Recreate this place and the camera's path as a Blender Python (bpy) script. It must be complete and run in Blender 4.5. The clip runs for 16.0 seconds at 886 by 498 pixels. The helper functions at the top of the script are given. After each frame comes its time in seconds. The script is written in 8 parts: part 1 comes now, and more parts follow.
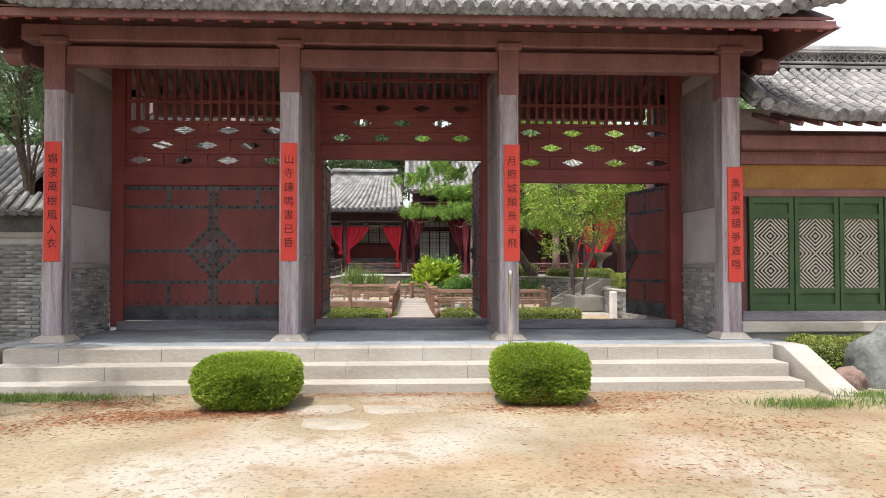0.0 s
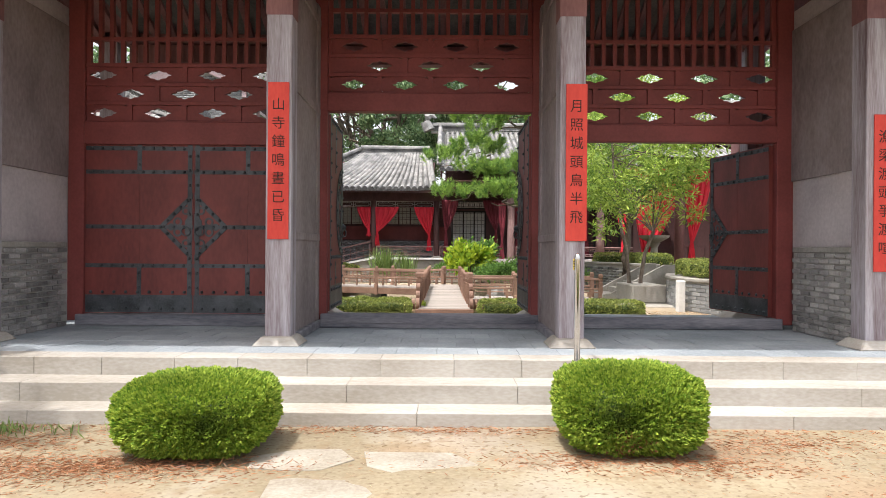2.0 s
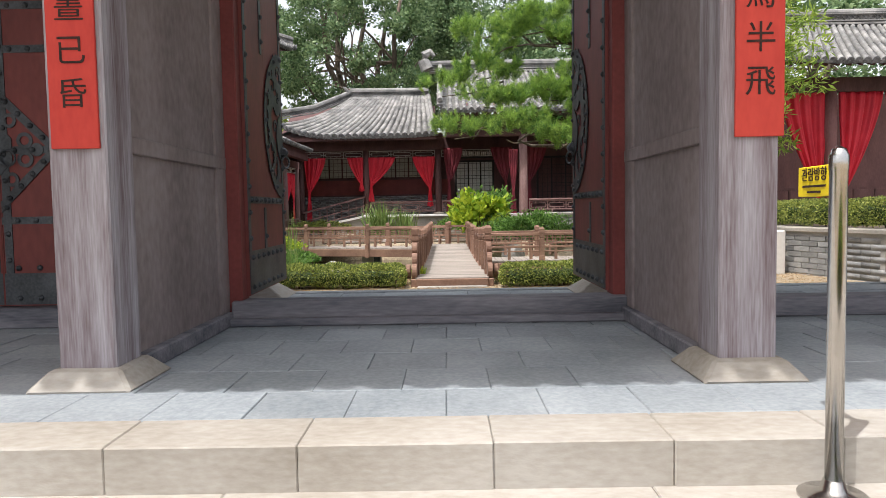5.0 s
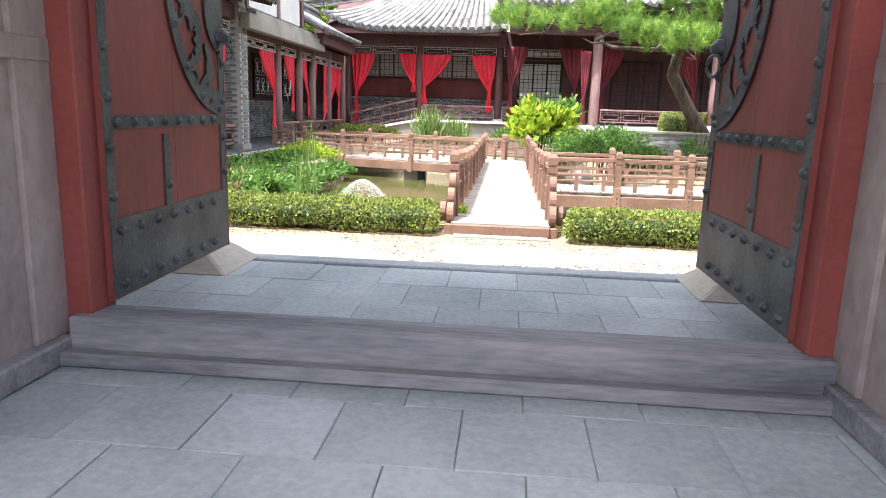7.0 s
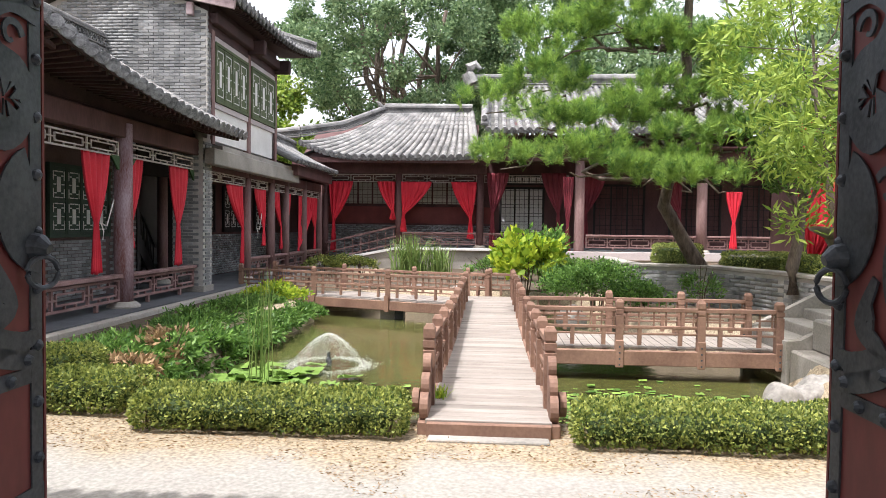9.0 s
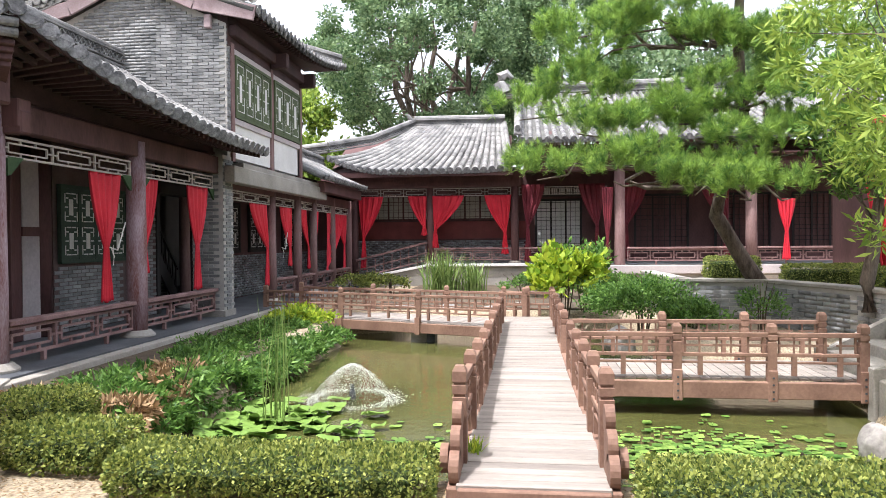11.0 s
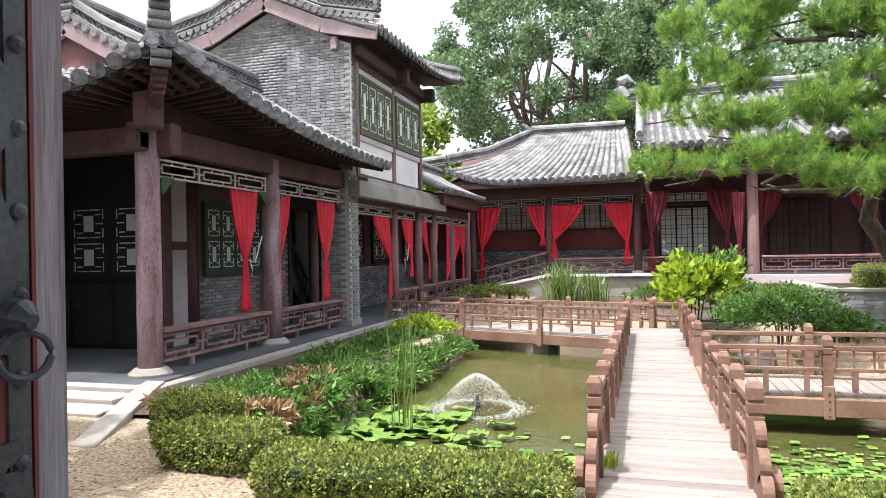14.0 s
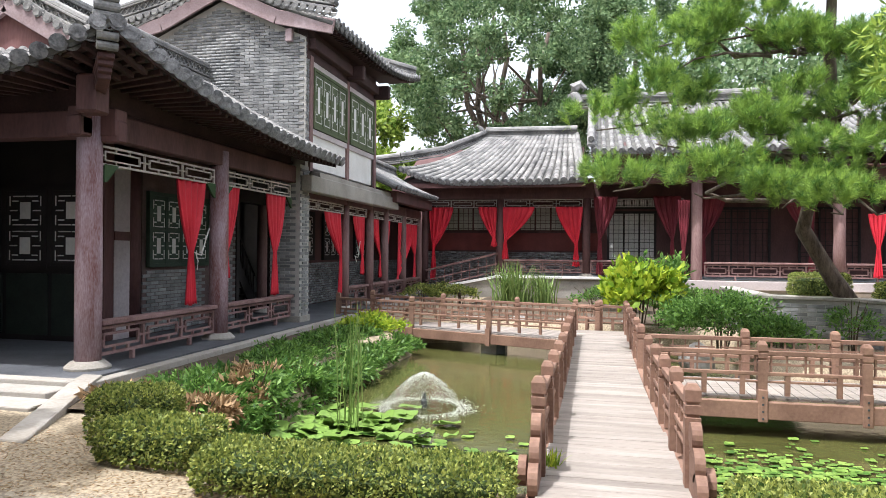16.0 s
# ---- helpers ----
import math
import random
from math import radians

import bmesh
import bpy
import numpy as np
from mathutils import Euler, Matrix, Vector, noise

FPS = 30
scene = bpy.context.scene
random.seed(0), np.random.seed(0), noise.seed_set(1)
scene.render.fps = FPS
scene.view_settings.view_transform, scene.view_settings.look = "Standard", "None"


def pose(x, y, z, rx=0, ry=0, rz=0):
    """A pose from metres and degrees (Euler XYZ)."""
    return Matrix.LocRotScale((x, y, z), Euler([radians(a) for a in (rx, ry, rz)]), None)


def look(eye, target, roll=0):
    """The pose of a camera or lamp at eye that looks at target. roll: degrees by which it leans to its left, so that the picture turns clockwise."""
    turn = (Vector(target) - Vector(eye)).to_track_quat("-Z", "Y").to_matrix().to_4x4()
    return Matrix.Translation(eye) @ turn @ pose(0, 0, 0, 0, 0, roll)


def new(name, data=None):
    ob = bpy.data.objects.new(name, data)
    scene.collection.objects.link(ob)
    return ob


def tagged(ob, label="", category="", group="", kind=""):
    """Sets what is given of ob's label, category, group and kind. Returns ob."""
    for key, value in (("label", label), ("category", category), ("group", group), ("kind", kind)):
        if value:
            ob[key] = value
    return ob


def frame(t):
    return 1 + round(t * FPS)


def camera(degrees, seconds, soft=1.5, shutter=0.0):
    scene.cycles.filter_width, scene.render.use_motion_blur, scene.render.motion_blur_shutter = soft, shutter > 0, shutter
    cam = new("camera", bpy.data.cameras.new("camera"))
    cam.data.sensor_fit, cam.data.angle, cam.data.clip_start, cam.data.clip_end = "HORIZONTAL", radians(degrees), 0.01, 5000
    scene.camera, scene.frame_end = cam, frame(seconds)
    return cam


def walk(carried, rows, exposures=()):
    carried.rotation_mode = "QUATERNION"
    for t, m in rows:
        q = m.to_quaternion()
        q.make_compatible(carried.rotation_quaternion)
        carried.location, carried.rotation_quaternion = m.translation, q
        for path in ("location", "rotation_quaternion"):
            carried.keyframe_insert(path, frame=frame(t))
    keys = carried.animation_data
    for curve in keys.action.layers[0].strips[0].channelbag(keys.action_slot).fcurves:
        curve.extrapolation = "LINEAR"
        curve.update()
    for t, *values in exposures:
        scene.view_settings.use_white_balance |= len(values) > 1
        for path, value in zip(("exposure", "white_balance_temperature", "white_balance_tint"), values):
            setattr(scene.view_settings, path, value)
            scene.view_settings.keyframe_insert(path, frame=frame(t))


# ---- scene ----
cam = camera(65.7, 16.0, soft=0.6)
PATH = [
    (0, (0.221, -10.008, 1.638), (0.314, -8.011, 1.685), 0.0),
    (0.5, (0.213, -9.376, 1.605), (0.337, -7.38, 1.581), 0.7),
    (1, (0.233, -8.783, 1.589), (0.232, -6.784, 1.556), 0.2),
    (1.5, (0.245, -8.081, 1.608), (0.24, -6.081, 1.62), 0.4),
    (2, (0.27, -7.481, 1.605), (0.266, -5.481, 1.605), 0.4),
    (2.5, (0.314, -6.795, 1.567), (0.26, -4.796, 1.533), -0.9),
    (3, (0.373, -6.117, 1.581), (0.419, -4.12, 1.502), -1.1),
    (3.5, (0.375, -5.43, 1.574), (0.411, -3.434, 1.455), -0.3),
    (4, (0.363, -4.701, 1.542), (0.376, -2.705, 1.429), 0.6),
    (4.5, (0.304, -3.975, 1.482), (0.271, -1.979, 1.353), 1.2),
    (5, (0.216, -3.294, 1.386), (0.203, -1.297, 1.268), -1.0),
    (5.2, (0.207, -3.069, 1.321), (0.147, -1.079, 1.138), -1.3),
    (7.3, (0.333, -0.371, 1.658), (0.161, 1.578, 1.244), 1.8),
    (7.5, (0.348, -0.19, 1.72), (0.239, 1.762, 1.299), 0.1),
    (7.8, (0.362, 0.031, 1.811), (0.267, 2.009, 1.526), -1.4),
    (8, (0.358, 0.195, 1.854), (0.184, 2.172, 1.604), -0.2),
    (8.5, (0.322, 0.499, 1.934), (0.142, 2.481, 1.733), -0.9),
    (9, (0.273, 0.854, 2.018), (0.136, 2.848, 1.951), 0.7),
    (9.2, (0.283, 1.043, 2.022), (0.148, 3.038, 1.983), 0.1),
    (11.3, (0.206, 1.903, 2.089), (-0.057, 3.886, 2.065), 0.2),
    (11.5, (0.181, 1.912, 2.09), (-0.103, 3.892, 2.075), 0.7),
    (12, (0.179, 1.908, 2.082), (-0.169, 3.877, 2.066), 0.0),
    (12.5, (0.159, 1.927, 2.071), (-0.244, 3.886, 2.046), 0.2),
    (13, (0.129, 1.899, 2.061), (-0.356, 3.839, 2.015), -0.2),
    (13.5, (0.12, 1.88, 2.062), (-0.412, 3.808, 2.032), 0.6),
    (14, (0.117, 1.878, 2.063), (-0.449, 3.796, 2.073), -1.1),
    (14.5, (0.126, 1.865, 2.067), (-0.442, 3.781, 2.149), -1.9),
    (15, (0.137, 1.839, 2.061), (-0.392, 3.764, 2.168), -1.2),
    (15.5, (0.116, 1.853, 2.069), (-0.357, 3.797, 2.052), -0.4),
    (16, (0.129, 1.878, 2.059), (-0.301, 3.832, 2.065), 0.5),
]
EXPOSURES = [(0, 0.86, 6500, 10), (1.5, 0.96, 6500, 10), (2.5, 1.1, 6480, 10), (3.3, 1.0, 6480, 10), (4, 0.85, 6500, 10), (4.5, 0.76, 6520, 10), (5.2, 0.78, 6500, 10), (7.3, 2.05, 6200, 11), (7.6, 1.95, 6200, 11), (8.2, 1.32, 6300, 11), (9, 1.18, 6350, 12), (11.3, 1.36, 6200, 12), (14, 1.36, 6200, 12), (15, 1.26, 6200, 10), (16, 1.16, 6200, 10)]
walk(cam, [(t, look(eye, target, roll)) for t, eye, target, roll in PATH], EXPOSURES)

# ---------- light ----------
SUN_FROM = Vector((-0.26, -0.28, 1.0)).normalized()
world = bpy.data.worlds.new("sky")
scene.world = world
world.use_nodes = True
wn = world.node_tree
sky = wn.nodes.new("ShaderNodeTexSky")
sky.sky_type, sky.sun_disc = "NISHITA", False
sky.sun_elevation = math.asin(SUN_FROM.z)
sky.sun_rotation = math.atan2(SUN_FROM.x, SUN_FROM.y)
sky.air_density, sky.dust_density, sky.ozone_density = 0.9, 10.0, 0.3
haze = wn.nodes.new("ShaderNodeMix")  # thin white overcast veil over the whole sky
haze.data_type = "RGBA"
haze.inputs[0].default_value = 0.5
haze.inputs[7].default_value = (7.1, 7.4, 7.8, 1)
wn.links.new(sky.outputs[0], haze.inputs[6])
wn.links.new(haze.outputs[2], wn.nodes["Background"].inputs[0])
wn.nodes["Background"].inputs[1].default_value = 0.14
sun = new("sun", bpy.data.lights.new("sun", "SUN"))
sun.data.energy, sun.data.angle, sun.data.color = 2.6, radians(0.6), (1.0, 0.98, 0.96)
sun.matrix_world = look(SUN_FROM * 60, (0, 0, 0))


# ---------- materials ----------
def surf(name, c1, c2, scale=3.0, rough=0.8, bump=0.15, fine=40.0, metal=0.0, vary=0.0, island=False, stretch=(1, 1, 1), low=0.35, high=0.65, spec=0.4, bdist=0.01):
    """Two colours mixed by large stains and fine grain, with relief from the grain; vary shifts lightness piece by piece."""
    m = bpy.data.materials.new(name)
    m.use_nodes = True
    nt = m.node_tree
    n, ln = nt.nodes, nt.links
    b = n["Principled BSDF"]
    geo = n.new("ShaderNodeNewGeometry")
    mp = n.new("ShaderNodeMapping")
    mp.inputs["Scale"].default_value = stretch
    ln.new(geo.outputs["Position"], mp.inputs[0])
    big, small = n.new("ShaderNodeTexNoise"), n.new("ShaderNodeTexNoise")
    big.inputs["Scale"].default_value, small.inputs["Scale"].default_value = scale, fine
    big.inputs["Detail"].default_value, small.inputs["Detail"].default_value = 5, 3
    for t in (big, small):
        ln.new(mp.outputs[0], t.inputs["Vector"])
    mx = n.new("ShaderNodeMath")
    mx.operation = "MULTIPLY_ADD"
    mx.inputs[1].default_value = 0.35
    ln.new(small.outputs[0], mx.inputs[0])
    sc = n.new("ShaderNodeMath")
    sc.operation = "MULTIPLY"
    sc.inputs[1].default_value = 0.65
    ln.new(big.outputs[0], sc.inputs[0])
    ln.new(sc.outputs[0], mx.inputs[2])
    ramp = n.new("ShaderNodeValToRGB")
    ramp.color_ramp.elements[0].position, ramp.color_ramp.elements[1].position = low, high
    ramp.color_ramp.elements[0].color, ramp.color_ramp.elements[1].color = (*c1, 1), (*c2, 1)
    ln.new(mx.outputs[0], ramp.inputs[0])
    out = ramp.outputs[0]
    if vary:
        src = geo.outputs["Random Per Island"] if island else n.new("ShaderNodeObjectInfo").outputs["Random"]
        mr = n.new("ShaderNodeMapRange")
        mr.inputs["To Min"].default_value, mr.inputs["To Max"].default_value = 1 - vary, 1 + vary
        ln.new(src, mr.inputs[0])
        hs = n.new("ShaderNodeHueSaturation")
        ln.new(mr.outputs[0], hs.inputs["Value"])
        ln.new(out, hs.inputs["Color"])
        out = hs.outputs[0]
    ln.new(out, b.inputs["Base Color"])
    b.inputs["Roughness"].default_value, b.inputs["Metallic"].default_value = rough, metal
    b.inputs["Specular IOR Level"].default_value = spec
    if bump:
        bp = n.new("ShaderNodeBump")
        bp.inputs["Strength"].default_value, bp.inputs["Distance"].default_value = bump, bdist
        ln.new(mx.outputs[0], bp.inputs["Height"])
        ln.new(bp.outputs[0], b.inputs["Normal"])
    return m


def leafmat(name, c1, c2, trans=0.35):
    """Leaves: a colour for each leaf between two, lit from both sides."""
    m = bpy.data.materials.new(name)
    m.use_nodes = True
    nt = m.node_tree
    n, ln = nt.nodes, nt.links
    geo = n.new("ShaderNodeNewGeometry")
    ramp = n.new("ShaderNodeValToRGB")
    ramp.color_ramp.elements[0].color, ramp.color_ramp.elements[1].color = (*c1, 1), (*c2, 1)
    ln.new(geo.outputs["Random Per Island"], ramp.inputs[0])
    b = n["Principled BSDF"]
    b.inputs["Roughness"].default_value = 0.5
    b.inputs["Specular IOR Level"].default_value = 0.3
    ln.new(ramp.outputs[0], b.inputs["Base Color"])
    tr = n.new("ShaderNodeBsdfTranslucent")
    ln.new(ramp.outputs[0], tr.inputs[0])
    mix = n.new("ShaderNodeMixShader")
    mix.inputs[0].default_value = trans
    ln.new(b.outputs[0], mix.inputs[1])
    ln.new(tr.outputs[0], mix.inputs[2])
    ln.new(mix.outputs[0], n["Material Output"].inputs[0])
    return m


M_RED = surf("red_paint", (0.145, 0.03, 0.027), (0.225, 0.05, 0.045), 2, 0.6, 0.2, 30)
M_DOOR = surf("door_red", (0.12, 0.025, 0.022), (0.2, 0.043, 0.037), 2.5, 0.55, 0.15, 25, stretch=(1, 1, 0.4))
M_MAROON = surf("old_maroon_paint", (0.13, 0.056, 0.056), (0.24, 0.115, 0.112), 2, 0.7, 0.25, 30, stretch=(1, 1, 0.3))
M_POST = surf("weathered_post", (0.14, 0.095, 0.1), (0.43, 0.41, 0.445), 4, 0.85, 0.8, 40, stretch=(2.5, 2.5, 0.16), low=0.33, high=0.66)
M_SILL = surf("grey_sill_wood", (0.085, 0.088, 0.105), (0.25, 0.235, 0.255), 3, 0.8, 0.4, 30, stretch=(0.3, 2, 2))
M_PANEL = surf("faded_plaster_board", (0.17, 0.135, 0.132), (0.31, 0.26, 0.258), 1.4, 0.85, 0.1, 20, stretch=(1, 1, 0.6))
M_PLASTER = surf("grey_plaster", (0.36, 0.32, 0.325), (0.52, 0.47, 0.475), 1.2, 0.9, 0.1, 20)
M_STONE = surf("pale_step_stone", (0.28, 0.25, 0.21), (0.425, 0.4, 0.365), 1.5, 0.9, 0.3, 30, vary=0.06, stretch=(0.6, 1, 1.5))
M_PAVE = surf("blue_grey_paving", (0.18, 0.205, 0.225), (0.33, 0.355, 0.375), 1.3, 0.8, 0.2, 40, vary=0.1)
M_JOINT = surf("mortar", (0.32, 0.31, 0.29), (0.45, 0.43, 0.4), 4, 0.95, 0.3, 60)
M_BRICK = surf("grey_brick", (0.15, 0.155, 0.16), (0.29, 0.29, 0.285), 3, 0.9, 0.3, 60, vary=0.3)
M_BRICKP = surf("patchy_limed_brick", (0.13, 0.125, 0.12), (0.42, 0.4, 0.385), 2.2, 0.9, 0.4, 60, vary=0.35)
M_SLAB = surf("sanded_slab", (0.22, 0.19, 0.145), (0.36, 0.33, 0.28), 2.5, 0.95, 0.3, 40)
M_DKROCK = surf("dark_rock", (0.05, 0.056, 0.055), (0.19, 0.2, 0.19), 4, 0.9, 0.7, 20, bdist=0.03)
M_BRICKJ = surf("grey_brickwork", (0.15, 0.155, 0.16), (0.29, 0.29, 0.285), 3, 0.9, 0.3, 60, vary=0.3, island=True)
M_TILE = surf("grey_roof_tile", (0.1, 0.1, 0.102), (0.31, 0.305, 0.295), 2, 0.85, 0.4, 30, vary=0.18)
M_TILEJ = surf("grey_roof_tiles", (0.1, 0.1, 0.102), (0.31, 0.305, 0.295), 2, 0.85, 0.4, 30, vary=0.18, island=True)
# mottled like the roof tiles, and darkened for the shade at the eave
M_TILEEND = surf("eave_shaded_tile_end", (0.08, 0.08, 0.085), (0.28, 0.28, 0.285), 9, 0.85, 0.5, 40, vary=0.2)
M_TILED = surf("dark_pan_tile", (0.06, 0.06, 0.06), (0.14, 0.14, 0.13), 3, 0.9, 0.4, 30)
M_IRON = surf("black_iron", (0.03, 0.034, 0.038), (0.1, 0.108, 0.118), 4, 0.5, 0.3, 50, metal=0.4)
M_PAPER = surf("red_paper", (0.46, 0.035, 0.026), (0.6, 0.062, 0.042), 2, 0.7, 0.1, 30, stretch=(1, 1, 0.4))
M_INK = surf("ink", (0.02, 0.01, 0.008), (0.05, 0.02, 0.015), 20, 0.8, 0)
M_STEEL = surf("brushed_steel", (0.5, 0.49, 0.47), (0.62, 0.6, 0.58), 8, 0.22, 0.03, 60, metal=1.0)
M_YELLOW = surf("yellow_sign", (0.8, 0.6, 0.02), (0.85, 0.66, 0.03), 3, 0.5, 0)
M_GREEN = surf("green_paint", (0.026, 0.058, 0.022), (0.05, 0.095, 0.038), 2.5, 0.65, 0.2, 30)
M_OCHRE = surf("ochre_board", (0.22, 0.11, 0.03), (0.32, 0.18, 0.05), 2, 0.8, 0.1, 20)
M_CANVAS = surf("window_paper", (0.42, 0.4, 0.34), (0.54, 0.52, 0.45), 3, 0.9, 0.05, 30)
M_BRIDGE = surf("bridge_wood", (0.17, 0.095, 0.068), (0.29, 0.175, 0.125), 2, 0.75, 0.35, 30, vary=0.1, stretch=(1, 1, 1))
M_DECK = surf("bleached_deck_board", (0.2, 0.175, 0.155), (0.32, 0.285, 0.255), 2, 0.85, 0.35, 30, vary=0.14, stretch=(0.5, 4, 4))
M_WOOD = surf("dark_red_timber", (0.06, 0.026, 0.026), (0.12, 0.056, 0.054), 2, 0.7, 0.3, 30, stretch=(1, 1, 0.3))
# darker copy of the red timber: eave and ceiling shade in its colour
M_DKWOOD = surf("shade_dark_timber", (0.03, 0.016, 0.016), (0.07, 0.036, 0.036), 2, 0.75, 0.3, 30)
# floor stone darkened; the shade under the corridor roof is in it
M_FLOORD = surf("shaded_floor_stone", (0.06, 0.065, 0.075), (0.13, 0.135, 0.145), 1.6, 0.6, 0.15, 30)
M_COLUMN = surf("worn_column_timber", (0.12, 0.06, 0.058), (0.25, 0.16, 0.15), 2.2, 0.75, 0.4, 30, stretch=(2, 2, 0.3))
M_OLDCOL = surf("flaking_column_paint", (0.16, 0.062, 0.055), (0.36, 0.27, 0.3), 2.6, 0.8, 0.6, 45, stretch=(1.6, 1.6, 0.35), low=0.38, high=0.62)
M_PLASTERD = surf("brown_plaster", (0.09, 0.06, 0.058), (0.15, 0.105, 0.1), 2, 0.9, 0.1, 20)
M_DKGREEN = surf("dark_green_paint", (0.02, 0.04, 0.028), (0.045, 0.075, 0.05), 3, 0.6, 0.1, 30)
# door green darkened; the unlit room's shade is in the colour
M_SHADEGREEN = surf("shaded_door_green", (0.016, 0.022, 0.018), (0.03, 0.04, 0.032), 3, 0.6, 0.1, 30)
M_OLIVE = surf("olive_window_paint", (0.05, 0.07, 0.03), (0.1, 0.125, 0.055), 3, 0.65, 0.15, 30)
M_PINK = surf("faded_pink_board", (0.22, 0.15, 0.155), (0.42, 0.33, 0.34), 1.6, 0.8, 0.2, 25, low=0.3, high=0.7)
M_RAIL = surf("rail_timber", (0.15, 0.08, 0.075), (0.3, 0.19, 0.18), 3, 0.7, 0.3, 40)
M_FRET = surf("pale_fretwork", (0.34, 0.29, 0.27), (0.5, 0.45, 0.42), 4, 0.8, 0.1, 40)
# near-black for dark boards; on room walls it carries the indoor shade
M_DARKSHADE = surf("dark_board_and_room_shade", (0.015, 0.013, 0.013), (0.03, 0.025, 0.025), 3, 0.7, 0)
M_CLOTH = surf("red_silk", (0.5, 0.012, 0.03), (0.68, 0.03, 0.055), 2, 0.6, 0.1, 60)
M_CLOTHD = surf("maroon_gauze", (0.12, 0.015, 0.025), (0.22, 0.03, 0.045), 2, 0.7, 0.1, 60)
M_CORD = surf("white_cord", (0.6, 0.58, 0.55), (0.7, 0.68, 0.64), 5, 0.8, 0)
M_CONC = surf("grey_concrete", (0.2, 0.19, 0.17), (0.36, 0.335, 0.3), 1.5, 0.9, 0.25, 30)
M_WHITE = surf("white_plaster", (0.6, 0.59, 0.57), (0.74, 0.73, 0.71), 2, 0.9, 0.1, 20)
M_BARK = surf("bark", (0.06, 0.045, 0.035), (0.2, 0.16, 0.13), 5, 0.95, 0.9, 30, stretch=(2, 2, 0.5), bdist=0.03)
M_ROCK = surf("rock", (0.16, 0.15, 0.14), (0.38, 0.36, 0.33), 3, 0.9, 0.7, 20, bdist=0.03)
M_BUSH = leafmat("box_leaves", (0.1, 0.21, 0.02), (0.46, 0.56, 0.09), 0.35)
M_HEDGE = leafmat("hedge_leaves", (0.05, 0.1, 0.025), (0.46, 0.5, 0.13), 0.35)
M_LEAF = leafmat("shrub_leaves", (0.045, 0.115, 0.025), (0.2, 0.35, 0.075), 0.35)
M_LIME = leafmat("lime_leaves", (0.14, 0.28, 0.025), (0.52, 0.6, 0.06), 0.4)
M_TREE = leafmat("tree_leaves", (0.06, 0.125, 0.055), (0.27, 0.38, 0.19), 0.35)
M_WILLOW = leafmat("fresh_leaves", (0.1, 0.19, 0.03), (0.44, 0.56, 0.11), 0.42)
M_PINE = leafmat("pine_needles", (0.07, 0.17, 0.045), (0.4, 0.58, 0.12), 0.4)
M_DRY = leafmat("dry_leaves", (0.22, 0.13, 0.06), (0.5, 0.35, 0.2), 0.2)
M_LILY = leafmat("lily_pads", (0.05, 0.13, 0.02), (0.25, 0.38, 0.08), 0.15)
M_REED = leafmat("reed", (0.12, 0.2, 0.05), (0.24, 0.32, 0.1), 0.3)
# dark fill inside foliage; the shade between leaves is in its colour
M_CORE = surf("leaf_shade_core", (0.016, 0.03, 0.008), (0.05, 0.085, 0.018), 25, 0.8, 0.6, 60)
M_SOIL = surf("dark_soil", (0.05, 0.038, 0.026), (0.12, 0.09, 0.06), 3, 0.95, 0.6, 30, bdist=0.03)
M_TWIG = surf("twigs", (0.06, 0.045, 0.03), (0.12, 0.09, 0.06), 8, 0.95, 0.3)


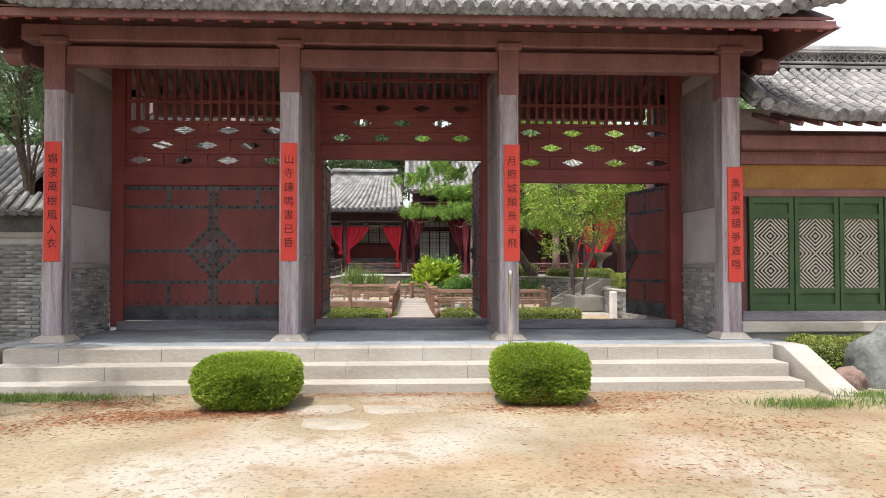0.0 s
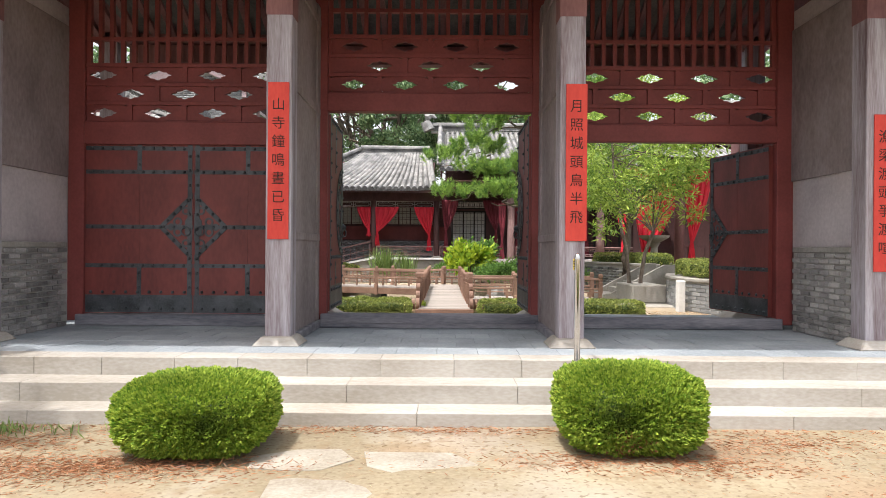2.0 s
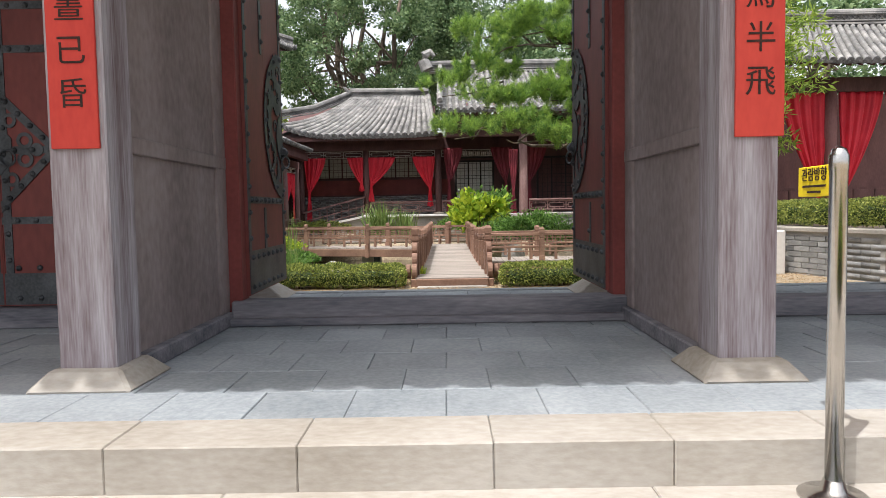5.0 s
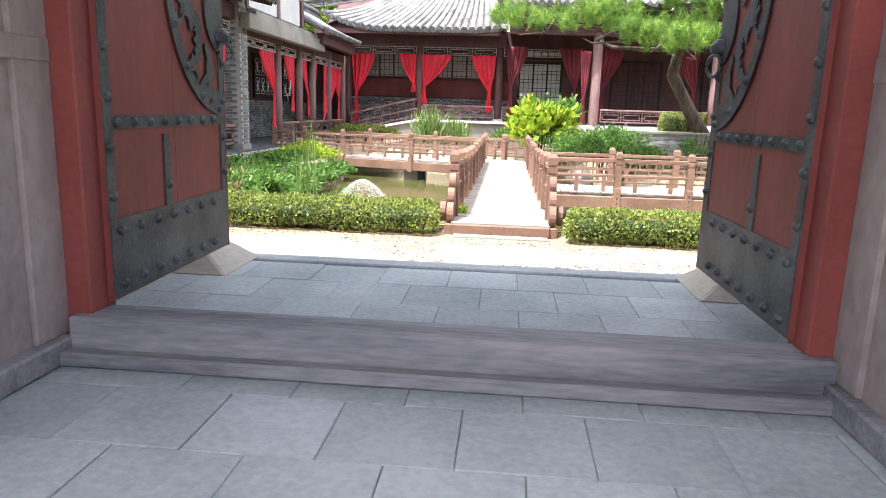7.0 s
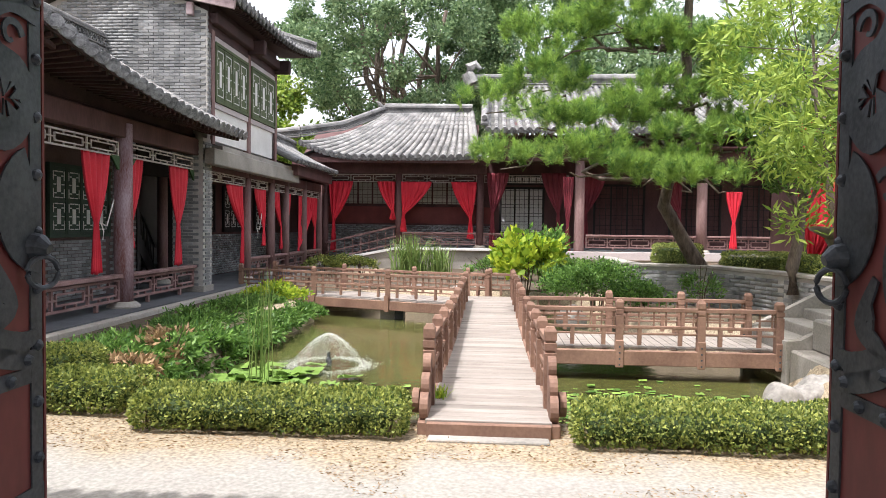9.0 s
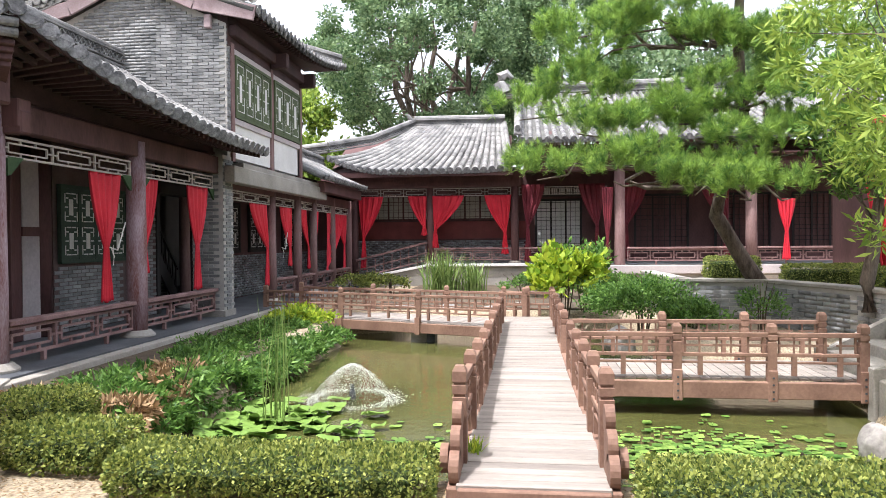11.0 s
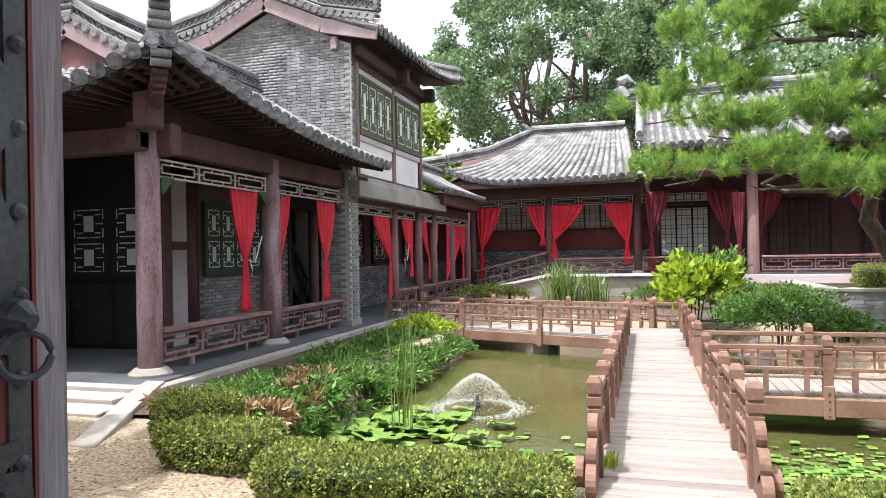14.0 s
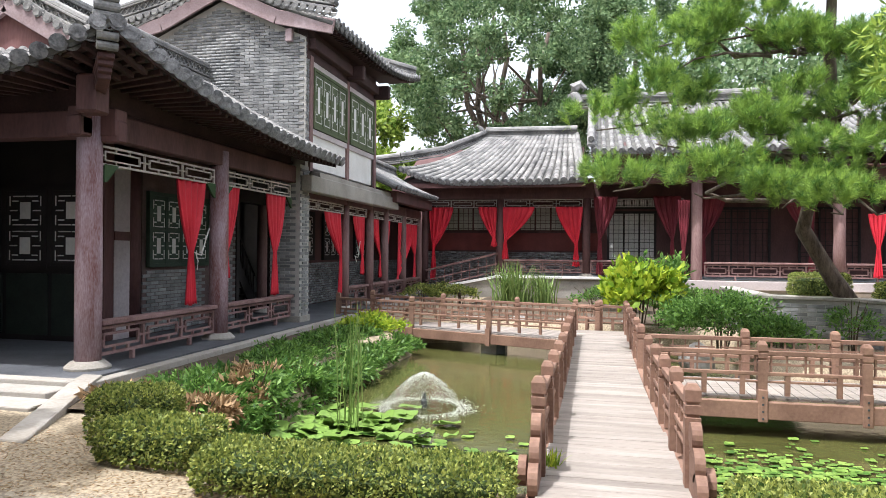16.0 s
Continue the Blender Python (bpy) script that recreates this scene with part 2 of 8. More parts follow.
def groundmat():
    """Sandy ground with straw-coloured, rust and grey patches."""
    m = surf("sandy_ground", (0.165, 0.13, 0.08), (0.33, 0.28, 0.19), 0.9, 0.95, 0.22, 30, low=0.3, high=0.7, bdist=0.015)
    n, ln = m.node_tree.nodes, m.node_tree.links
    b = n["Principled BSDF"]
    old = b.inputs["Base Color"].links[0].from_socket
    geo = n.new("ShaderNodeNewGeometry")
    for k, (scale, lo, hi, col) in enumerate(((0.55, 0.52, 0.66, (0.25, 0.125, 0.065)), (0.35, 0.52, 0.64, (0.36, 0.34, 0.3)), (5, 0.54, 0.68, (0.2, 0.14, 0.08)), (22, 0.56, 0.66, (0.13, 0.085, 0.05)))):
        no, mp = n.new("ShaderNodeTexNoise"), n.new("ShaderNodeMapping")
        mp.inputs["Location"].default_value = (7.3 * k + 2.1, 3.1 * k, 0)
        no.inputs["Scale"].default_value, no.inputs["Detail"].default_value = scale, 8
        ln.new(geo.outputs["Position"], mp.inputs[0])
        ln.new(mp.outputs[0], no.inputs["Vector"])
        r = n.new("ShaderNodeMapRange")
        r.inputs["From Min"].default_value, r.inputs["From Max"].default_value = lo, hi
        r.inputs["To Max"].default_value = 0.4 if k == 0 else 0.7
        ln.new(no.outputs[0], r.inputs[0])
        mix = n.new("ShaderNodeMix")
        mix.data_type = "RGBA"
        ln.new(r.outputs[0], mix.inputs[0])
        ln.new(old, mix.inputs[6])
        mix.inputs[7].default_value = (*col, 1)
        old = mix.outputs[2]
    # greyish-white gravel takes over inside the courtyard
    sep, r = n.new("ShaderNodeSeparateXYZ"), n.new("ShaderNodeMapRange")
    ln.new(geo.outputs["Position"], sep.inputs[0])
    r.inputs["From Min"].default_value, r.inputs["From Max"].default_value = 3.5, 4.0
    r.inputs["To Max"].default_value = 0.75
    ln.new(sep.outputs["Y"], r.inputs[0])
    grit, gr = n.new("ShaderNodeTexNoise"), n.new("ShaderNodeValToRGB")
    grit.inputs["Scale"].default_value, grit.inputs["Detail"].default_value = 30, 6
    ln.new(geo.outputs["Position"], grit.inputs["Vector"])
    ln.new(grit.outputs[0], gr.inputs[0])
    gr.color_ramp.elements[0].position, gr.color_ramp.elements[1].position = 0.35, 0.65
    gr.color_ramp.elements[0].color, gr.color_ramp.elements[1].color = (0.26, 0.255, 0.24, 1), (0.38, 0.37, 0.35, 1)
    mix = n.new("ShaderNodeMix")
    mix.data_type = "RGBA"
    ln.new(r.outputs[0], mix.inputs[0])
    ln.new(old, mix.inputs[6])
    ln.new(gr.outputs[0], mix.inputs[7])
    # straw-brown mulch along the hedges
    wob, add = n.new("ShaderNodeTexNoise"), n.new("ShaderNodeMath")
    wob.inputs["Scale"].default_value, wob.inputs["Detail"].default_value = 1.2, 6
    ln.new(geo.outputs["Position"], wob.inputs["Vector"])
    add.operation = "MULTIPLY_ADD"
    add.inputs[1].default_value = 1.6
    ln.new(wob.outputs[0], add.inputs[0])
    ln.new(sep.outputs["Y"], add.inputs[2])
    r = n.new("ShaderNodeMapRange")
    r.inputs["From Min"].default_value, r.inputs["From Max"].default_value = 6.4, 6.9
    r.inputs["To Max"].default_value = 0.85
    ln.new(add.outputs[0], r.inputs[0])
    br = n.new("ShaderNodeValToRGB")
    ln.new(grit.outputs[0], br.inputs[0])
    br.color_ramp.elements[0].position, br.color_ramp.elements[1].position = 0.35, 0.65
    br.color_ramp.elements[0].color, br.color_ramp.elements[1].color = (0.17, 0.125, 0.075, 1), (0.4, 0.325, 0.215, 1)
    mul = n.new("ShaderNodeMix")
    mul.data_type = "RGBA"
    ln.new(r.outputs[0], mul.inputs[0])
    ln.new(mix.outputs[2], mul.inputs[6])
    ln.new(br.outputs[0], mul.inputs[7])
    ln.new(mul.outputs[2], b.inputs["Base Color"])
    return m


M_RUST = leafmat("rusty_needles", (0.2, 0.075, 0.035), (0.42, 0.2, 0.1), 0.2)
M_GROUND = groundmat()
M_WATER = surf("pond_water", (0.058, 0.062, 0.018), (0.1, 0.102, 0.036), 0.6, 0.12, 0.3, 7, spec=0.5, bdist=0.03)
M_SPRAY = leafmat("water_spray", (0.72, 0.74, 0.74), (0.92, 0.93, 0.93), 0.5)


# ---------- building blocks ----------
def wm(ob):
    """The place of an object from its parents, worked out by hand."""
    if ob is None:
        return Matrix.Identity(4)
    return (wm(ob.parent) @ ob.matrix_parent_inverse if ob.parent else Matrix.Identity(4)) @ ob.matrix_basis


def under(ob, parent):
    if parent:
        ob.parent = parent
        ob.matrix_parent_inverse = wm(parent).inverted()
    return ob


def smooth(me):
    me.polygons.foreach_set("use_smooth", [True] * len(me.polygons))


def part(name, bm, mat, parent=None, label="", bev=0.0, soft=False):
    """One mesh object from a bmesh, under a thing or a part."""
    if bev:
        bmesh.ops.bevel(bm, geom=bm.edges[:], offset=bev, segments=1, affect="EDGES", clamp_overlap=True)
    bmesh.ops.recalc_face_normals(bm, faces=bm.faces[:])
    me = bpy.data.meshes.new(name)
    bm.to_mesh(me)
    bm.free()
    me.materials.append(mat)
    if soft:
        smooth(me)
    ob = under(new(name, me), parent)
    if label:
        ob["label"] = label
    return ob


def thing(name, loc, label, category, group="", kind=""):
    ob = new(name)
    ob.empty_display_size = 0.2
    ob.location = loc
    return tagged(ob, label, category, group, kind)


def piece(name, me, m, parent):
    """A piece that shares its mesh with its like, at the pose m."""
    ob = new(name, me)
    ob.matrix_basis = m
    return under(ob, parent)


BOXF = ((0, 3, 2, 1), (4, 5, 6, 7), (0, 1, 5, 4), (1, 2, 6, 5), (2, 3, 7, 6), (3, 0, 4, 7))
ID = Matrix.Identity(4)


def bx(bm, x0, x1, y0, y1, z0, z1, m=ID):
    """A box between two corners, set by m."""
    vs = [bm.verts.new(m @ Vector(p)) for p in ((x0, y0, z0), (x1, y0, z0), (x1, y1, z0), (x0, y1, z0), (x0, y0, z1), (x1, y0, z1), (x1, y1, z1), (x0, y1, z1))]
    for f in BOXF:
        bm.faces.new([vs[i] for i in f])
    return bm


def one(x0, x1, y0, y1, z0, z1, m=ID):
    return bx(bmesh.new(), x0, x1, y0, y1, z0, z1, m)


def bar(bm, a, b, w, h):
    """A straight bar from a to b, w wide and h high."""
    a, b = Vector(a), Vector(b)
    m = Matrix.Translation(a) @ (b - a).to_track_quat("X", "Z").to_matrix().to_4x4()
    return bx(bm, 0, (b - a).length, -w / 2, w / 2, -h / 2, h / 2, m)


def run(p0, p1):
    """A frame whose x goes along from p0 to p1 on the level, y to its left, z up; and the length."""
    p0, p1 = Vector(p0), Vector(p1)
    d = p1 - p0
    return Matrix.Translation(p0) @ Matrix.Rotation(math.atan2(d.y, d.x), 4, "Z"), math.hypot(d.x, d.y)


def tube(bm, pts, radii, seg=8, cap=True):
    """A bent tapering tube through points."""
    rings = []
    for i, p in enumerate(pts):
        p = Vector(p)
        d = Vector(pts[min(i + 1, len(pts) - 1)]) - Vector(pts[max(i - 1, 0)])
        q = d.to_track_quat("Z", "Y")
        rings.append([bm.verts.new(p + q @ Vector((radii[i] * math.cos(2 * math.pi * k / seg), radii[i] * math.sin(2 * math.pi * k / seg), 0))) for k in range(seg)])
    for a, b in zip(rings, rings[1:]):
        for k in range(seg):
            bm.faces.new((a[k], a[(k + 1) % seg], b[(k + 1) % seg], b[k]))
    if cap:
        bm.faces.new(rings[0][::-1])
        bm.faces.new(rings[-1])
    return bm


def lathe(bm, profile, centre, seg=16):
    """A turned shape from (radius, height) pairs."""
    c = Vector(centre)
    return tube(bm, [c + Vector((0, 0, h)) for r, h in profile], [r for r, h in profile], seg)


def mesh_np(name, verts, faces, mat, parent=None, kind="", soft=False):
    """A mesh from arrays; every face has as many corners as faces has columns."""
    me = bpy.data.meshes.new(name)
    k = faces.shape[1]
    me.vertices.add(len(verts))
    me.vertices.foreach_set("co", np.ascontiguousarray(verts, dtype=np.float32).ravel())
    me.loops.add(faces.size)
    me.loops.foreach_set("vertex_index", np.ascontiguousarray(faces, dtype=np.int32).ravel())
    me.polygons.add(len(faces))
    me.polygons.foreach_set("loop_start", np.arange(0, faces.size, k, dtype=np.int32))
    me.polygons.foreach_set("loop_total", np.full(len(faces), k, dtype=np.int32))
    me.update(calc_edges=True)
    me.materials.append(mat)
    ob = under(new(name, me), parent)
    if kind:
        ob["kind"] = kind
    return ob


def rng(seed):
    return np.random.default_rng(seed)


def unit(v):
    return v / np.maximum(np.linalg.norm(v, axis=1, keepdims=True), 1e-6)


def leaves(name, pos, out, size, mat, parent, seed, slim=0.5, droop=0.0, spread=0.8):
    """A leaf of four corners at each place, pointing out and somewhat at random."""
    r = rng(seed)
    n = len(pos)
    d = unit(out + spread * r.normal(size=(n, 3)) + np.array([0, 0, -droop]))
    s = unit(np.cross(d, r.normal(size=(n, 3))))
    up = np.cross(d, s)
    ln = (size * r.uniform(0.65, 1.3, n))[:, None]
    v = np.stack([pos, pos + d * ln * 0.45 + s * ln * slim * 0.5 + up * ln * 0.06, pos + d * ln, pos + d * ln * 0.45 - s * ln * slim * 0.5 + up * ln * 0.06], 1)
    f = np.arange(4 * n).reshape(n, 4)
    return mesh_np(name, v.reshape(-1, 3), f, mat, parent)


def tufts(name, pos, out, size, mat, parent, seed, count=12, width=0.03):
    """Tufts of needles fanning from one shared corner each."""
    r = rng(seed)
    n = len(pos)
    d = unit(np.repeat(out, count, 0) + 0.75 * r.normal(size=(n * count, 3)))
    s = unit(np.cross(d, r.normal(size=(n * count, 3)))) * width * size
    ln = (size * r.uniform(0.6, 1.2, n * count))[:, None]
    base = np.repeat(pos, count, 0)
    mid, p = base + d * ln * 0.35, base + d * ln
    v = np.concatenate([pos[:, None], (mid - s).reshape(n, count, 3), p.reshape(n, count, 3), (mid + s).reshape(n, count, 3)], 1)
    k = 3 * count + 1
    first = (np.arange(n) * k)[:, None]
    i = np.arange(1, count + 1)[None]
    f = np.stack([np.broadcast_to(first, (n, count)), first + i, first + i + count, first + i + 2 * count], 2).reshape(-1, 4)
    return mesh_np(name, v.reshape(-1, 3), f, mat, parent)


# ---------- bricks, tiles, lattices ----------
def brick_mesh(w, h, d, mat=None):
    bm = one(-w / 2, w / 2, -d / 2, d / 2, -h / 2, h / 2)
    bmesh.ops.bevel(bm, geom=[e for e in bm.edges], offset=0.004, segments=1, affect="EDGES")
    me = bpy.data.meshes.new("brick")
    bm.to_mesh(me)
    bm.free()
    me.materials.append(mat or M_BRICK)
    return me


def brickwork(m, length, z0, z1, parent, inside=None, bw=0.24, bh=0.062, joint=0.011, limit=300, near=0.0, mat=None):
    """Courses of bricks proud of a wall face: x along, face towards -y of m. The nearest are pieces, the rest one mesh."""
    me = brick_mesh(bw, bh, 0.03, mat)
    cells = []
    row, z = 0, z0 + bh / 2
    while z + bh / 2 <= z1 + 0.02:
        x = bw / 2 - (0 if row % 2 else bw / 2)
        while x < length:
            if x - bw / 2 > -0.005 and x + bw / 2 < length + 0.02 and (inside is None or inside(x, z)):
                cells.append((x, z))
            x += bw + joint
        z += bh + joint
        row += 1
    cells.sort(key=lambda c: abs(c[0] - near) + 0.3 * abs(c[1] - z0))
    for x, z in cells[:limit]:
        piece("brick", me, m @ Matrix.Translation((x, -0.004 - 0.005 * random.random(), z)), parent)
    if len(cells) > limit:
        vs, fs = [], []
        for x, z in cells[limit:]:
            k, o = len(vs), 0.01 + 0.006 * random.random()
            vs += [m @ Vector((x + sx * bw / 2, y, z + sz * bh / 2)) for y in (-o, 0.02) for sx, sz in ((-1, -1), (1, -1), (1, 1), (-1, 1))]
            fs += [(k, k + 1, k + 2, k + 3), (k, k + 4, k + 5, k + 1), (k + 1, k + 5, k + 6, k + 2), (k + 2, k + 6, k + 7, k + 3), (k + 3, k + 7, k + 4, k)]
        mesh_np("brickwork", np.array([tuple(v) for v in vs]), np.array(fs), M_BRICKJ, parent, "stuff")


def half_tile(r, length, mat, taper=0.88):
    bm = bmesh.new()
    seg = 6
    for k, (x, q) in enumerate(((0, r), (length, r * taper))):
        for i in range(seg + 1):
            a = math.pi * i / seg
            bm.verts.new((q * math.cos(a), x, q * math.sin(a)))
    bm.verts.ensure_lookup_table()
    for i in range(seg):
        bm.faces.new((bm.verts[i], bm.verts[i + 1], bm.verts[seg + 2 + i], bm.verts[seg + 1 + i]))
    bm.faces.new([bm.verts[i] for i in range(seg + 1)])
    bmesh.ops.recalc_face_normals(bm, faces=bm.faces[:])
    me = bpy.data.meshes.new("roof_tile")
    bm.to_mesh(me)
    bm.free()
    me.materials.append(mat)
    return me


def cap_mesh(r, mat):
    bm = bmesh.new()
    lathe(bm, ((r * 0.6, 0), (r, 0), (r, 0.02), (r * 0.72, 0.03), (r * 0.72, 0.018), (r * 0.3, 0.026)), (0, 0, 0), 12)
    bmesh.ops.rotate(bm, verts=bm.verts[:], cent=(0, 0, 0), matrix=Matrix.Rotation(radians(90), 3, "X"))
    me = bpy.data.meshes.new("tile_end")
    bm.to_mesh(me)
    bm.free()
    me.materials.append(mat)
    return me


def drip_mesh(r, mat):
    bm = bmesh.new()
    n = 8
    a = [bm.verts.new((r * math.cos(math.pi + math.pi * i / n), 0, r * 0.8 * math.sin(math.pi + math.pi * i / n))) for i in range(n + 1)]
    b = [bm.verts.new(v.co + Vector((0, 0.016, 0))) for v in a]
    bm.faces.new(a)
    bm.faces.new(b[::-1])
    for i in range(n + 1):
        j = (i + 1) % (n + 1)
        bm.faces.new((a[i], b[i], b[j], a[j]))
    bmesh.ops.recalc_face_normals(bm, faces=bm.faces[:])
    me = bpy.data.meshes.new("drip_tile")
    bm.to_mesh(me)
    bm.free()
    me.materials.append(mat)
    return me


def roof_slope(parent, a, b, c, d, pitch=0.22, r=0.075, tl=0.3, sag=0.12, limit=300, rise=None, ends=True, near=0.5):
    """One tiled slope. a, b: the eave's ends; d, c: the top's ends above them. sag: how far it hangs through; rise(u): lift of the eave."""
    a, b, c, d = (Vector(p) for p in (a, b, c, d))
    n = max(2, int(round((b - a).length / pitch)))
    normal = (b - a).cross(d - a).normalized()
    if normal.z < 0:
        normal = -normal

    def at(u, v):
        p = a.lerp(b, u).lerp(d.lerp(c, u), v)
        p.z -= sag * 4 * v * (1 - v) * 0.5
        if rise:
            p.z += rise(u) * (1 - v) ** 2
        return p

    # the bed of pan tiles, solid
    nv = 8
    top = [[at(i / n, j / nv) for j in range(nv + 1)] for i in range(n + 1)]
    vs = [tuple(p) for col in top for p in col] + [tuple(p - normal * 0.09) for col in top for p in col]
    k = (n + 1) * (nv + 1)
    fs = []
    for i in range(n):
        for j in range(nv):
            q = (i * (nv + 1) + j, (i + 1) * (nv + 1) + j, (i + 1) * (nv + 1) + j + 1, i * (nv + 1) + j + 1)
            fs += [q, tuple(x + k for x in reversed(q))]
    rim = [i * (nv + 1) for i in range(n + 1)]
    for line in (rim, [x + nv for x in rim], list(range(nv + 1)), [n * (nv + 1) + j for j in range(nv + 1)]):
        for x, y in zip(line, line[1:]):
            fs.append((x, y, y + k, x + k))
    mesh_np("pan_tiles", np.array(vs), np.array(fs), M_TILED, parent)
    me, cap, drip = half_tile(r, tl * 1.06, M_TILE), cap_mesh(r * 1.18, M_TILEEND), drip_mesh(pitch * 0.42, M_TILEEND)
    spots = []
    for i in range(n):
        u = (i + 0.5) / n
        length = (at(u, 1) - at(u, 0)).length
        if length < 0.12:
            continue
        rows = max(1, int(length / tl))
        for j in range(rows):
            p, q = at(u, j / rows), at(u, (j + 1) / rows)
            y = (q - p).normalized()
            x = y.cross(normal).normalized()
            z = x.cross(y)
            mm = Matrix((x, y, z)).transposed().to_4x4()
            mm.translation = p + z * 0.005
            spots.append((abs(u - near) * 2 + 0.03 * j, mm, length / rows / tl, j))
    spots.sort(key=lambda s: s[0])
    rest_v, rest_f = [], []
    tv, tf = [v.co.copy() for v in me.vertices], [tuple(p.vertices) for p in me.polygons if len(p.vertices) == 4]
    for idx, (key, mm, stretch, j) in enumerate(spots):
        m2 = mm @ Matrix.Translation((0, 0, 0.006 * random.random())) @ Matrix.Diagonal((1, stretch, 1, 1)) @ Matrix.Rotation(random.uniform(-0.02, 0.02), 4, "Z")
        if idx < limit:
            piece("roof_tile", me, m2, parent)
        else:
            k = len(rest_v)
            rest_v += [tuple(m2 @ v) for v in tv]
            rest_f += [tuple(x + k for x in f) for f in tf]
        if j == 0 and ends:
            piece("tile_end", cap, mm @ Matrix.Translation((0, -0.045, r * 0.1)), parent)
            piece("drip_tile", drip, mm @ Matrix.Translation((pitch / 2, -0.03, 0.01)) @ Matrix.Diagonal((1, 1, 1.35, 1)), parent)
    if rest_v:
        mesh_np("roof_tiles", np.array(rest_v), np.array(rest_f), M_TILEJ, parent, "stuff")
    return at


def ridge(parent, pts, w=0.2, h=0.3, name="ridge"):
    """A ridge of stacked tiles with an openwork band and a rounded cap."""
    for p, q in zip(pts, pts[1:]):
        p, q = Vector(p), Vector(q)
        d = q - p
        bm = bmesh.new()
        bar(bm, p + Vector((0, 0, 0.03)), q + Vector((0, 0, 0.03)), w * 1.2, 0.06)
        bar(bm, p + Vector((0, 0, h * 0.3)), q + Vector((0, 0, h * 0.3)), w, 0.04)
        bar(bm, p + Vector((0, 0, h * 0.8)), q + Vector((0, 0, h * 0.8)), w, 0.04)
        bar(bm, p + Vector((0, 0, h * 0.55)), q + Vector((0, 0, h * 0.55)), w * 0.25, h * 0.45)
        part(name, bm, M_TILE, parent, bev=0.008)
        bm = bmesh.new()
        n = max(2, int(d.length / 0.16))
        for i in range(n):
            c = p + d * ((i + 0.5) / n) + Vector((0, 0, h * 0.55))
            for s in (1, -1):
                e = d.normalized() * 0.07
                bar(bm, c - e + Vector((0, 0, -s * h * 0.2)), c + e + Vector((0, 0, s * h * 0.2)), w * 0.7, 0.016)
        tagged(part("openwork", bm, M_TILE, parent), kind="stuff")
        bm = bmesh.new()
        tube(bm, [p + Vector((0, 0, h * 0.92)), q + Vector((0, 0, h * 0.92))], [w * 0.45, w * 0.45], 10)
        part("ridge_cap", bm, M_TILE, parent, soft=False)


def rafters(parent, a, b, back, n, mat, w=0.08, name="rafter", rise=None):
    """Rafter ends under an eave from a to b, running by the vector back."""
    a, b, back = Vector(a), Vector(b), Vector(back)
    for i in range(n):
        p = a.lerp(b, (i + 0.5) / n)
        q = p + back
        if rise:
            p.z += rise((i + 0.5) / n)
            q.z += 0.35 * rise((i + 0.5) / n)
        part(name, bar(bmesh.new(), p, q, w, w), mat, parent, bev=0.006)


def fret(m, x0, x1, z0, z1, mat, parent, name="fretwork", t=0.022, d=0.035, cells=3, frame=0.03):
    """A fret panel: frame and nested rectangles joined by short bars."""
    bm = bmesh.new()
    bx(bm, x0, x1, -d / 2, d / 2, z0, z0 + frame, m)
    bx(bm, x0, x1, -d / 2, d / 2, z1 - frame, z1, m)
    w = (x1 - x0) / cells
    h = z1 - z0
    for i in range(cells + 1):
        x = min(max(x0 + i * w, x0 + frame / 2), x1 - frame / 2)
        bx(bm, x - frame / 2, x + frame / 2, -d / 2.2, d / 2.2, z0, z1, m)
    for i in range(cells):
        a, b = x0 + i * w, x0 + (i + 1) * w
        zc = (z0 + z1) / 2
        for s in (0.28, 0.72):
            bx(bm, a + 0.12 * w, b - 0.12 * w, -d / 2.6, d / 2.6, z0 + s * h - t / 2, z0 + s * h + t / 2, m)
        for s in (0.12, 0.88):
            bx(bm, a + s * w - t / 2, a + s * w + t / 2, -d / 2.6, d / 2.6, z0 + 0.28 * h, z0 + 0.72 * h, m)
        bx(bm, a, a + 0.12 * w, -d / 2.8, d / 2.8, zc - t / 2, zc + t / 2, m)
        bx(bm, b - 0.12 * w, b, -d / 2.8, d / 2.8, zc - t / 2, zc + t / 2, m)
        for s in (0.35, 0.65):
            bx(bm, a + s * w - t / 2, a + s * w + t / 2, -d / 2.8, d / 2.8, z0, z0 + 0.28 * h, m)
            bx(bm, a + s * w - t / 2, a + s * w + t / 2, -d / 2.8, d / 2.8, z0 + 0.72 * h, z1, m)
    return part(name, bm, mat, parent)


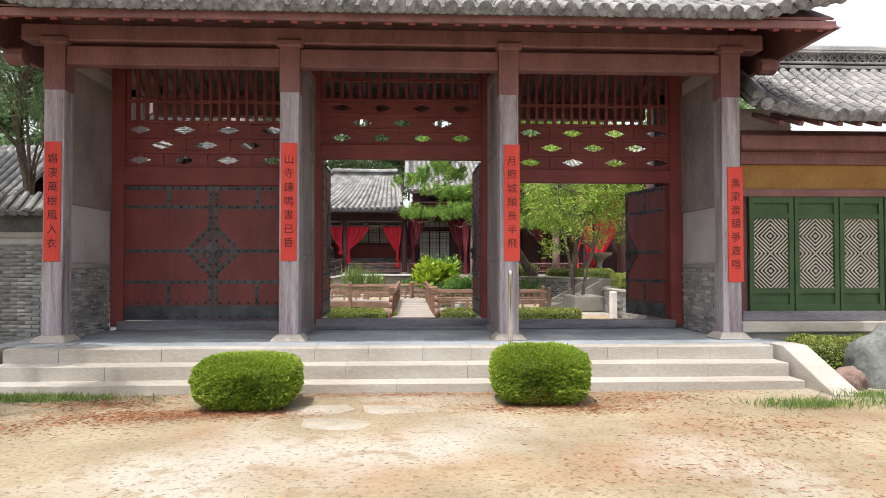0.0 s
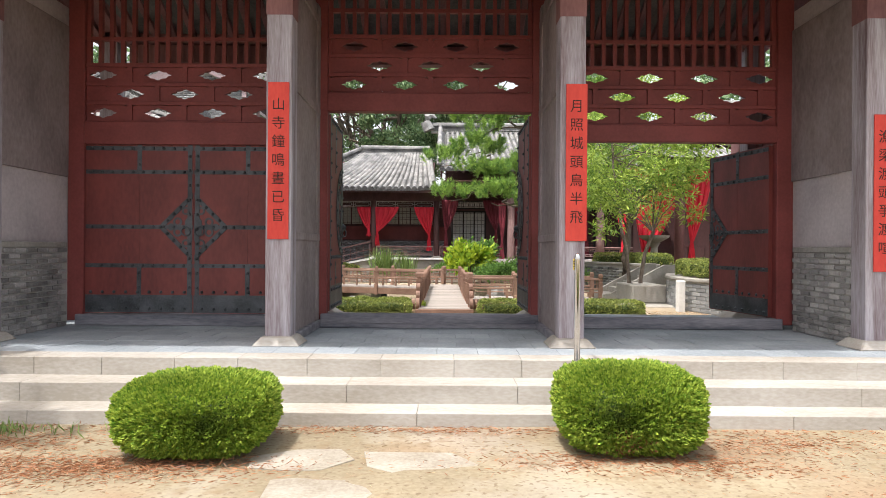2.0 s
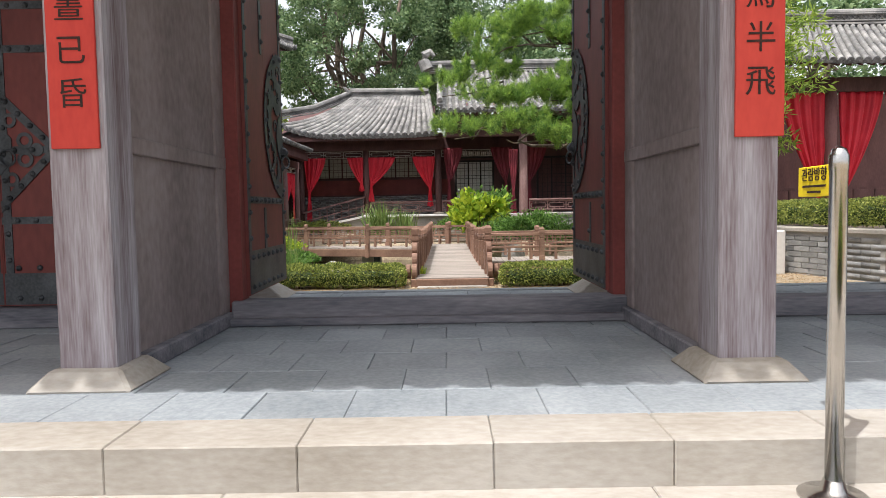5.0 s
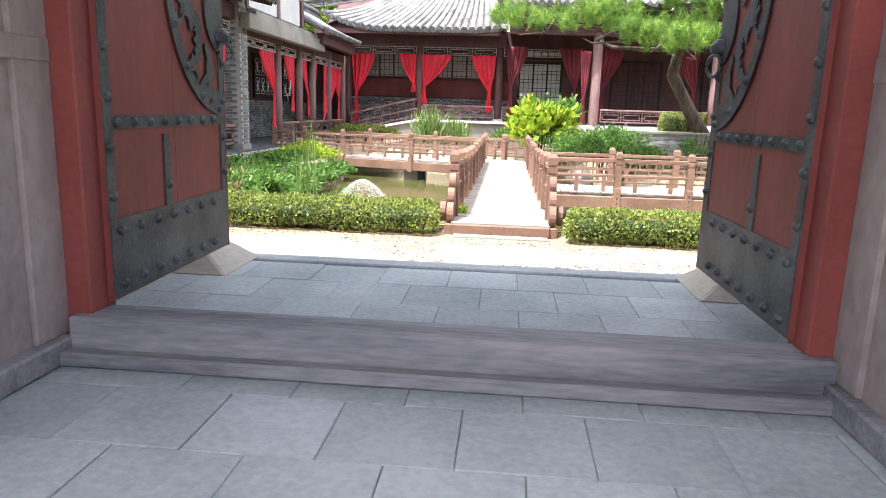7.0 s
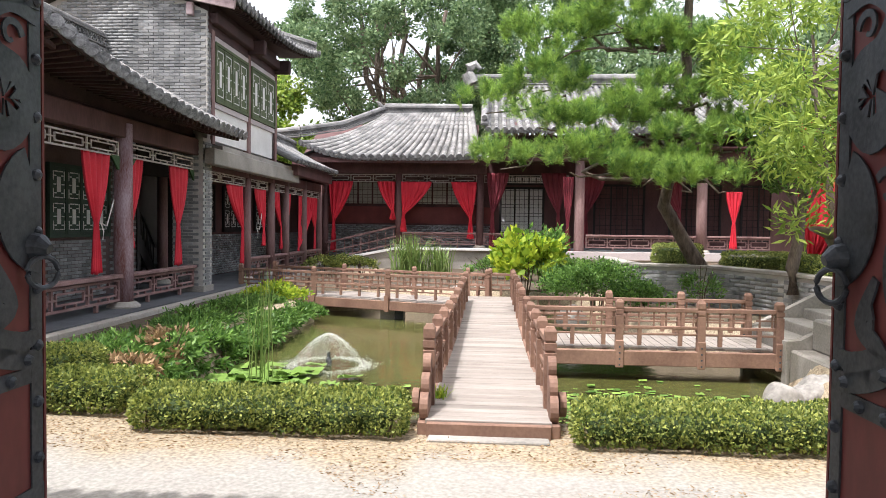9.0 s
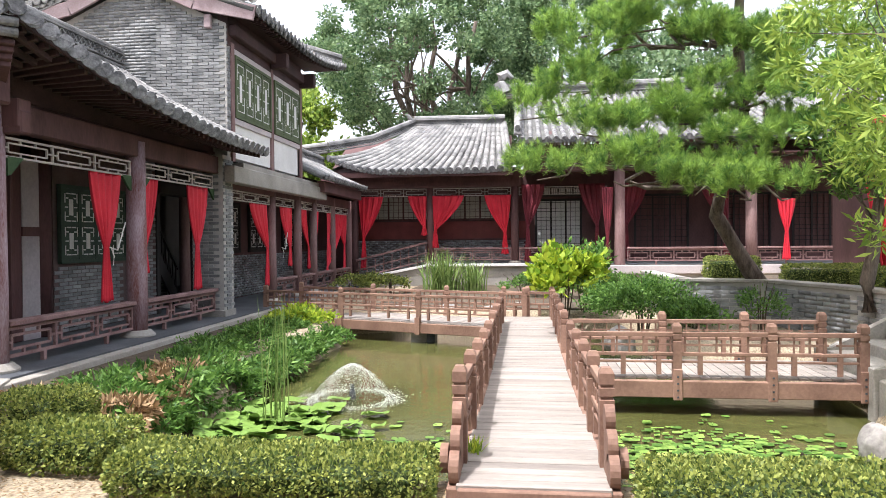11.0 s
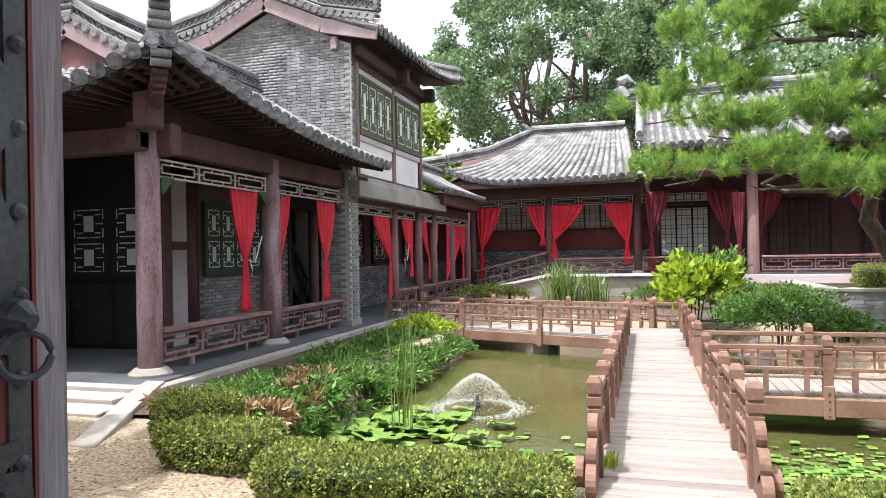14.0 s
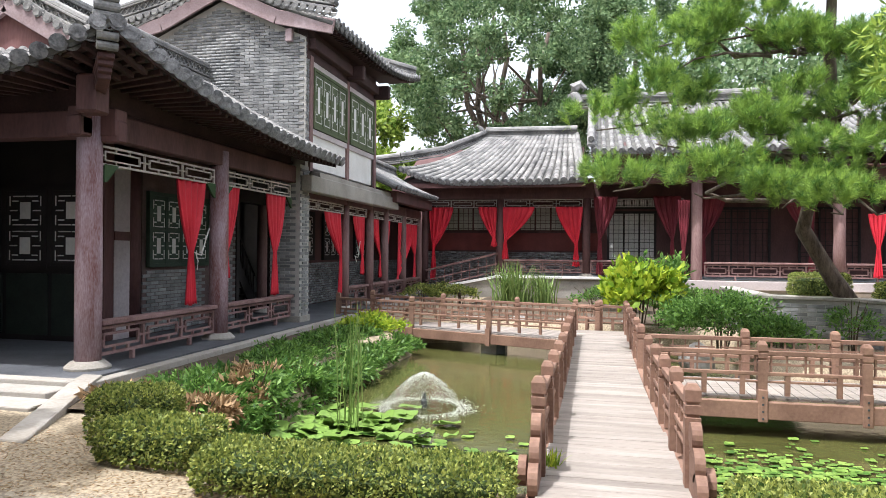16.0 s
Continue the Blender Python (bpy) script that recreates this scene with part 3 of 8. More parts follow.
def lattice(m, x0, x1, z0, z1, parent, mat, back, n=3, rows=4, t=0.018, name="window", boxed=True):
    """A lattice window of n leaves: frame, bars with framed squares, and paper behind. Face towards -y of m."""
    wdw = under(new(name), parent)
    part("window_frame", bx(bx(bx(bx(bmesh.new(), x0, x1, -0.04, 0.04, z0, z0 + 0.06, m), x0, x1, -0.04, 0.04, z1 - 0.06, z1, m), x0, x0 + 0.06, -0.04, 0.04, z0, z1, m), x1 - 0.06, x1, -0.04, 0.04, z0, z1, m), mat, wdw, bev=0.004)
    w = (x1 - x0 - 0.12) / n
    for i in range(n):
        a, b = x0 + 0.06 + i * w, x0 + 0.06 + (i + 1) * w
        bm = bmesh.new()
        for s in (a, b - 0.035):
            bx(bm, s, s + 0.035, -0.025, 0.025, z0 + 0.06, z1 - 0.06, m)
        for s in (z0 + 0.06, z1 - 0.095):
            bx(bm, a, b, -0.024, 0.024, s, s + 0.035, m)
        h = (z1 - z0 - 0.19) / rows
        for j in range(rows):
            p, q = z0 + 0.095 + j * h, z0 + 0.095 + (j + 1) * h
            for s in (0.3, 0.7):
                bx(bm, a + 0.035 + s * (w - 0.07) - t / 2, a + 0.035 + s * (w - 0.07) + t / 2, -0.015, 0.015, p, q, m)
            bx(bm, a, b, -0.014, 0.014, p + 0.18 * h, p + 0.18 * h + t, m)
            bx(bm, a, b, -0.014, 0.014, p + 0.82 * h, p + 0.82 * h + t, m)
        part("lattice", bm, mat, wdw)
        part("pane", one(a + 0.03, b - 0.03, 0.016, 0.026, z0 + 0.09, z1 - 0.09, m), back, wdw)
    return wdw


def fret_leaves(m, x0, x1, z0, z1, parent, mat, paper, n=2, rows=2, name="window"):
    """Leaves of a window or door: dark boards pierced by nested rectangles, the pale paper showing in them. Face towards -y of m."""
    wdw = under(new(name), parent)
    bm = bmesh.new()
    for a, b, c, d in ((x0, x1, z0, z0 + 0.07), (x0, x1, z1 - 0.07, z1), (x0, x0 + 0.07, z0 + 0.07, z1 - 0.07), (x1 - 0.07, x1, z0 + 0.07, z1 - 0.07)):
        bx(bm, a, b, -0.045, 0.04, c, d, m)
    part("window_frame", bm, mat, wdw)
    w = (x1 - x0 - 0.14) / n
    for i in range(n):
        a, b = x0 + 0.07 + i * w, x0 + 0.07 + (i + 1) * w
        part("leaf_board", one(a + 0.004, b - 0.004, -0.016, 0.02, z0 + 0.07, z1 - 0.07, m), mat, wdw)
        bm = bmesh.new()
        for s in (a + 0.004, b - 0.044):
            bx(bm, s, s + 0.04, -0.03, -0.017, z0 + 0.07, z1 - 0.07, m)
        h = (z1 - z0 - 0.2) / rows
        for j in range(rows + 1):
            z = z0 + 0.1 + j * h
            bx(bm, a + 0.044, b - 0.044, -0.028, -0.017, z - 0.018, z + 0.018, m)
        part("leaf_frame", bm, mat, wdw)
        bm = bmesh.new()
        c, e, t = (a + b) / 2, (b - a) / 2 - 0.075, 0.011
        for j in range(rows):
            p, q = z0 + 0.14 + j * h, z0 + 0.06 + (j + 1) * h
            zc, hh = (p + q) / 2, (q - p) / 2
            for sx in (-1, 1):
                for u0, u1 in ((-0.95, -0.3), (0.3, 0.95)):
                    bx(bm, c + sx * e - t, c + sx * e + t, -0.021, -0.015, zc + u0 * hh, zc + u1 * hh, m)
                bx(bm, min(c + sx * e * 0.5, c + sx * e), max(c + sx * e * 0.5, c + sx * e), -0.021, -0.015, zc - t, zc + t, m)
                for sz in (-1, 1):
                    bx(bm, min(c, c + sx * e * 0.85) + 0.012, max(c, c + sx * e * 0.85) - 0.012, -0.021, -0.015, zc + sz * hh * 0.93 - t, zc + sz * hh * 0.93 + t, m)
                    bx(bm, min(c + sx * e * 0.45, c + sx * e * 0.85), max(c + sx * e * 0.45, c + sx * e * 0.85), -0.021, -0.015, zc + sz * hh * 0.62 - t, zc + sz * hh * 0.62 + t, m)
            bx(bm, c - e * 0.34, c + e * 0.34, -0.021, -0.015, zc - hh * 0.55, zc + hh * 0.55, m)
        part("pane", bm, paper, wdw, "pale window paper behind cut rectangles")
    return wdw


def drape(x0, x1, ztop, ztie, zbot, tie, m, label, mat=None, name="red_drape", flare=0.16, depth=0.05, seed=0):
    """A gathered curtain in the frame m: hung from x0 to x1 at ztop, tied at x = tie, hanging on to zbot."""
    mat = mat or M_CLOTH
    r = random.Random(seed)
    nu, nv = 40, 26
    vs, fs = [], []
    ph = r.random() * 6
    for j in range(nv + 1):
        z = ztop + (zbot - ztop) * j / nv
        if z >= ztie:
            s = ((ztop - z) / max(ztop - ztie, 0.01)) ** 1.5
            lo, hi = x0 + (tie - 0.05 - x0) * s, x1 + (tie + 0.05 - x1) * s
        else:
            s = (ztie - z) / max(ztie - zbot, 0.01)
            lo, hi = tie - 0.05 - flare * 0.6 * s, tie + 0.05 + flare * 0.6 * s
        for i in range(nu + 1):
            u = i / nu
            fold = math.sin(u * 26 + ph + 0.8 * math.sin(3 * u + j * 0.09)) + 0.5 * math.sin(u * 57 + ph)
            amp = depth * (0.4 + 0.6 * min(1, abs(hi - lo) * 2))
            vs.append(tuple(m @ Vector((lo + (hi - lo) * u, -0.02 + amp * fold * 0.6, z + 0.02 * math.sin(u * 9) * (j == nv)))))
    for j in range(nv):
        for i in range(nu):
            k = j * (nu + 1) + i
            fs.append((k, k + 1, k + nu + 2, k + nu + 1))
    ob = mesh_np(name, np.array(vs), np.array(fs), mat)
    smooth(ob.data)
    so = ob.modifiers.new("thick", "SOLIDIFY")
    so.thickness = 0.006
    return tagged(ob, label, "curtain", "red drapes")


# ---------- ground ----------
GZ, CZ, PZ, WZ = 0.08, 0.26, 0.54, -0.25  # outer ground, courtyard, gate platform, water


def pond_depth(x, y):
    """How far inside the pond a place lies, in metres (negative: on land)."""
    left = -4.1 + 0.25 * math.sin(y * 1.3) + 0.1 * math.sin(y * 3.1)
    right = 4.7 + 0.15 * math.sin(y * 1.7) - 0.9 * max(0, min(1, (10.5 - y) / 2))
    if y > 13.5:
        right = 3.2
    return min(x - left, right - x, y - 7.15, 19.0 + 0.3 * math.sin(x * 2) - y)


def ground_z(x, y):
    if y < -0.2:
        return GZ + 0.012 * noise.noise((x * 1.5, y * 1.5, 0)) + 0.02 * noise.noise((x * 0.4, y * 0.4, 3))
    d = pond_depth(x, y)
    base = CZ + 0.01 * noise.noise((x * 1.5, y * 1.5, 0))
    if y < 1:
        return GZ + (base - GZ) * (y + 0.2) / 1.2
    return base - max(0, min(1, (d + 0.15) / 0.5)) * 1.0


def build_ground():
    xs = [-900, -300, -120, -60, -30, -18] + [-12 + 0.25 * i for i in range(97)] + [18, 30, 60, 120, 300, 900]
    ys = [-900, -300, -120, -60, -30, -18] + [-12 + 0.25 * i for i in range(137)] + [26, 30, 36, 45, 60, 120, 300, 900]
    vs = np.array([(x, y, ground_z(x, y)) for x in xs for y in ys])
    k = len(ys)
    fs = np.array([(i * k + j, (i + 1) * k + j, (i + 1) * k + j + 1, i * k + j + 1) for i in range(len(xs) - 1) for j in range(k - 1)])
    ob = mesh_np("ground", vs, fs, M_GROUND)
    smooth(ob.data)
    tagged(ob, "dry sandy ground with scattered straw and pine needles", "ground", kind="structure")
    bm = bmesh.new()
    bmesh.ops.create_grid(bm, x_segments=40, y_segments=50, size=0.5)
    for v in bm.verts:
        v.co = Vector((0.2 + v.co.x * 10.4, 13 + v.co.y * 13.4, WZ))
    tagged(part("water", bm, M_WATER, soft=True), "murky olive-green pond water with slight ripples", "water", kind="structure")


build_ground()


def paving():
    """Stone slabs sunk into the ground before the steps."""
    path = thing("paving", (0, -3, GZ), "worn flat stone slabs sunk in the sand before the steps", "paving", kind="structure")
    r = random.Random(5)
    for x, y, w, d in ((-0.75, -2.55, 0.75, 0.5), (0.1, -2.6, 0.8, 0.55), (0.95, -2.5, 0.55, 0.45), (-0.5, -3.2, 0.7, 0.5), (0.45, -3.3, 0.8, 0.6)):
        bm = bmesh.new()
        k = 9
        ring = []
        for i in range(k):
            t = 2 * math.pi * i / k + r.uniform(-0.2, 0.2)
            c, s = math.cos(t), math.sin(t)
            e = min(w / 2 / max(abs(c), 1e-3), d / 2 / max(abs(s), 1e-3)) * r.uniform(0.85, 1.08)
            ring.append((x + c * e, y + s * e))
        top = [bm.verts.new((u, v, GZ + 0.005)) for u, v in ring]
        low = [bm.verts.new((u, v, GZ - 0.05)) for u, v in ring]
        bm.faces.new(top)
        bm.faces.new(low[::-1])
        for i in range(k):
            bm.faces.new((low[i], low[(i + 1) % k], top[(i + 1) % k], top[i]))
        part("slab", bm, M_SLAB, path, bev=0.003)


paving()


# ---------- gate platform and steps ----------
def platform():
    base = thing("gate_platform", (0, 0, 0), "pale stone gate platform with three worn steps", "platform", kind="structure")
    part("platform_core", one(-5.6, 5.7, -0.55, 3.86, 0, PZ - 0.022), M_PAVE, base)
    # the steps, in dressed blocks with open joints
    for y0, y1, z0, z1, ln in ((-0.86, -0.53, 0.36, PZ, 0.66), (-1.24, -0.8, 0.19, 0.365, 1.5), (-1.6, -1.18, 0.0, 0.195, 1.7)):
        x = -5.05
        r = random.Random(int(z1 * 100))
        while x < 5.0:
            e = min(5.15, x + ln * r.uniform(0.92, 1.08))
            if 5.15 - e < 0.4:
                e = 5.15
            part("step_block", one(x + 0.001, e - 0.001, y0 + r.uniform(-0.003, 0.003), y1, z0, z1 + r.uniform(-0.002, 0.002)), M_STONE, base, bev=0.005)
            x = e
    for s, x in ((-1, -5.3), (1, 5.4)):  # sloping cheeks
        bm = bmesh.new()
        prof = ((-0.6, 0.0), (-2.1, 0.0), (-2.1, 0.1), (-0.95, PZ + 0.02), (-0.6, PZ + 0.02))
        a = [bm.verts.new((x - 0.17, y, z)) for y, z in prof]
        b = [bm.verts.new((x + 0.17, y, z)) for y, z in prof]
        bm.faces.new(a)
        bm.faces.new(b[::-1])
        for i in range(5):
            bm.faces.new((a[i], b[i], b[(i + 1) % 5], a[(i + 1) % 5]))
        part("cheek", bm, M_STONE, base, bev=0.012)
    bm = one(-0.21, 0.21, -0.21, 0.21, -0.02, 0)
    bmesh.ops.bevel(bm, geom=bm.edges[:], offset=0.004, segments=1, affect="EDGES")
    me = bpy.data.meshes.new("paving_tile")
    bm.to_mesh(me)
    bm.free()
    me.materials.append(M_PAVE)
    r = random.Random(2)
    for j in range(11):
        y = -0.33 + j * 0.42
        off = 0.21 if j % 2 else 0
        for i in range(25):
            x = -5.05 + off + i * 0.42
            if abs(x) < 5.3 and y < 3.7:
                piece("paving_tile", me, pose(x, y, PZ + r.uniform(-0.003, 0.003), 0, 0, 0) @ Matrix.Diagonal((0.996, 0.996, 1, 1)), base)
    part("edge_stone", one(-5.6, 5.7, 3.72, 3.88, 0.2, PZ + 0.004), M_PAVE, base, bev=0.01)


platform()


# ---------- the gate ----------
COLS = (-4.88, -1.545, 1.66, 5.0)
DY = 1.93  # the plane of the doors


def gate_post(x):
    p = thing("gate_post", (x, 0.13, PZ), "square weathered wooden gate post, grey below and maroon above", "post", "gate posts")
    bm = one(x - 0.14, x + 0.14, 0, 0.28, PZ + 0.09, 4.86)
    bmesh.ops.subdivide_edges(bm, edges=[e for e in bm.edges if abs(e.verts[0].co.z - e.verts[1].co.z) > 1], cuts=6)
    part("shaft", bm, M_POST, p, bev=0.01)
    part("upper_paint", one(x - 0.144, x + 0.144, -0.004, 0.284, 4.15, 4.85), M_MAROON, p, "flaking maroon paint")
    bm = bmesh.new()
    lo = [bm.verts.new((x + a * 0.26, 0.14 + b * 0.26, PZ)) for a, b in ((-1, -1), (1, -1), (1, 1), (-1, 1))]
    hi = [bm.verts.new((x + a * 0.17, 0.14 + b * 0.17, PZ + 0.1)) for a, b in ((-1, -1), (1, -1), (1, 1), (-1, 1))]
    bm.faces.new(lo[::-1])
    bm.faces.new(hi)
    for i in range(4):
        bm.faces.new((lo[i], lo[(i + 1) % 4], hi[(i + 1) % 4], hi[i]))
    part("base_stone", bm, M_STONE, p, "pale bevelled base stone", bev=0.015)
    return p


for x in COLS:
    gate_post(x)


def text_mesh(body, size, m, mat, parent, name="writing", thick=0.001):
    cu = bpy.data.curves.new(name, "FONT")
    cu.body, cu.size, cu.extrude = body, size, thick
    cu.align_x, cu.align_y = "CENTER", "CENTER"
    tmp = new(name, cu)
    bpy.context.view_layer.update()
    me = bpy.data.meshes.new_from_object(tmp)
    bpy.data.objects.remove(tmp)
    me.materials.append(mat)
    me.transform(m)
    return under(new(name, me), parent)


def scroll(x, z0, z1, words):
    s = thing("wall_scroll", (x, -0.01, z0), "long red paper couplet strip with black brushed characters on the post", "scroll", "red couplet strips")
    bm = one(x - 0.115, x + 0.115, -0.02, -0.003, z0, z1)
    part("paper", bm, M_PAPER, s, bev=0.003)
    n = len(words)
    step = (z1 - z0 - 0.3) / n
    for i, w in enumerate(words):
        text_mesh(w, 0.15, pose(x, -0.0225, z1 - 0.18 - (i + 0.35) * step, 90, 0, 0), M_INK, s, "character")


for x, z0, words in ((-4.88, 1.69, "霜淒萬樹風入衣"), (-1.545, 1.70, "山寺鐘鳴晝已昏"), (1.7, 1.70, "月照城頭烏半飛"), (5.05, 1.39, "漁梁渡頭爭渡喧")):
    scroll(x, z0, z0 + 1.71, words)


def lozenge_panel(w, h):
    """A board with a pointed quatrefoil cut through it."""
    bm = bmesh.new()
    hw, hh = w * 0.2, h * 0.24
    inner = []
    n = 48
    for i in range(n):
        a = 2 * math.pi * i / n
        c, s = math.cos(a), math.sin(a)
        k = 1 / (abs(c) ** 1.3 + abs(s) ** 1.3) ** (1 / 1.3)
        k *= 1 + 0.08 * math.cos(8 * a)
        inner.append((hw * 1.32 * c * k, hh * 1.3 * s * k))
    outer = []
    for i in range(n):
        a = 2 * math.pi * i / n
        c, s = math.cos(a), math.sin(a)
        k = min(w / 2 / max(abs(c), 1e-6), h / 2 / max(abs(s), 1e-6))
        outer.append((c * k, s * k))
    rings = [[bm.verts.new((x, y, z)) for x, z in ring] for y in (-0.02, 0.02) for ring in (outer, inner)]
    for i in range(n):
        j = (i + 1) % n
        fo, fi, bo, bi = rings
        bm.faces.new((fo[i], fo[j], fi[j], fi[i]))
        bm.faces.new((bo[j], bo[i], bi[i], bi[j]))
        bm.faces.new((fi[i], fi[j], bi[j], bi[i]))
    bmesh.ops.recalc_face_normals(bm, faces=bm.faces[:])
    me = bpy.data.meshes.new("openwork_board")
    bm.to_mesh(me)
    bm.free()
    me.materials.append(M_RED)
    return me


def transom(x0, x1, z0, z1, ztop, cols, rows, shift, parent):
    """The openwork above a door: lozenge boards in a staggered frame, then upright bars."""
    w, h = (x1 - x0) / cols, (z1 - z0) / rows
    me = lozenge_panel(w - 0.07, h - 0.05)
    for j in range(rows + 1):
        part("transom_rail", one(x0, x1, DY - 0.05, DY + 0.05, z0 + j * h - 0.027, z0 + j * h + 0.027), M_RED, parent, bev=0.004)
    for j in range(rows):
        off = 0.5 * (j % 2)
        zc = z0 + (j + 0.5) * h
        spots = [x0 + shift + (i + 0.5 - off) * w for i in range(cols + 2)]
        spots = [x for x in spots if x0 + w * 0.2 < x < x1 - w * 0.2]
        for xc in spots:
            piece("openwork_board", me, pose(xc, DY, zc), parent)
            xs = xc + w / 2
            if x0 + 0.05 < xs < x1 - 0.05:
                part("transom_stile", one(xs - 0.035, xs + 0.035, DY - 0.045, DY + 0.045, zc - h / 2 + 0.027, zc + h / 2 - 0.027), M_RED, parent)
        for a, b in ((x0, spots[0] - w / 2 + 0.035), (spots[-1] + w / 2 - 0.035, x1)):
            if b - a > 0.03:
                part("end_board", one(a, b, DY - 0.022, DY + 0.018, zc - h / 2 + 0.027, zc + h / 2 - 0.027), M_RED, parent)
    n = int((x1 - x0) / 0.155)
    for i in range(n + 1):
        x = x0 + 0.03 + (x1 - x0 - 0.06) * i / n
        part("upright_bar", one(x - 0.026, x + 0.026, DY - 0.03, DY + 0.03, z1 + 0.027, ztop), M_RED, parent)
    for z in (z1 + 0.36,):
        part("cross_bar", one(x0, x1, DY - 0.036, DY + 0.036, z - 0.025, z + 0.025), M_RED, parent)


def stud(r=0.022):
    bm = bmesh.new()
    tube(bm, [(0, 0, 0), (0, -r * 0.5, 0), (0, -r * 0.95, 0)], [r, r * 0.9, r * 0.35], 10)
    me = bpy.data.meshes.new("stud")
    bm.to_mesh(me)
    bm.free()
    me.materials.append(M_IRON)
    return me


STUD = stud()


def door_leaf(m, w, h, name, label, mirror=False, faces=(-1, 1), dragon=True):
    """A leaf with its hinge at x = 0: boards, iron straps with studs on both faces, half of the round plate at the meeting edge."""
    leaf = new(name)
    leaf.matrix_basis = m
    tagged(leaf, label, "door", "gate door leaves")
    if mirror:
        s = -1
    else:
        s = 1

    def p(nm, bm, mat, lab=""):
        me = bpy.data.meshes.new(nm)
        bmesh.ops.recalc_face_normals(bm, faces=bm.faces[:])
        bm.to_mesh(me)
        bm.free()
        me.materials.append(mat)
        ob = new(nm, me)
        ob.parent = leaf
        if lab:
            ob["label"] = lab
        return ob

    def xx(a, b):
        return (min(s * a, s * b), max(s * a, s * b))

    nb = 2
    for i in range(nb):
        p("door_board", one(*xx(w * i / nb + 0.001, w * (i + 1) / nb - 0.001), -0.04, 0.04, 0, h), M_DOOR)
    p("edge_strip", one(*xx(w, w + 0.012), -0.046, 0.046, 0, h), M_DOOR)
    for f in faces:
        ya, yb = sorted((f * 0.04, f * 0.047))
        p("kick_plate", one(*xx(0.005, w - 0.005), ya, yb, 0.01, 0.34 if dragon else 0.25), M_IRON, "dented black iron plate")
        for z in (0.74, h - 0.06) if dragon else (0.65, 1.18, 1.93, h - 0.05):
            p("iron_strap", one(*xx(0.005, w - 0.005), ya, yb, z - 0.028, z + 0.028), M_IRON)
            k = int(w / 0.14)
            for i in range(k):
                st = piece("stud", STUD, ID, None)
                st.parent = leaf
                st.matrix_basis = Matrix.Translation((s * (0.09 + i * 0.14), f * 0.047, z)) @ (ID if f < 0 else Matrix.Rotation(math.pi, 4, "Z"))
        for x, z0, z1 in ((w - 0.04, 0.34, h), (w * 0.42, 0.34, 0.68), (w * 0.42, 1.95, h), (0.03, 0.34, h)) if dragon else ((w - 0.05, 0.25, h), (w * 0.5, 0.25, 0.65), (w * 0.5, 1.93, h)):
            p("iron_strap", one(*xx(x - 0.03, x + 0.03), ya * 1.01, yb * 1.01, z0, z1), M_IRON)
            for i in range(int((z1 - z0) / 0.2)):
                st = piece("stud", STUD, ID, None)
                st.parent = leaf
                st.matrix_basis = Matrix.Translation((s * x, f * 0.047, z0 + 0.1 + i * 0.2)) @ (ID if f < 0 else Matrix.Rotation(math.pi, 4, "Z"))
        for i in range(int(w / 0.16)):
            for z in (0.06, 0.29):
                st = piece("stud", STUD, ID, None)
                st.parent = leaf
                st.matrix_basis = Matrix.Translation((s * (0.08 + i * 0.16), f * 0.047, z)) @ (ID if f < 0 else Matrix.Rotation(math.pi, 4, "Z"))
    return leaf, p, xx


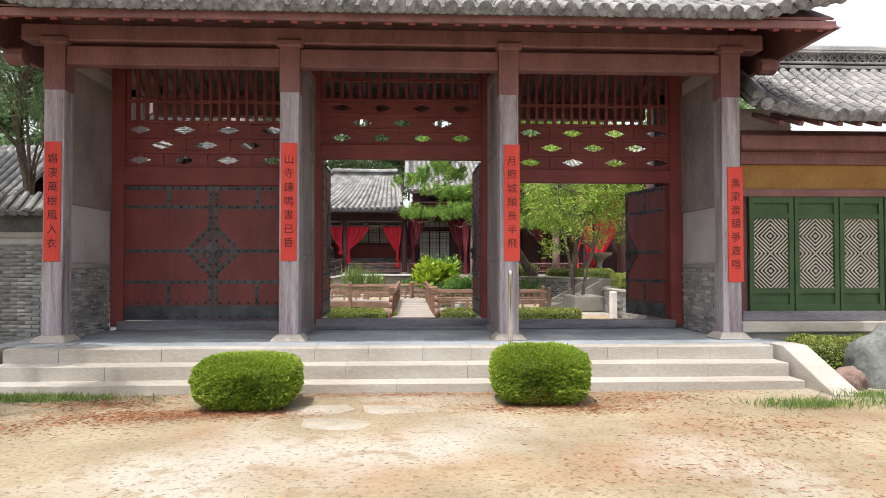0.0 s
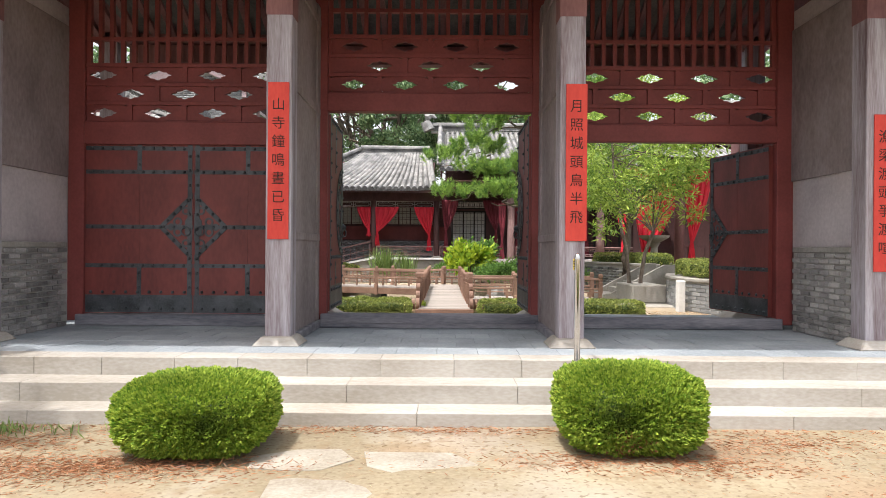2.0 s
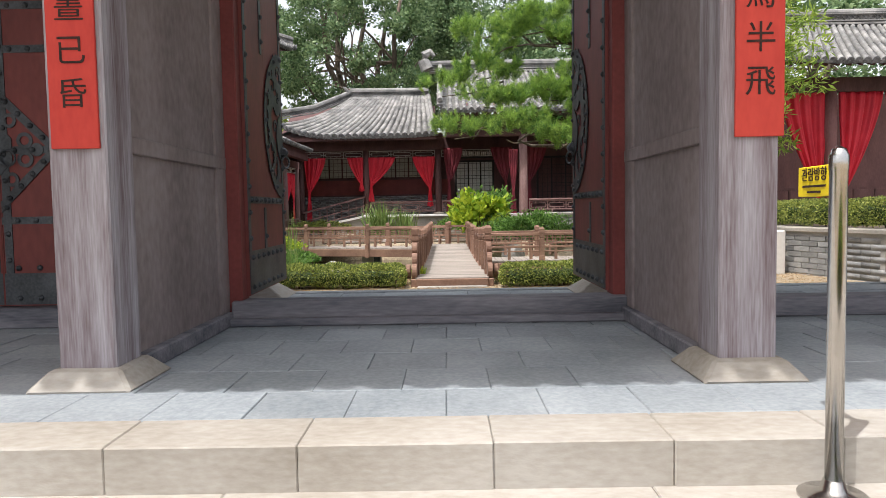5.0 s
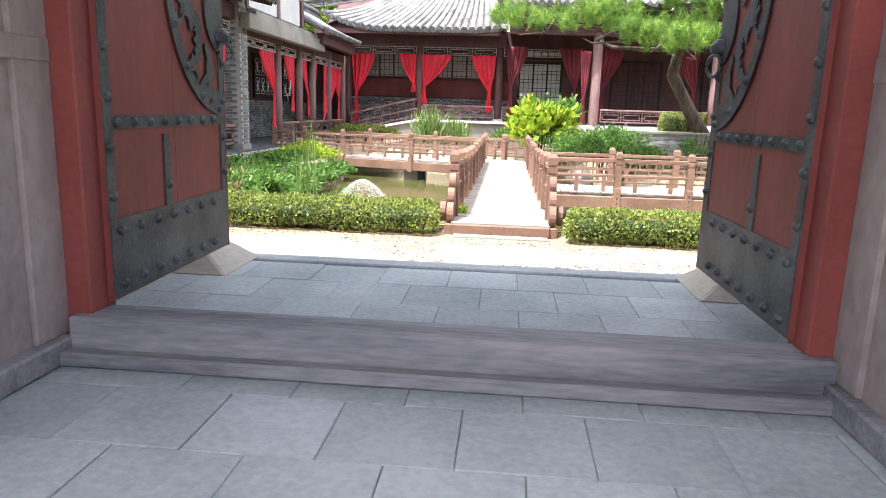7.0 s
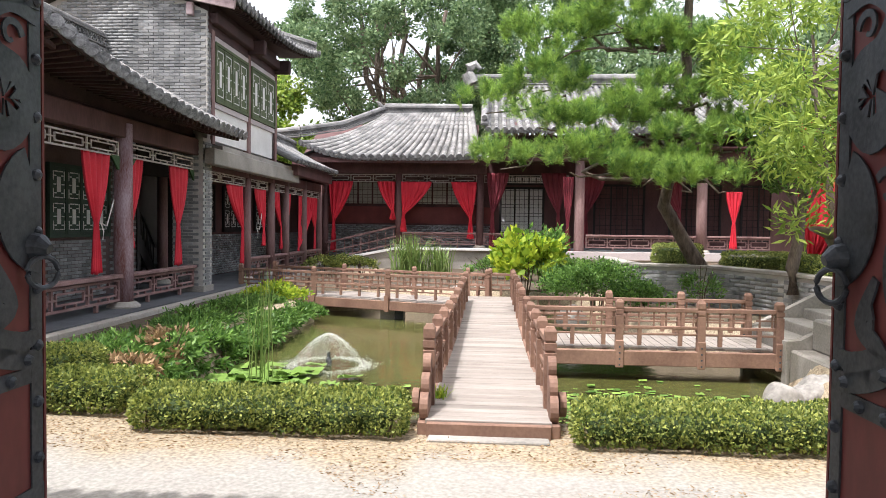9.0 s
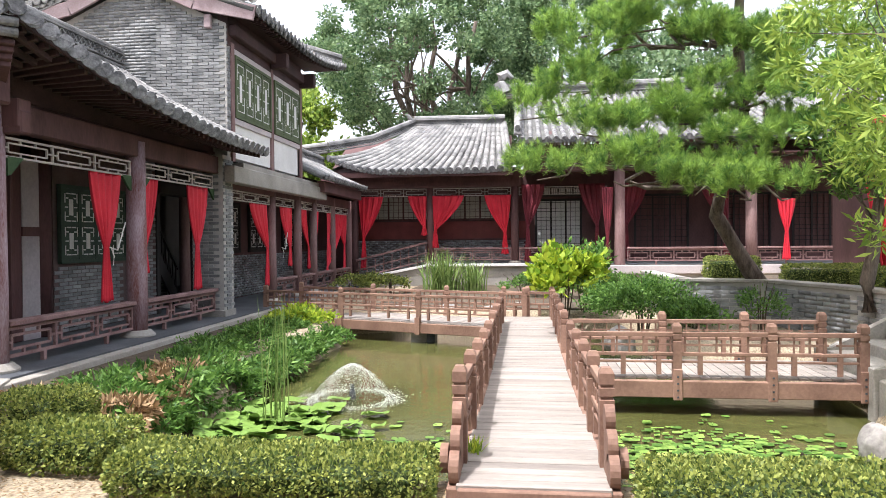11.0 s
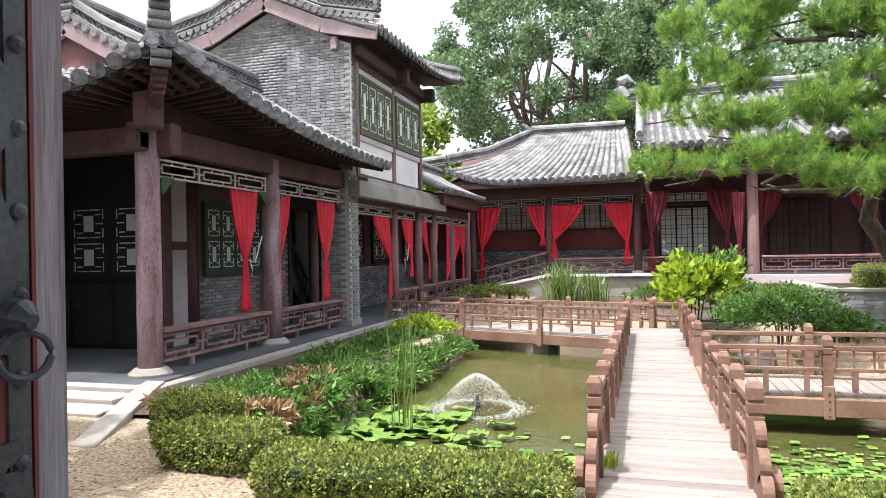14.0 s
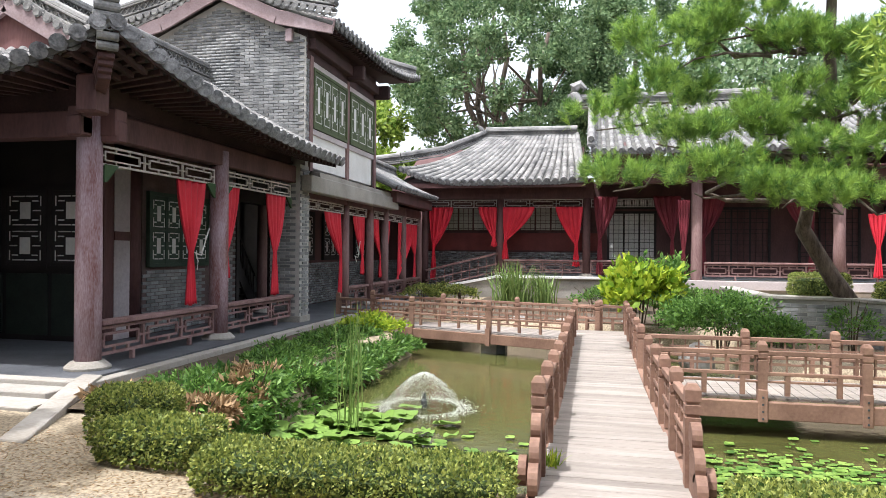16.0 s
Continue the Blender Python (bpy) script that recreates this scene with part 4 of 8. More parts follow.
def half_plate(p, w, s, zc, r, f):
    """The half of the round cut-iron plate on one leaf: rim, claws, curls and a solid middle."""
    y0, y1 = sorted((f * 0.047, f * 0.054))

    def arc(r0, r1, a0, a1, n, cx=0, cz=0):
        bm = bmesh.new()
        for i in range(n):
            a, b = a0 + (a1 - a0) * i / n, a0 + (a1 - a0) * (i + 1) / n
            q = [(rr * math.cos(t), rr * math.sin(t)) for rr, t in ((r0, a), (r1, a), (r1, b), (r0, b))]
            vs = [bm.verts.new((s * (w - 0.02 - cx - x), y, zc + cz + z)) for y in (y0, y1) for x, z in q]
            for k in BOXF:
                bm.faces.new([vs[j] for j in k])
        return bm

    def ribbon(pts, widths, n=6, spikes=0):
        """A flat tapering strip along a smooth line, with barbs on its outer side."""
        pts = [Vector((x, z)) * r / 0.56 for x, z in pts]
        line, wid = [], []
        for i in range(len(pts) - 1):
            q0, q1, q2, q3 = pts[max(i - 1, 0)], pts[i], pts[i + 1], pts[min(i + 2, len(pts) - 1)]
            for k in range(n):
                t = k / n
                line.append(0.5 * (2 * q1 + (q2 - q0) * t + (2 * q0 - 5 * q1 + 4 * q2 - q3) * t * t + (3 * q1 - q0 - 3 * q2 + q3) * t ** 3))
                wid.append(widths[i] + (widths[i + 1] - widths[i]) * t)
        line.append(pts[-1])
        wid.append(widths[-1])
        bm = bmesh.new()
        last = None
        for i, (c, wd) in enumerate(zip(line, wid)):
            d = (line[min(i + 1, len(line) - 1)] - line[max(i - 1, 0)]).normalized()
            e = Vector((-d.y, d.x)) * wd
            barb = 1.0 + (1.1 if spikes and i % spikes == 0 and 0 < i < len(line) - 1 else 0.0)
            row = [bm.verts.new((s * (w - 0.015 - max(0, v.x)), y, zc + v.y)) for y in (y0, y1) for v in (c + e * barb, c - e)]
            if last:
                for k in ((0, 1), (1, 3), (3, 2), (2, 0)):
                    bm.faces.new((last[k[0]], last[k[1]], row[k[1]], row[k[0]]))
            last = row
        return bm

    def curl(cx, cz, r0, a0, turn, wd):
        k = 9
        return ribbon([(cx + r0 * (1 - 0.75 * i / k) * math.cos(a0 + turn * i / k), cz + r0 * (1 - 0.75 * i / k) * math.sin(a0 + turn * i / k)) for i in range(k + 1)], [wd * (1 - 0.05 * i) for i in range(k + 1)], 3)

    h = math.pi / 2
    p("plate_rim", arc(r * 0.9, r, -h, h, 28), M_IRON)
    p("plate_heart", arc(0.0, r * 0.34, -h * 0.95, h * 0.75, 16, 0, -0.1), M_IRON, "solid iron half-disc behind the ring")
    # a long coiled beast in cut iron, with clouds round it
    p("scroll_work", ribbon([(0.02, 0.47), (0.14, 0.49), (0.25, 0.42), (0.2, 0.33), (0.1, 0.3), (0.06, 0.2), (0.16, 0.12), (0.3, 0.18), (0.4, 0.08), (0.37, -0.1), (0.27, -0.17), (0.28, -0.3), (0.38, -0.34)], [0.02, 0.035, 0.05, 0.055, 0.05, 0.04, 0.055, 0.06, 0.055, 0.045, 0.04, 0.03, 0.01], 6, 3), M_IRON, "cut-iron beast coiled inside the rim")
    p("scroll_work", ribbon([(0.2, -0.24), (0.14, -0.36), (0.22, -0.42), (0.12, -0.47), (0.02, -0.46)], [0.015, 0.035, 0.03, 0.04, 0.02], 6, 4), M_IRON)
    p("scroll_work", ribbon([(0.33, 0.2), (0.41, 0.26), (0.38, 0.34), (0.3, 0.34)], [0.03, 0.03, 0.02, 0.008], 5, 3), M_IRON)
    for cx, cz, r0, a0, turn, wd in ((0.3, 0.36, 0.07, 0.5, 5.0, 0.016), (0.13, 0.4, 0.05, 3.0, -5.0, 0.013), (0.46, -0.14, 0.06, 1.6, 5.0, 0.014), (0.24, -0.02, 0.055, 2.6, -5.2, 0.014), (0.32, -0.4, 0.055, 0.2, 5.0, 0.013), (0.45, 0.17, 0.05, -1.0, 4.6, 0.012)):
        p("scroll_work", curl(cx, cz, r0, a0, turn, wd), M_IRON)
    for i in range(9):
        a = -h * 0.92 + 2 * h * 0.92 * i / 8
        bm = bmesh.new()
        tube(bm, [(s * (w - 0.02 - r * 0.95 * math.cos(a)), f * 0.05, zc + r * 0.95 * math.sin(a)), (s * (w - 0.02 - r * 0.95 * math.cos(a)), f * 0.072, zc + r * 0.95 * math.sin(a))], [0.024, 0.012], 8)
        p("rim_stud", bm, M_IRON)


def gate_frames():
    g = thing("gate_screen", (0, DY, PZ), "maroon gate screen with cut lozenge transoms, upright bars and door frames", "gate", kind="structure")
    part("threshold", one(-1.4, 1.55, DY - 0.16, DY + 0.05, PZ, 0.72), M_SILL, g, "grey weathered threshold beam", bev=0.012)
    part("threshold", one(-4.72, -1.66, DY - 0.16, DY + 0.05, PZ, 0.69), M_SILL, g, bev=0.012)
    part("threshold", one(1.8, 4.84, DY - 0.16, DY + 0.05, PZ, 0.69), M_SILL, g, bev=0.012)
    part("threshold_plinth", one(-1.42, 1.57, DY - 0.24, DY - 0.165, PZ, 0.6), M_SILL, g, bev=0.01)
    # middle bay
    for a, b in ((-1.54, -1.33), (1.45, 1.66)):
        part("jamb", one(a, b, DY - 0.1, DY + 0.08, 0.6, 5.2), M_RED, g, bev=0.008)
    part("head", one(-1.33, 1.45, DY - 0.1, DY + 0.08, 3.47, 3.72), M_RED, g, bev=0.008)
    transom(-1.33, 1.45, 3.72, 4.5, 5.2, 4, 3, 0.0, g)
    for a, b, h0, h1, shift in ((-4.76, -1.54, 3.0, 3.31, -0.15), (1.66, 4.9, 3.08, 3.31, 0.16)):
        part("jamb", one(a - 0.1, a + 0.12, DY - 0.09, DY + 0.07, 0.6, 5.2), M_RED, g, bev=0.008)
        part("jamb", one(b - 0.12, b + 0.1, DY - 0.09, DY + 0.07, 0.6, 5.2), M_RED, g, bev=0.008)
        part("head", one(a + 0.12, b - 0.12, DY - 0.09, DY + 0.07, h0, h1), M_RED, g, bev=0.008)
        transom(a + 0.12, b - 0.12, h1, 4.09, 5.2, 4, 3, shift, g)
    # partitions from the posts back to the screen
    for x, s in ((-1.545, 1), (1.66, 1)):
        part("partition", one(x - 0.1, x + 0.1, 0.28, DY - 0.1, PZ + 0.05, 4.86), M_PANEL, g)
        for z in (1.7, 3.4, 4.6):
            part("partition_rail", one(x - 0.125, x + 0.125, 0.28, DY - 0.1, z, z + 0.09), M_PANEL, g, bev=0.006)
        part("partition_foot", one(x - 0.16, x + 0.16, 0.3, DY - 0.12, PZ, PZ + 0.1), M_SILL, g, bev=0.01)
        part("partition_stile", one(x - 0.12, x + 0.12, DY - 0.3, DY - 0.1, PZ + 0.1, 4.86), M_PANEL, g, bev=0.006)
    # side walls: bricks below, board and plaster above
    for x, s in ((-4.98, 1), (5.1, -1)):
        part("side_wall", one(x - 0.1, x + 0.1, 0.28, DY + 0.1, 1.6, 4.86), M_PLASTER, g)
        part("side_board", one(x - 0.13, x + 0.13, 0.4, DY - 0.05, 2.55, 4.6), M_PANEL, g, bev=0.006)
    part("top_panel", one(-4.98, 5.1, DY + 0.1, DY + 0.14, 5.1, 5.45), M_RED, g)
    return g


gate_frames()


def brick_pier(x0, x1, y0, y1, z0, z1, side):
    p = thing("brick_pier", ((x0 + x1) / 2, (y0 + y1) / 2, z0), "grey brick dado of the gate's side wall with pale corner bricks", "brick wall", "gate side dados")
    part("core", one(x0, x1, y0, y1, z0, z1), M_JOINT, p)
    if side > 0:
        m, ln = run((x1, y1, 0), (x1, y0, 0))[0] @ Matrix.Rotation(math.pi, 4, "Z") @ Matrix.Translation((-(y1 - y0), 0, 0)), y1 - y0
        m = run((x1, y0, 0), (x1, y1, 0))[0]
    else:
        m, ln = run((x0, y1, 0), (x0, y0, 0))[0], y1 - y0
    brickwork(m, ln, z0 + 0.01, z1 - 0.08, p, bw=0.205, bh=0.052, joint=0.018, limit=300, mat=M_BRICKP)
    brickwork(run((x0, y0, 0), (x1, y0, 0))[0], x1 - x0, z0 + 0.01, z1 - 0.08, p, bw=0.115, bh=0.052, joint=0.018, mat=M_BRICKP)
    part("coping", one(x0 - 0.02, x1 + 0.02, y0 - 0.02, y1, z1 - 0.07, z1), M_CONC, p, bev=0.008)


brick_pier(-5.1, -4.83, 0.3, 1.76, PZ, 1.66, 1)
brick_pier(4.97, 5.22, 0.3, 1.76, PZ, 1.66, -1)

# the leaves: the left pair closed, the middle pair and the right pair swung inwards
LW, LH = 1.385, 2.75
for m, mir, w, h, lab, dragon in (
    (pose(-4.64, DY, 0.70), False, 1.478, 2.3, "closed maroon gate door leaf with studded black iron straps", False),
    (pose(-1.68, DY, 0.70), True, 1.478, 2.3, "closed maroon gate door leaf with studded black iron straps", False),
    (pose(-1.345, DY + 0.02, 0.74, 0, 0, 91), False, 1.25, 2.7, "open maroon gate door leaf with cut-iron half plate and studs", True),
    (pose(1.465, DY + 0.02, 0.74, 0, 0, -89.5), True, 1.25, 2.7, "open maroon gate door leaf with cut-iron half plate and studs", True),
    (pose(1.8, DY + 0.03, 0.70, 0, 0, 92), False, 1.4, 2.36, "open maroon gate door leaf with studded iron straps", False),
    (pose(4.76, DY + 0.03, 0.70, 0, 0, -79), True, 1.4, 2.36, "half-open maroon gate door leaf with studded iron straps", False),
):
    leaf, p, xx = door_leaf(m, w, h, "door_leaf", lab, mir, dragon=dragon)
    s = -1 if mir else 1
    if dragon:
        for f in (-1, 1):
            half_plate(p, w, s, 1.42, 0.66, f)
        rb = bmesh.new()
        n = 18
        tube(rb, [Vector((s * (w - 0.06) + 0.0, -0.085 - 0.02 * math.sin(a), 1.1 + 0.055 * math.cos(a))) + Vector((s * 0.055 * math.sin(a), 0, 0)) for a in [2 * math.pi * i / n for i in range(n + 1)]], [0.01] * (n + 1), 7, False)
        p("ring", rb, M_IRON, "black iron pull ring")
        p("ring_boss", tube(bmesh.new(), [(s * (w - 0.06), -0.05, 1.19), (s * (w - 0.06), -0.08, 1.19), (s * (w - 0.06), -0.11, 1.18)], [0.05, 0.042, 0.018], 12), M_IRON)
    else:
        for f in (-1, 1):
            y0, y1 = sorted((f * 0.047, f * 0.053))
            for sg in (-1, 1):  # the arms of the diamond, studded
                bm = bmesh.new()
                q = [(0.0, 0.47), (0.0, 0.385), (0.385, 0.0), (0.47, 0.0)]
                vs = [bm.verts.new((s * (w - 0.012 - qx), y, 1.18 + sg * qz)) for y in (y0, y1 + 0.002) for qx, qz in q]
                for ff in BOXF:
                    bm.faces.new([vs[j] for j in ff])
                p("diamond_strap", bm, M_IRON)
                for i in range(5):
                    u = 0.07 + 0.36 * i / 4
                    st = piece("stud", STUD, ID, None)
                    st.parent = leaf
                    st.matrix_basis = Matrix.Translation((s * (w - 0.012 - u), f * 0.053, 1.18 + sg * (0.43 - u))) @ (ID if f < 0 else Matrix.Rotation(math.pi, 4, "Z"))
            bm = bmesh.new()
            q = [(0.0, 0.19), (0.0, -0.19), (0.1, -0.09), (0.1, 0.09)]
            vs = [bm.verts.new((s * (w - 0.012 - qx), y, 1.18 + qz)) for y in (y0, y1) for qx, qz in q]
            for ff in BOXF:
                bm.faces.new([vs[j] for j in ff])
            p("door_plate", bm, M_IRON, "black iron lock plate")
            for cx, cz, r0, r1 in ((0.2, 0.07, 0.035, 0.062), (0.2, -0.07, 0.035, 0.062), (0.09, 0.22, 0.03, 0.055), (0.09, -0.22, 0.03, 0.055), (0.29, 0.0, 0.02, 0.05)):
                bm = bmesh.new()
                n = 14
                for i in range(n):
                    t0, t1 = 2 * math.pi * i / n, 2 * math.pi * (i + 1) / n
                    q = [(cx + rr * math.cos(t), cz + rr * math.sin(t)) for rr, t in ((r0, t0), (r1, t0), (r1, t1), (r0, t1))]
                    vs = [bm.verts.new((s * (w - 0.012 - qx), y, 1.18 + qz)) for y in (y0, y1) for qx, qz in q]
                    for ff in BOXF:
                        bm.faces.new([vs[j] for j in ff])
                p("scroll_work", bm, M_IRON)
        rb = bmesh.new()
        n = 16
        tube(rb, [Vector((s * (w - 0.09) + 0.06 * math.sin(a), -0.075, 1.12 + 0.06 * math.cos(a))) for a in [2 * math.pi * i / n for i in range(n + 1)]], [0.009] * (n + 1), 6, False)
        p("ring", rb, M_IRON, "black iron pull ring")



def back_post(x):
    px = -0.21 if x < 0 else 0.21
    p = thing("gate_post", (x, 3.56, PZ), "square faded mauve rear gate post on a chamfered stone", "post", "gate posts")
    part("shaft", one(x - 0.14 + px, x + 0.14 + px, 3.42, 3.7, PZ + 0.1, 5.05), M_POST, p, bev=0.01)
    bm = bmesh.new()
    lo = [bm.verts.new((x + a * 0.3, 3.5 + b * 0.3, PZ)) for a, b in ((-1, -1), (1, -1), (1, 1), (-1, 1))]
    hi = [bm.verts.new((x + px * 0.6 + a * 0.22, 3.54 + b * 0.18, PZ + 0.13)) for a, b in ((-1, -1), (1, -1), (1, 1), (-1, 1))]
    bm.faces.new(lo[::-1])
    bm.faces.new(hi)
    for i in range(4):
        bm.faces.new((lo[i], lo[(i + 1) % 4], hi[(i + 1) % 4], hi[i]))
    part("base_stone", bm, M_STONE, p, "grey bevelled base stone", bev=0.012)


for x in (-4.88, -1.645, 1.735, 5.0):
    back_post(x)


def gate_beams():
    b = thing("gate_beams", (0, 0.13, 4.5), "faded maroon timber lintels resting on the gate posts", "beam", kind="structure")
    for a, c in zip(COLS, COLS[1:]):
        part("lintel", one(a + 0.14, c - 0.14, 0.03, 0.25, 4.53, 4.8), M_MAROON, b, bev=0.015)
    part("plate_beam", one(-5.35, 5.5, -0.02, 0.3, 4.86, 5.1), M_MAROON, b, bev=0.02)
    for x in COLS:
        part("bracket", one(x - 0.19, x + 0.19, -0.08, 0.36, 4.8, 4.92), M_MAROON, b, bev=0.03)
    for a, c in zip(COLS, COLS[1:]):
        part("rear_lintel", one(a + 0.1, c - 0.1, 3.45, 3.66, 4.54, 4.84), M_MAROON, b, bev=0.015)
    part("rear_plate", one(-5.35, 5.5, 3.42, 3.7, 4.86, 5.05), M_MAROON, b, bev=0.02)
    part("back_plate", one(-5.35, 5.5, 1.8, 2.1, 5.2, 5.5), M_MAROON, b, bev=0.02)
    for x, s in ((-5.35, -1), (5.5, 1)):
        bm = bmesh.new()
        tube(bm, [(x, 0.14, 4.66), (x + s * 0.22, 0.14, 4.66), (x + s * 0.3, 0.14, 4.7)], [0.13, 0.13, 0.06], 10)
        part("beam_end", bm, M_MAROON, b)


gate_beams()


def gate_roof():
    r = thing("roof_gate", (0, 1, 5.0), "gate roof of grey barrel tiles with maroon rafter ends", "roof", kind="structure")
    up = lambda u: 0.25 * max(0, abs(u - 0.5) * 2 - 0.8) / 0.2
    roof_slope(r, (-5.75, -1.25, 4.96), (5.9, -1.25, 4.96), (5.9, 1.05, 6.35), (-5.75, 1.05, 6.35), limit=160, rise=up)
    roof_slope(r, (5.9, 3.72, 4.96), (-5.75, 3.72, 4.96), (-5.75, 1.05, 6.35), (5.9, 1.05, 6.35), limit=60, rise=up)
    part("eave_board", one(-5.75, 5.9, -1.16, -1.1, 4.8, 4.9), M_MAROON, r)
    part("soffit", bar(bmesh.new(), (0.07, -1.15, 4.93), (0.07, 1.0, 6.2), 11.6, 0.03), M_MAROON, r)
    part("soffit", bar(bmesh.new(), (0.07, 3.63, 4.93), (0.07, 1.0, 6.2), 11.6, 0.03), M_MAROON, r)
    rafters(r, (-5.7, -1.14, 4.8), (5.85, -1.14, 4.8), (0, 1.25, 0.6), 38, M_RED, 0.085)
    rafters(r, (-5.7, 3.61, 4.85), (5.85, 3.61, 4.85), (0, -1.3, 0.7), 38, M_MAROON, 0.085)
    ridge(r, [(-5.8, 1.05, 6.33), (5.95, 1.05, 6.33)], 0.25, 0.4)
    for x in (-5.75, 5.9):
        bm = bmesh.new()
        a = [bm.verts.new((x - 0.04, y, z)) for y, z in ((-1.2, 4.8), (3.68, 4.8), (1.05, 6.25))]
        c = [bm.verts.new((x + 0.04, y, z)) for y, z in ((-1.2, 4.8), (3.68, 4.8), (1.05, 6.25))]
        bm.faces.new(a)
        bm.faces.new(c[::-1])
        for i in range(3):
            bm.faces.new((a[i], c[i], c[(i + 1) % 3], a[(i + 1) % 3]))
        part("barge_board", bm, M_MAROON, r)


gate_roof()


# ---------- beside the gate ----------
def side_house():
    h = thing("side_house", (8.5, 1.5, 0.5), "low house with green lattice doors and a grey tiled roof", "house")
    part("wall", one(5.3, 13, 0.45, 4.6, 0.1, 3.75), M_MAROON, h)
    part("foundation", one(5.3, 13, 0.2, 0.5, 0.1, 0.62), M_CONC, h, bev=0.01)
    part("sill_stone", one(5.2, 13, 0.12, 0.5, 0.62, 0.78), M_STONE, h, bev=0.015)
    part("sill_beam", one(5.3, 13, 0.3, 0.5, 0.78, 0.93), M_SILL, h, bev=0.01)
    part("ochre_band", one(5.3, 13, 0.4, 0.46, 2.82, 3.2), M_OCHRE, h)
    part("lintel", one(5.3, 13, 0.33, 0.5, 2.7, 2.82), M_MAROON, h, bev=0.01)
    part("lintel", one(5.3, 13, 0.33, 0.5, 3.2, 3.4), M_MAROON, h, bev=0.01)
    part("eave_beam", one(5.2, 13, 0.1, 0.5, 3.4, 3.62), M_MAROON, h, bev=0.02)
    for i in range(9):
        x0 = 5.45 + i * 0.72
        d = under(new("lattice_door"), h)
        bm = one(x0, x0 + 0.07, 0.36, 0.45, 0.93, 2.7)
        bx(bm, x0 + 0.63, x0 + 0.7, 0.36, 0.45, 0.93, 2.7)
        for z0, z1 in ((0.93, 1.03), (1.2, 1.28), (2.36, 2.44), (2.6, 2.7)):
            bx(bm, x0 + 0.07, x0 + 0.63, 0.365, 0.445, z0, z1)
        part("door_frame", bm, M_GREEN, d)
        part("door_panel", one(x0 + 0.07, x0 + 0.63, 0.4, 0.44, 1.03, 1.2), M_GREEN, d)
        part("door_panel", one(x0 + 0.07, x0 + 0.63, 0.4, 0.44, 2.44, 2.6), M_GREEN, d)
        part("paper", one(x0 + 0.07, x0 + 0.63, 0.425, 0.435, 1.28, 2.36), M_DARKSHADE, d)
        bm = bmesh.new()
        for cx in range(2):
            for cz in range(4):
                ax, az, s = x0 + 0.07 + cx * 0.28, 1.28 + cz * 0.27, 1 if (cx + cz) % 2 else -1
                for k in range(-4, 5):
                    o = k * 0.062
                    p0, p1 = Vector((-0.14, 0, -0.135 * 1 + o)), Vector((0.14, 0, 0.135 + o))
                    t0, t1 = max(0, (-0.135 - p0.z) / 0.27), min(1, (0.135 - p0.z) / 0.27)
                    if t1 - t0 > 0.08:
                        q0, q1 = p0.lerp(p1, t0), p0.lerp(p1, t1)
                        bar(bm, (ax + 0.14 + s * q0.x, 0.405, az + 0.135 + q0.z), (ax + 0.14 + s * q1.x, 0.405, az + 0.135 + q1.z), 0.013, 0.02)
        part("lattice_bars", bm, M_CANVAS, d)
    up = lambda u: 0.16 * max(0, 0.12 - u) / 0.12
    roof_slope(h, (5.15, -0.55, 3.78), (13, -0.55, 3.78), (13, 2.5, 5.3), (6.1, 2.5, 5.3), limit=120, rise=up, near=0.1)
    part("gable", one(5.3, 6.2, 0.5, 4.6, 3.7, 4.1), M_PLASTER, h)
    ridge(h, [(6.0, 2.5, 5.3), (13, 2.5, 5.3)], 0.25, 0.4)
    ridge(h, [(5.2, -0.45, 3.92), (6.1, 2.5, 5.35)], 0.18, 0.16, "hip")
    rafters(h, (5.4, -0.42, 3.68), (13, -0.42, 3.68), (0, 0.8, 0.3), 26, M_MAROON, 0.07)


side_house()


def garden_wall():
    w = thing("garden_wall", (-9.5, 2.1, 0.1), "grey brick garden wall with openwork band and tiled coping", "wall", kind="structure")
    part("core", one(-14, -5.1, 2.02, 2.3, 0.0, 2.1), M_JOINT, w)
    brickwork(run((-14, 2.02, 0), (-5.1, 2.02, 0))[0], 8.9, 0.1, 2.0, w, bw=0.24, bh=0.055, limit=130, near=8.5)
    part("band", one(-14, -5.1, 1.98, 2.34, 2.1, 2.2), M_CONC, w, bev=0.01)
    part("coping", one(-14, -5.1, 2.05, 2.27, 2.2, 2.6), M_TILED, w)
    roof_slope(w, (-14, 1.8, 2.55), (-5.1, 1.8, 2.55), (-5.1, 2.16, 2.85), (-14, 2.16, 2.85), pitch=0.2, r=0.06, tl=0.24, limit=40, sag=0.02, near=1)
    h = thing("grey_roof_house", (-11, 9, 0.3), "low dark-walled house with grey roof behind the garden wall", "house")
    part("wall", one(-15.5, -9.6, 7.2, 9.4, 0.2, 3.1), M_BRICKJ, h)
    roof_slope(h, (-15.5, 6.6, 3.1), (-9.3, 6.6, 3.1), (-9.3, 9.0, 4.7), (-15.5, 9.0, 4.7), limit=40, near=1)


garden_wall()


SIGN = pose(1.535, -0.97, 0, 0, 0, -93.2)


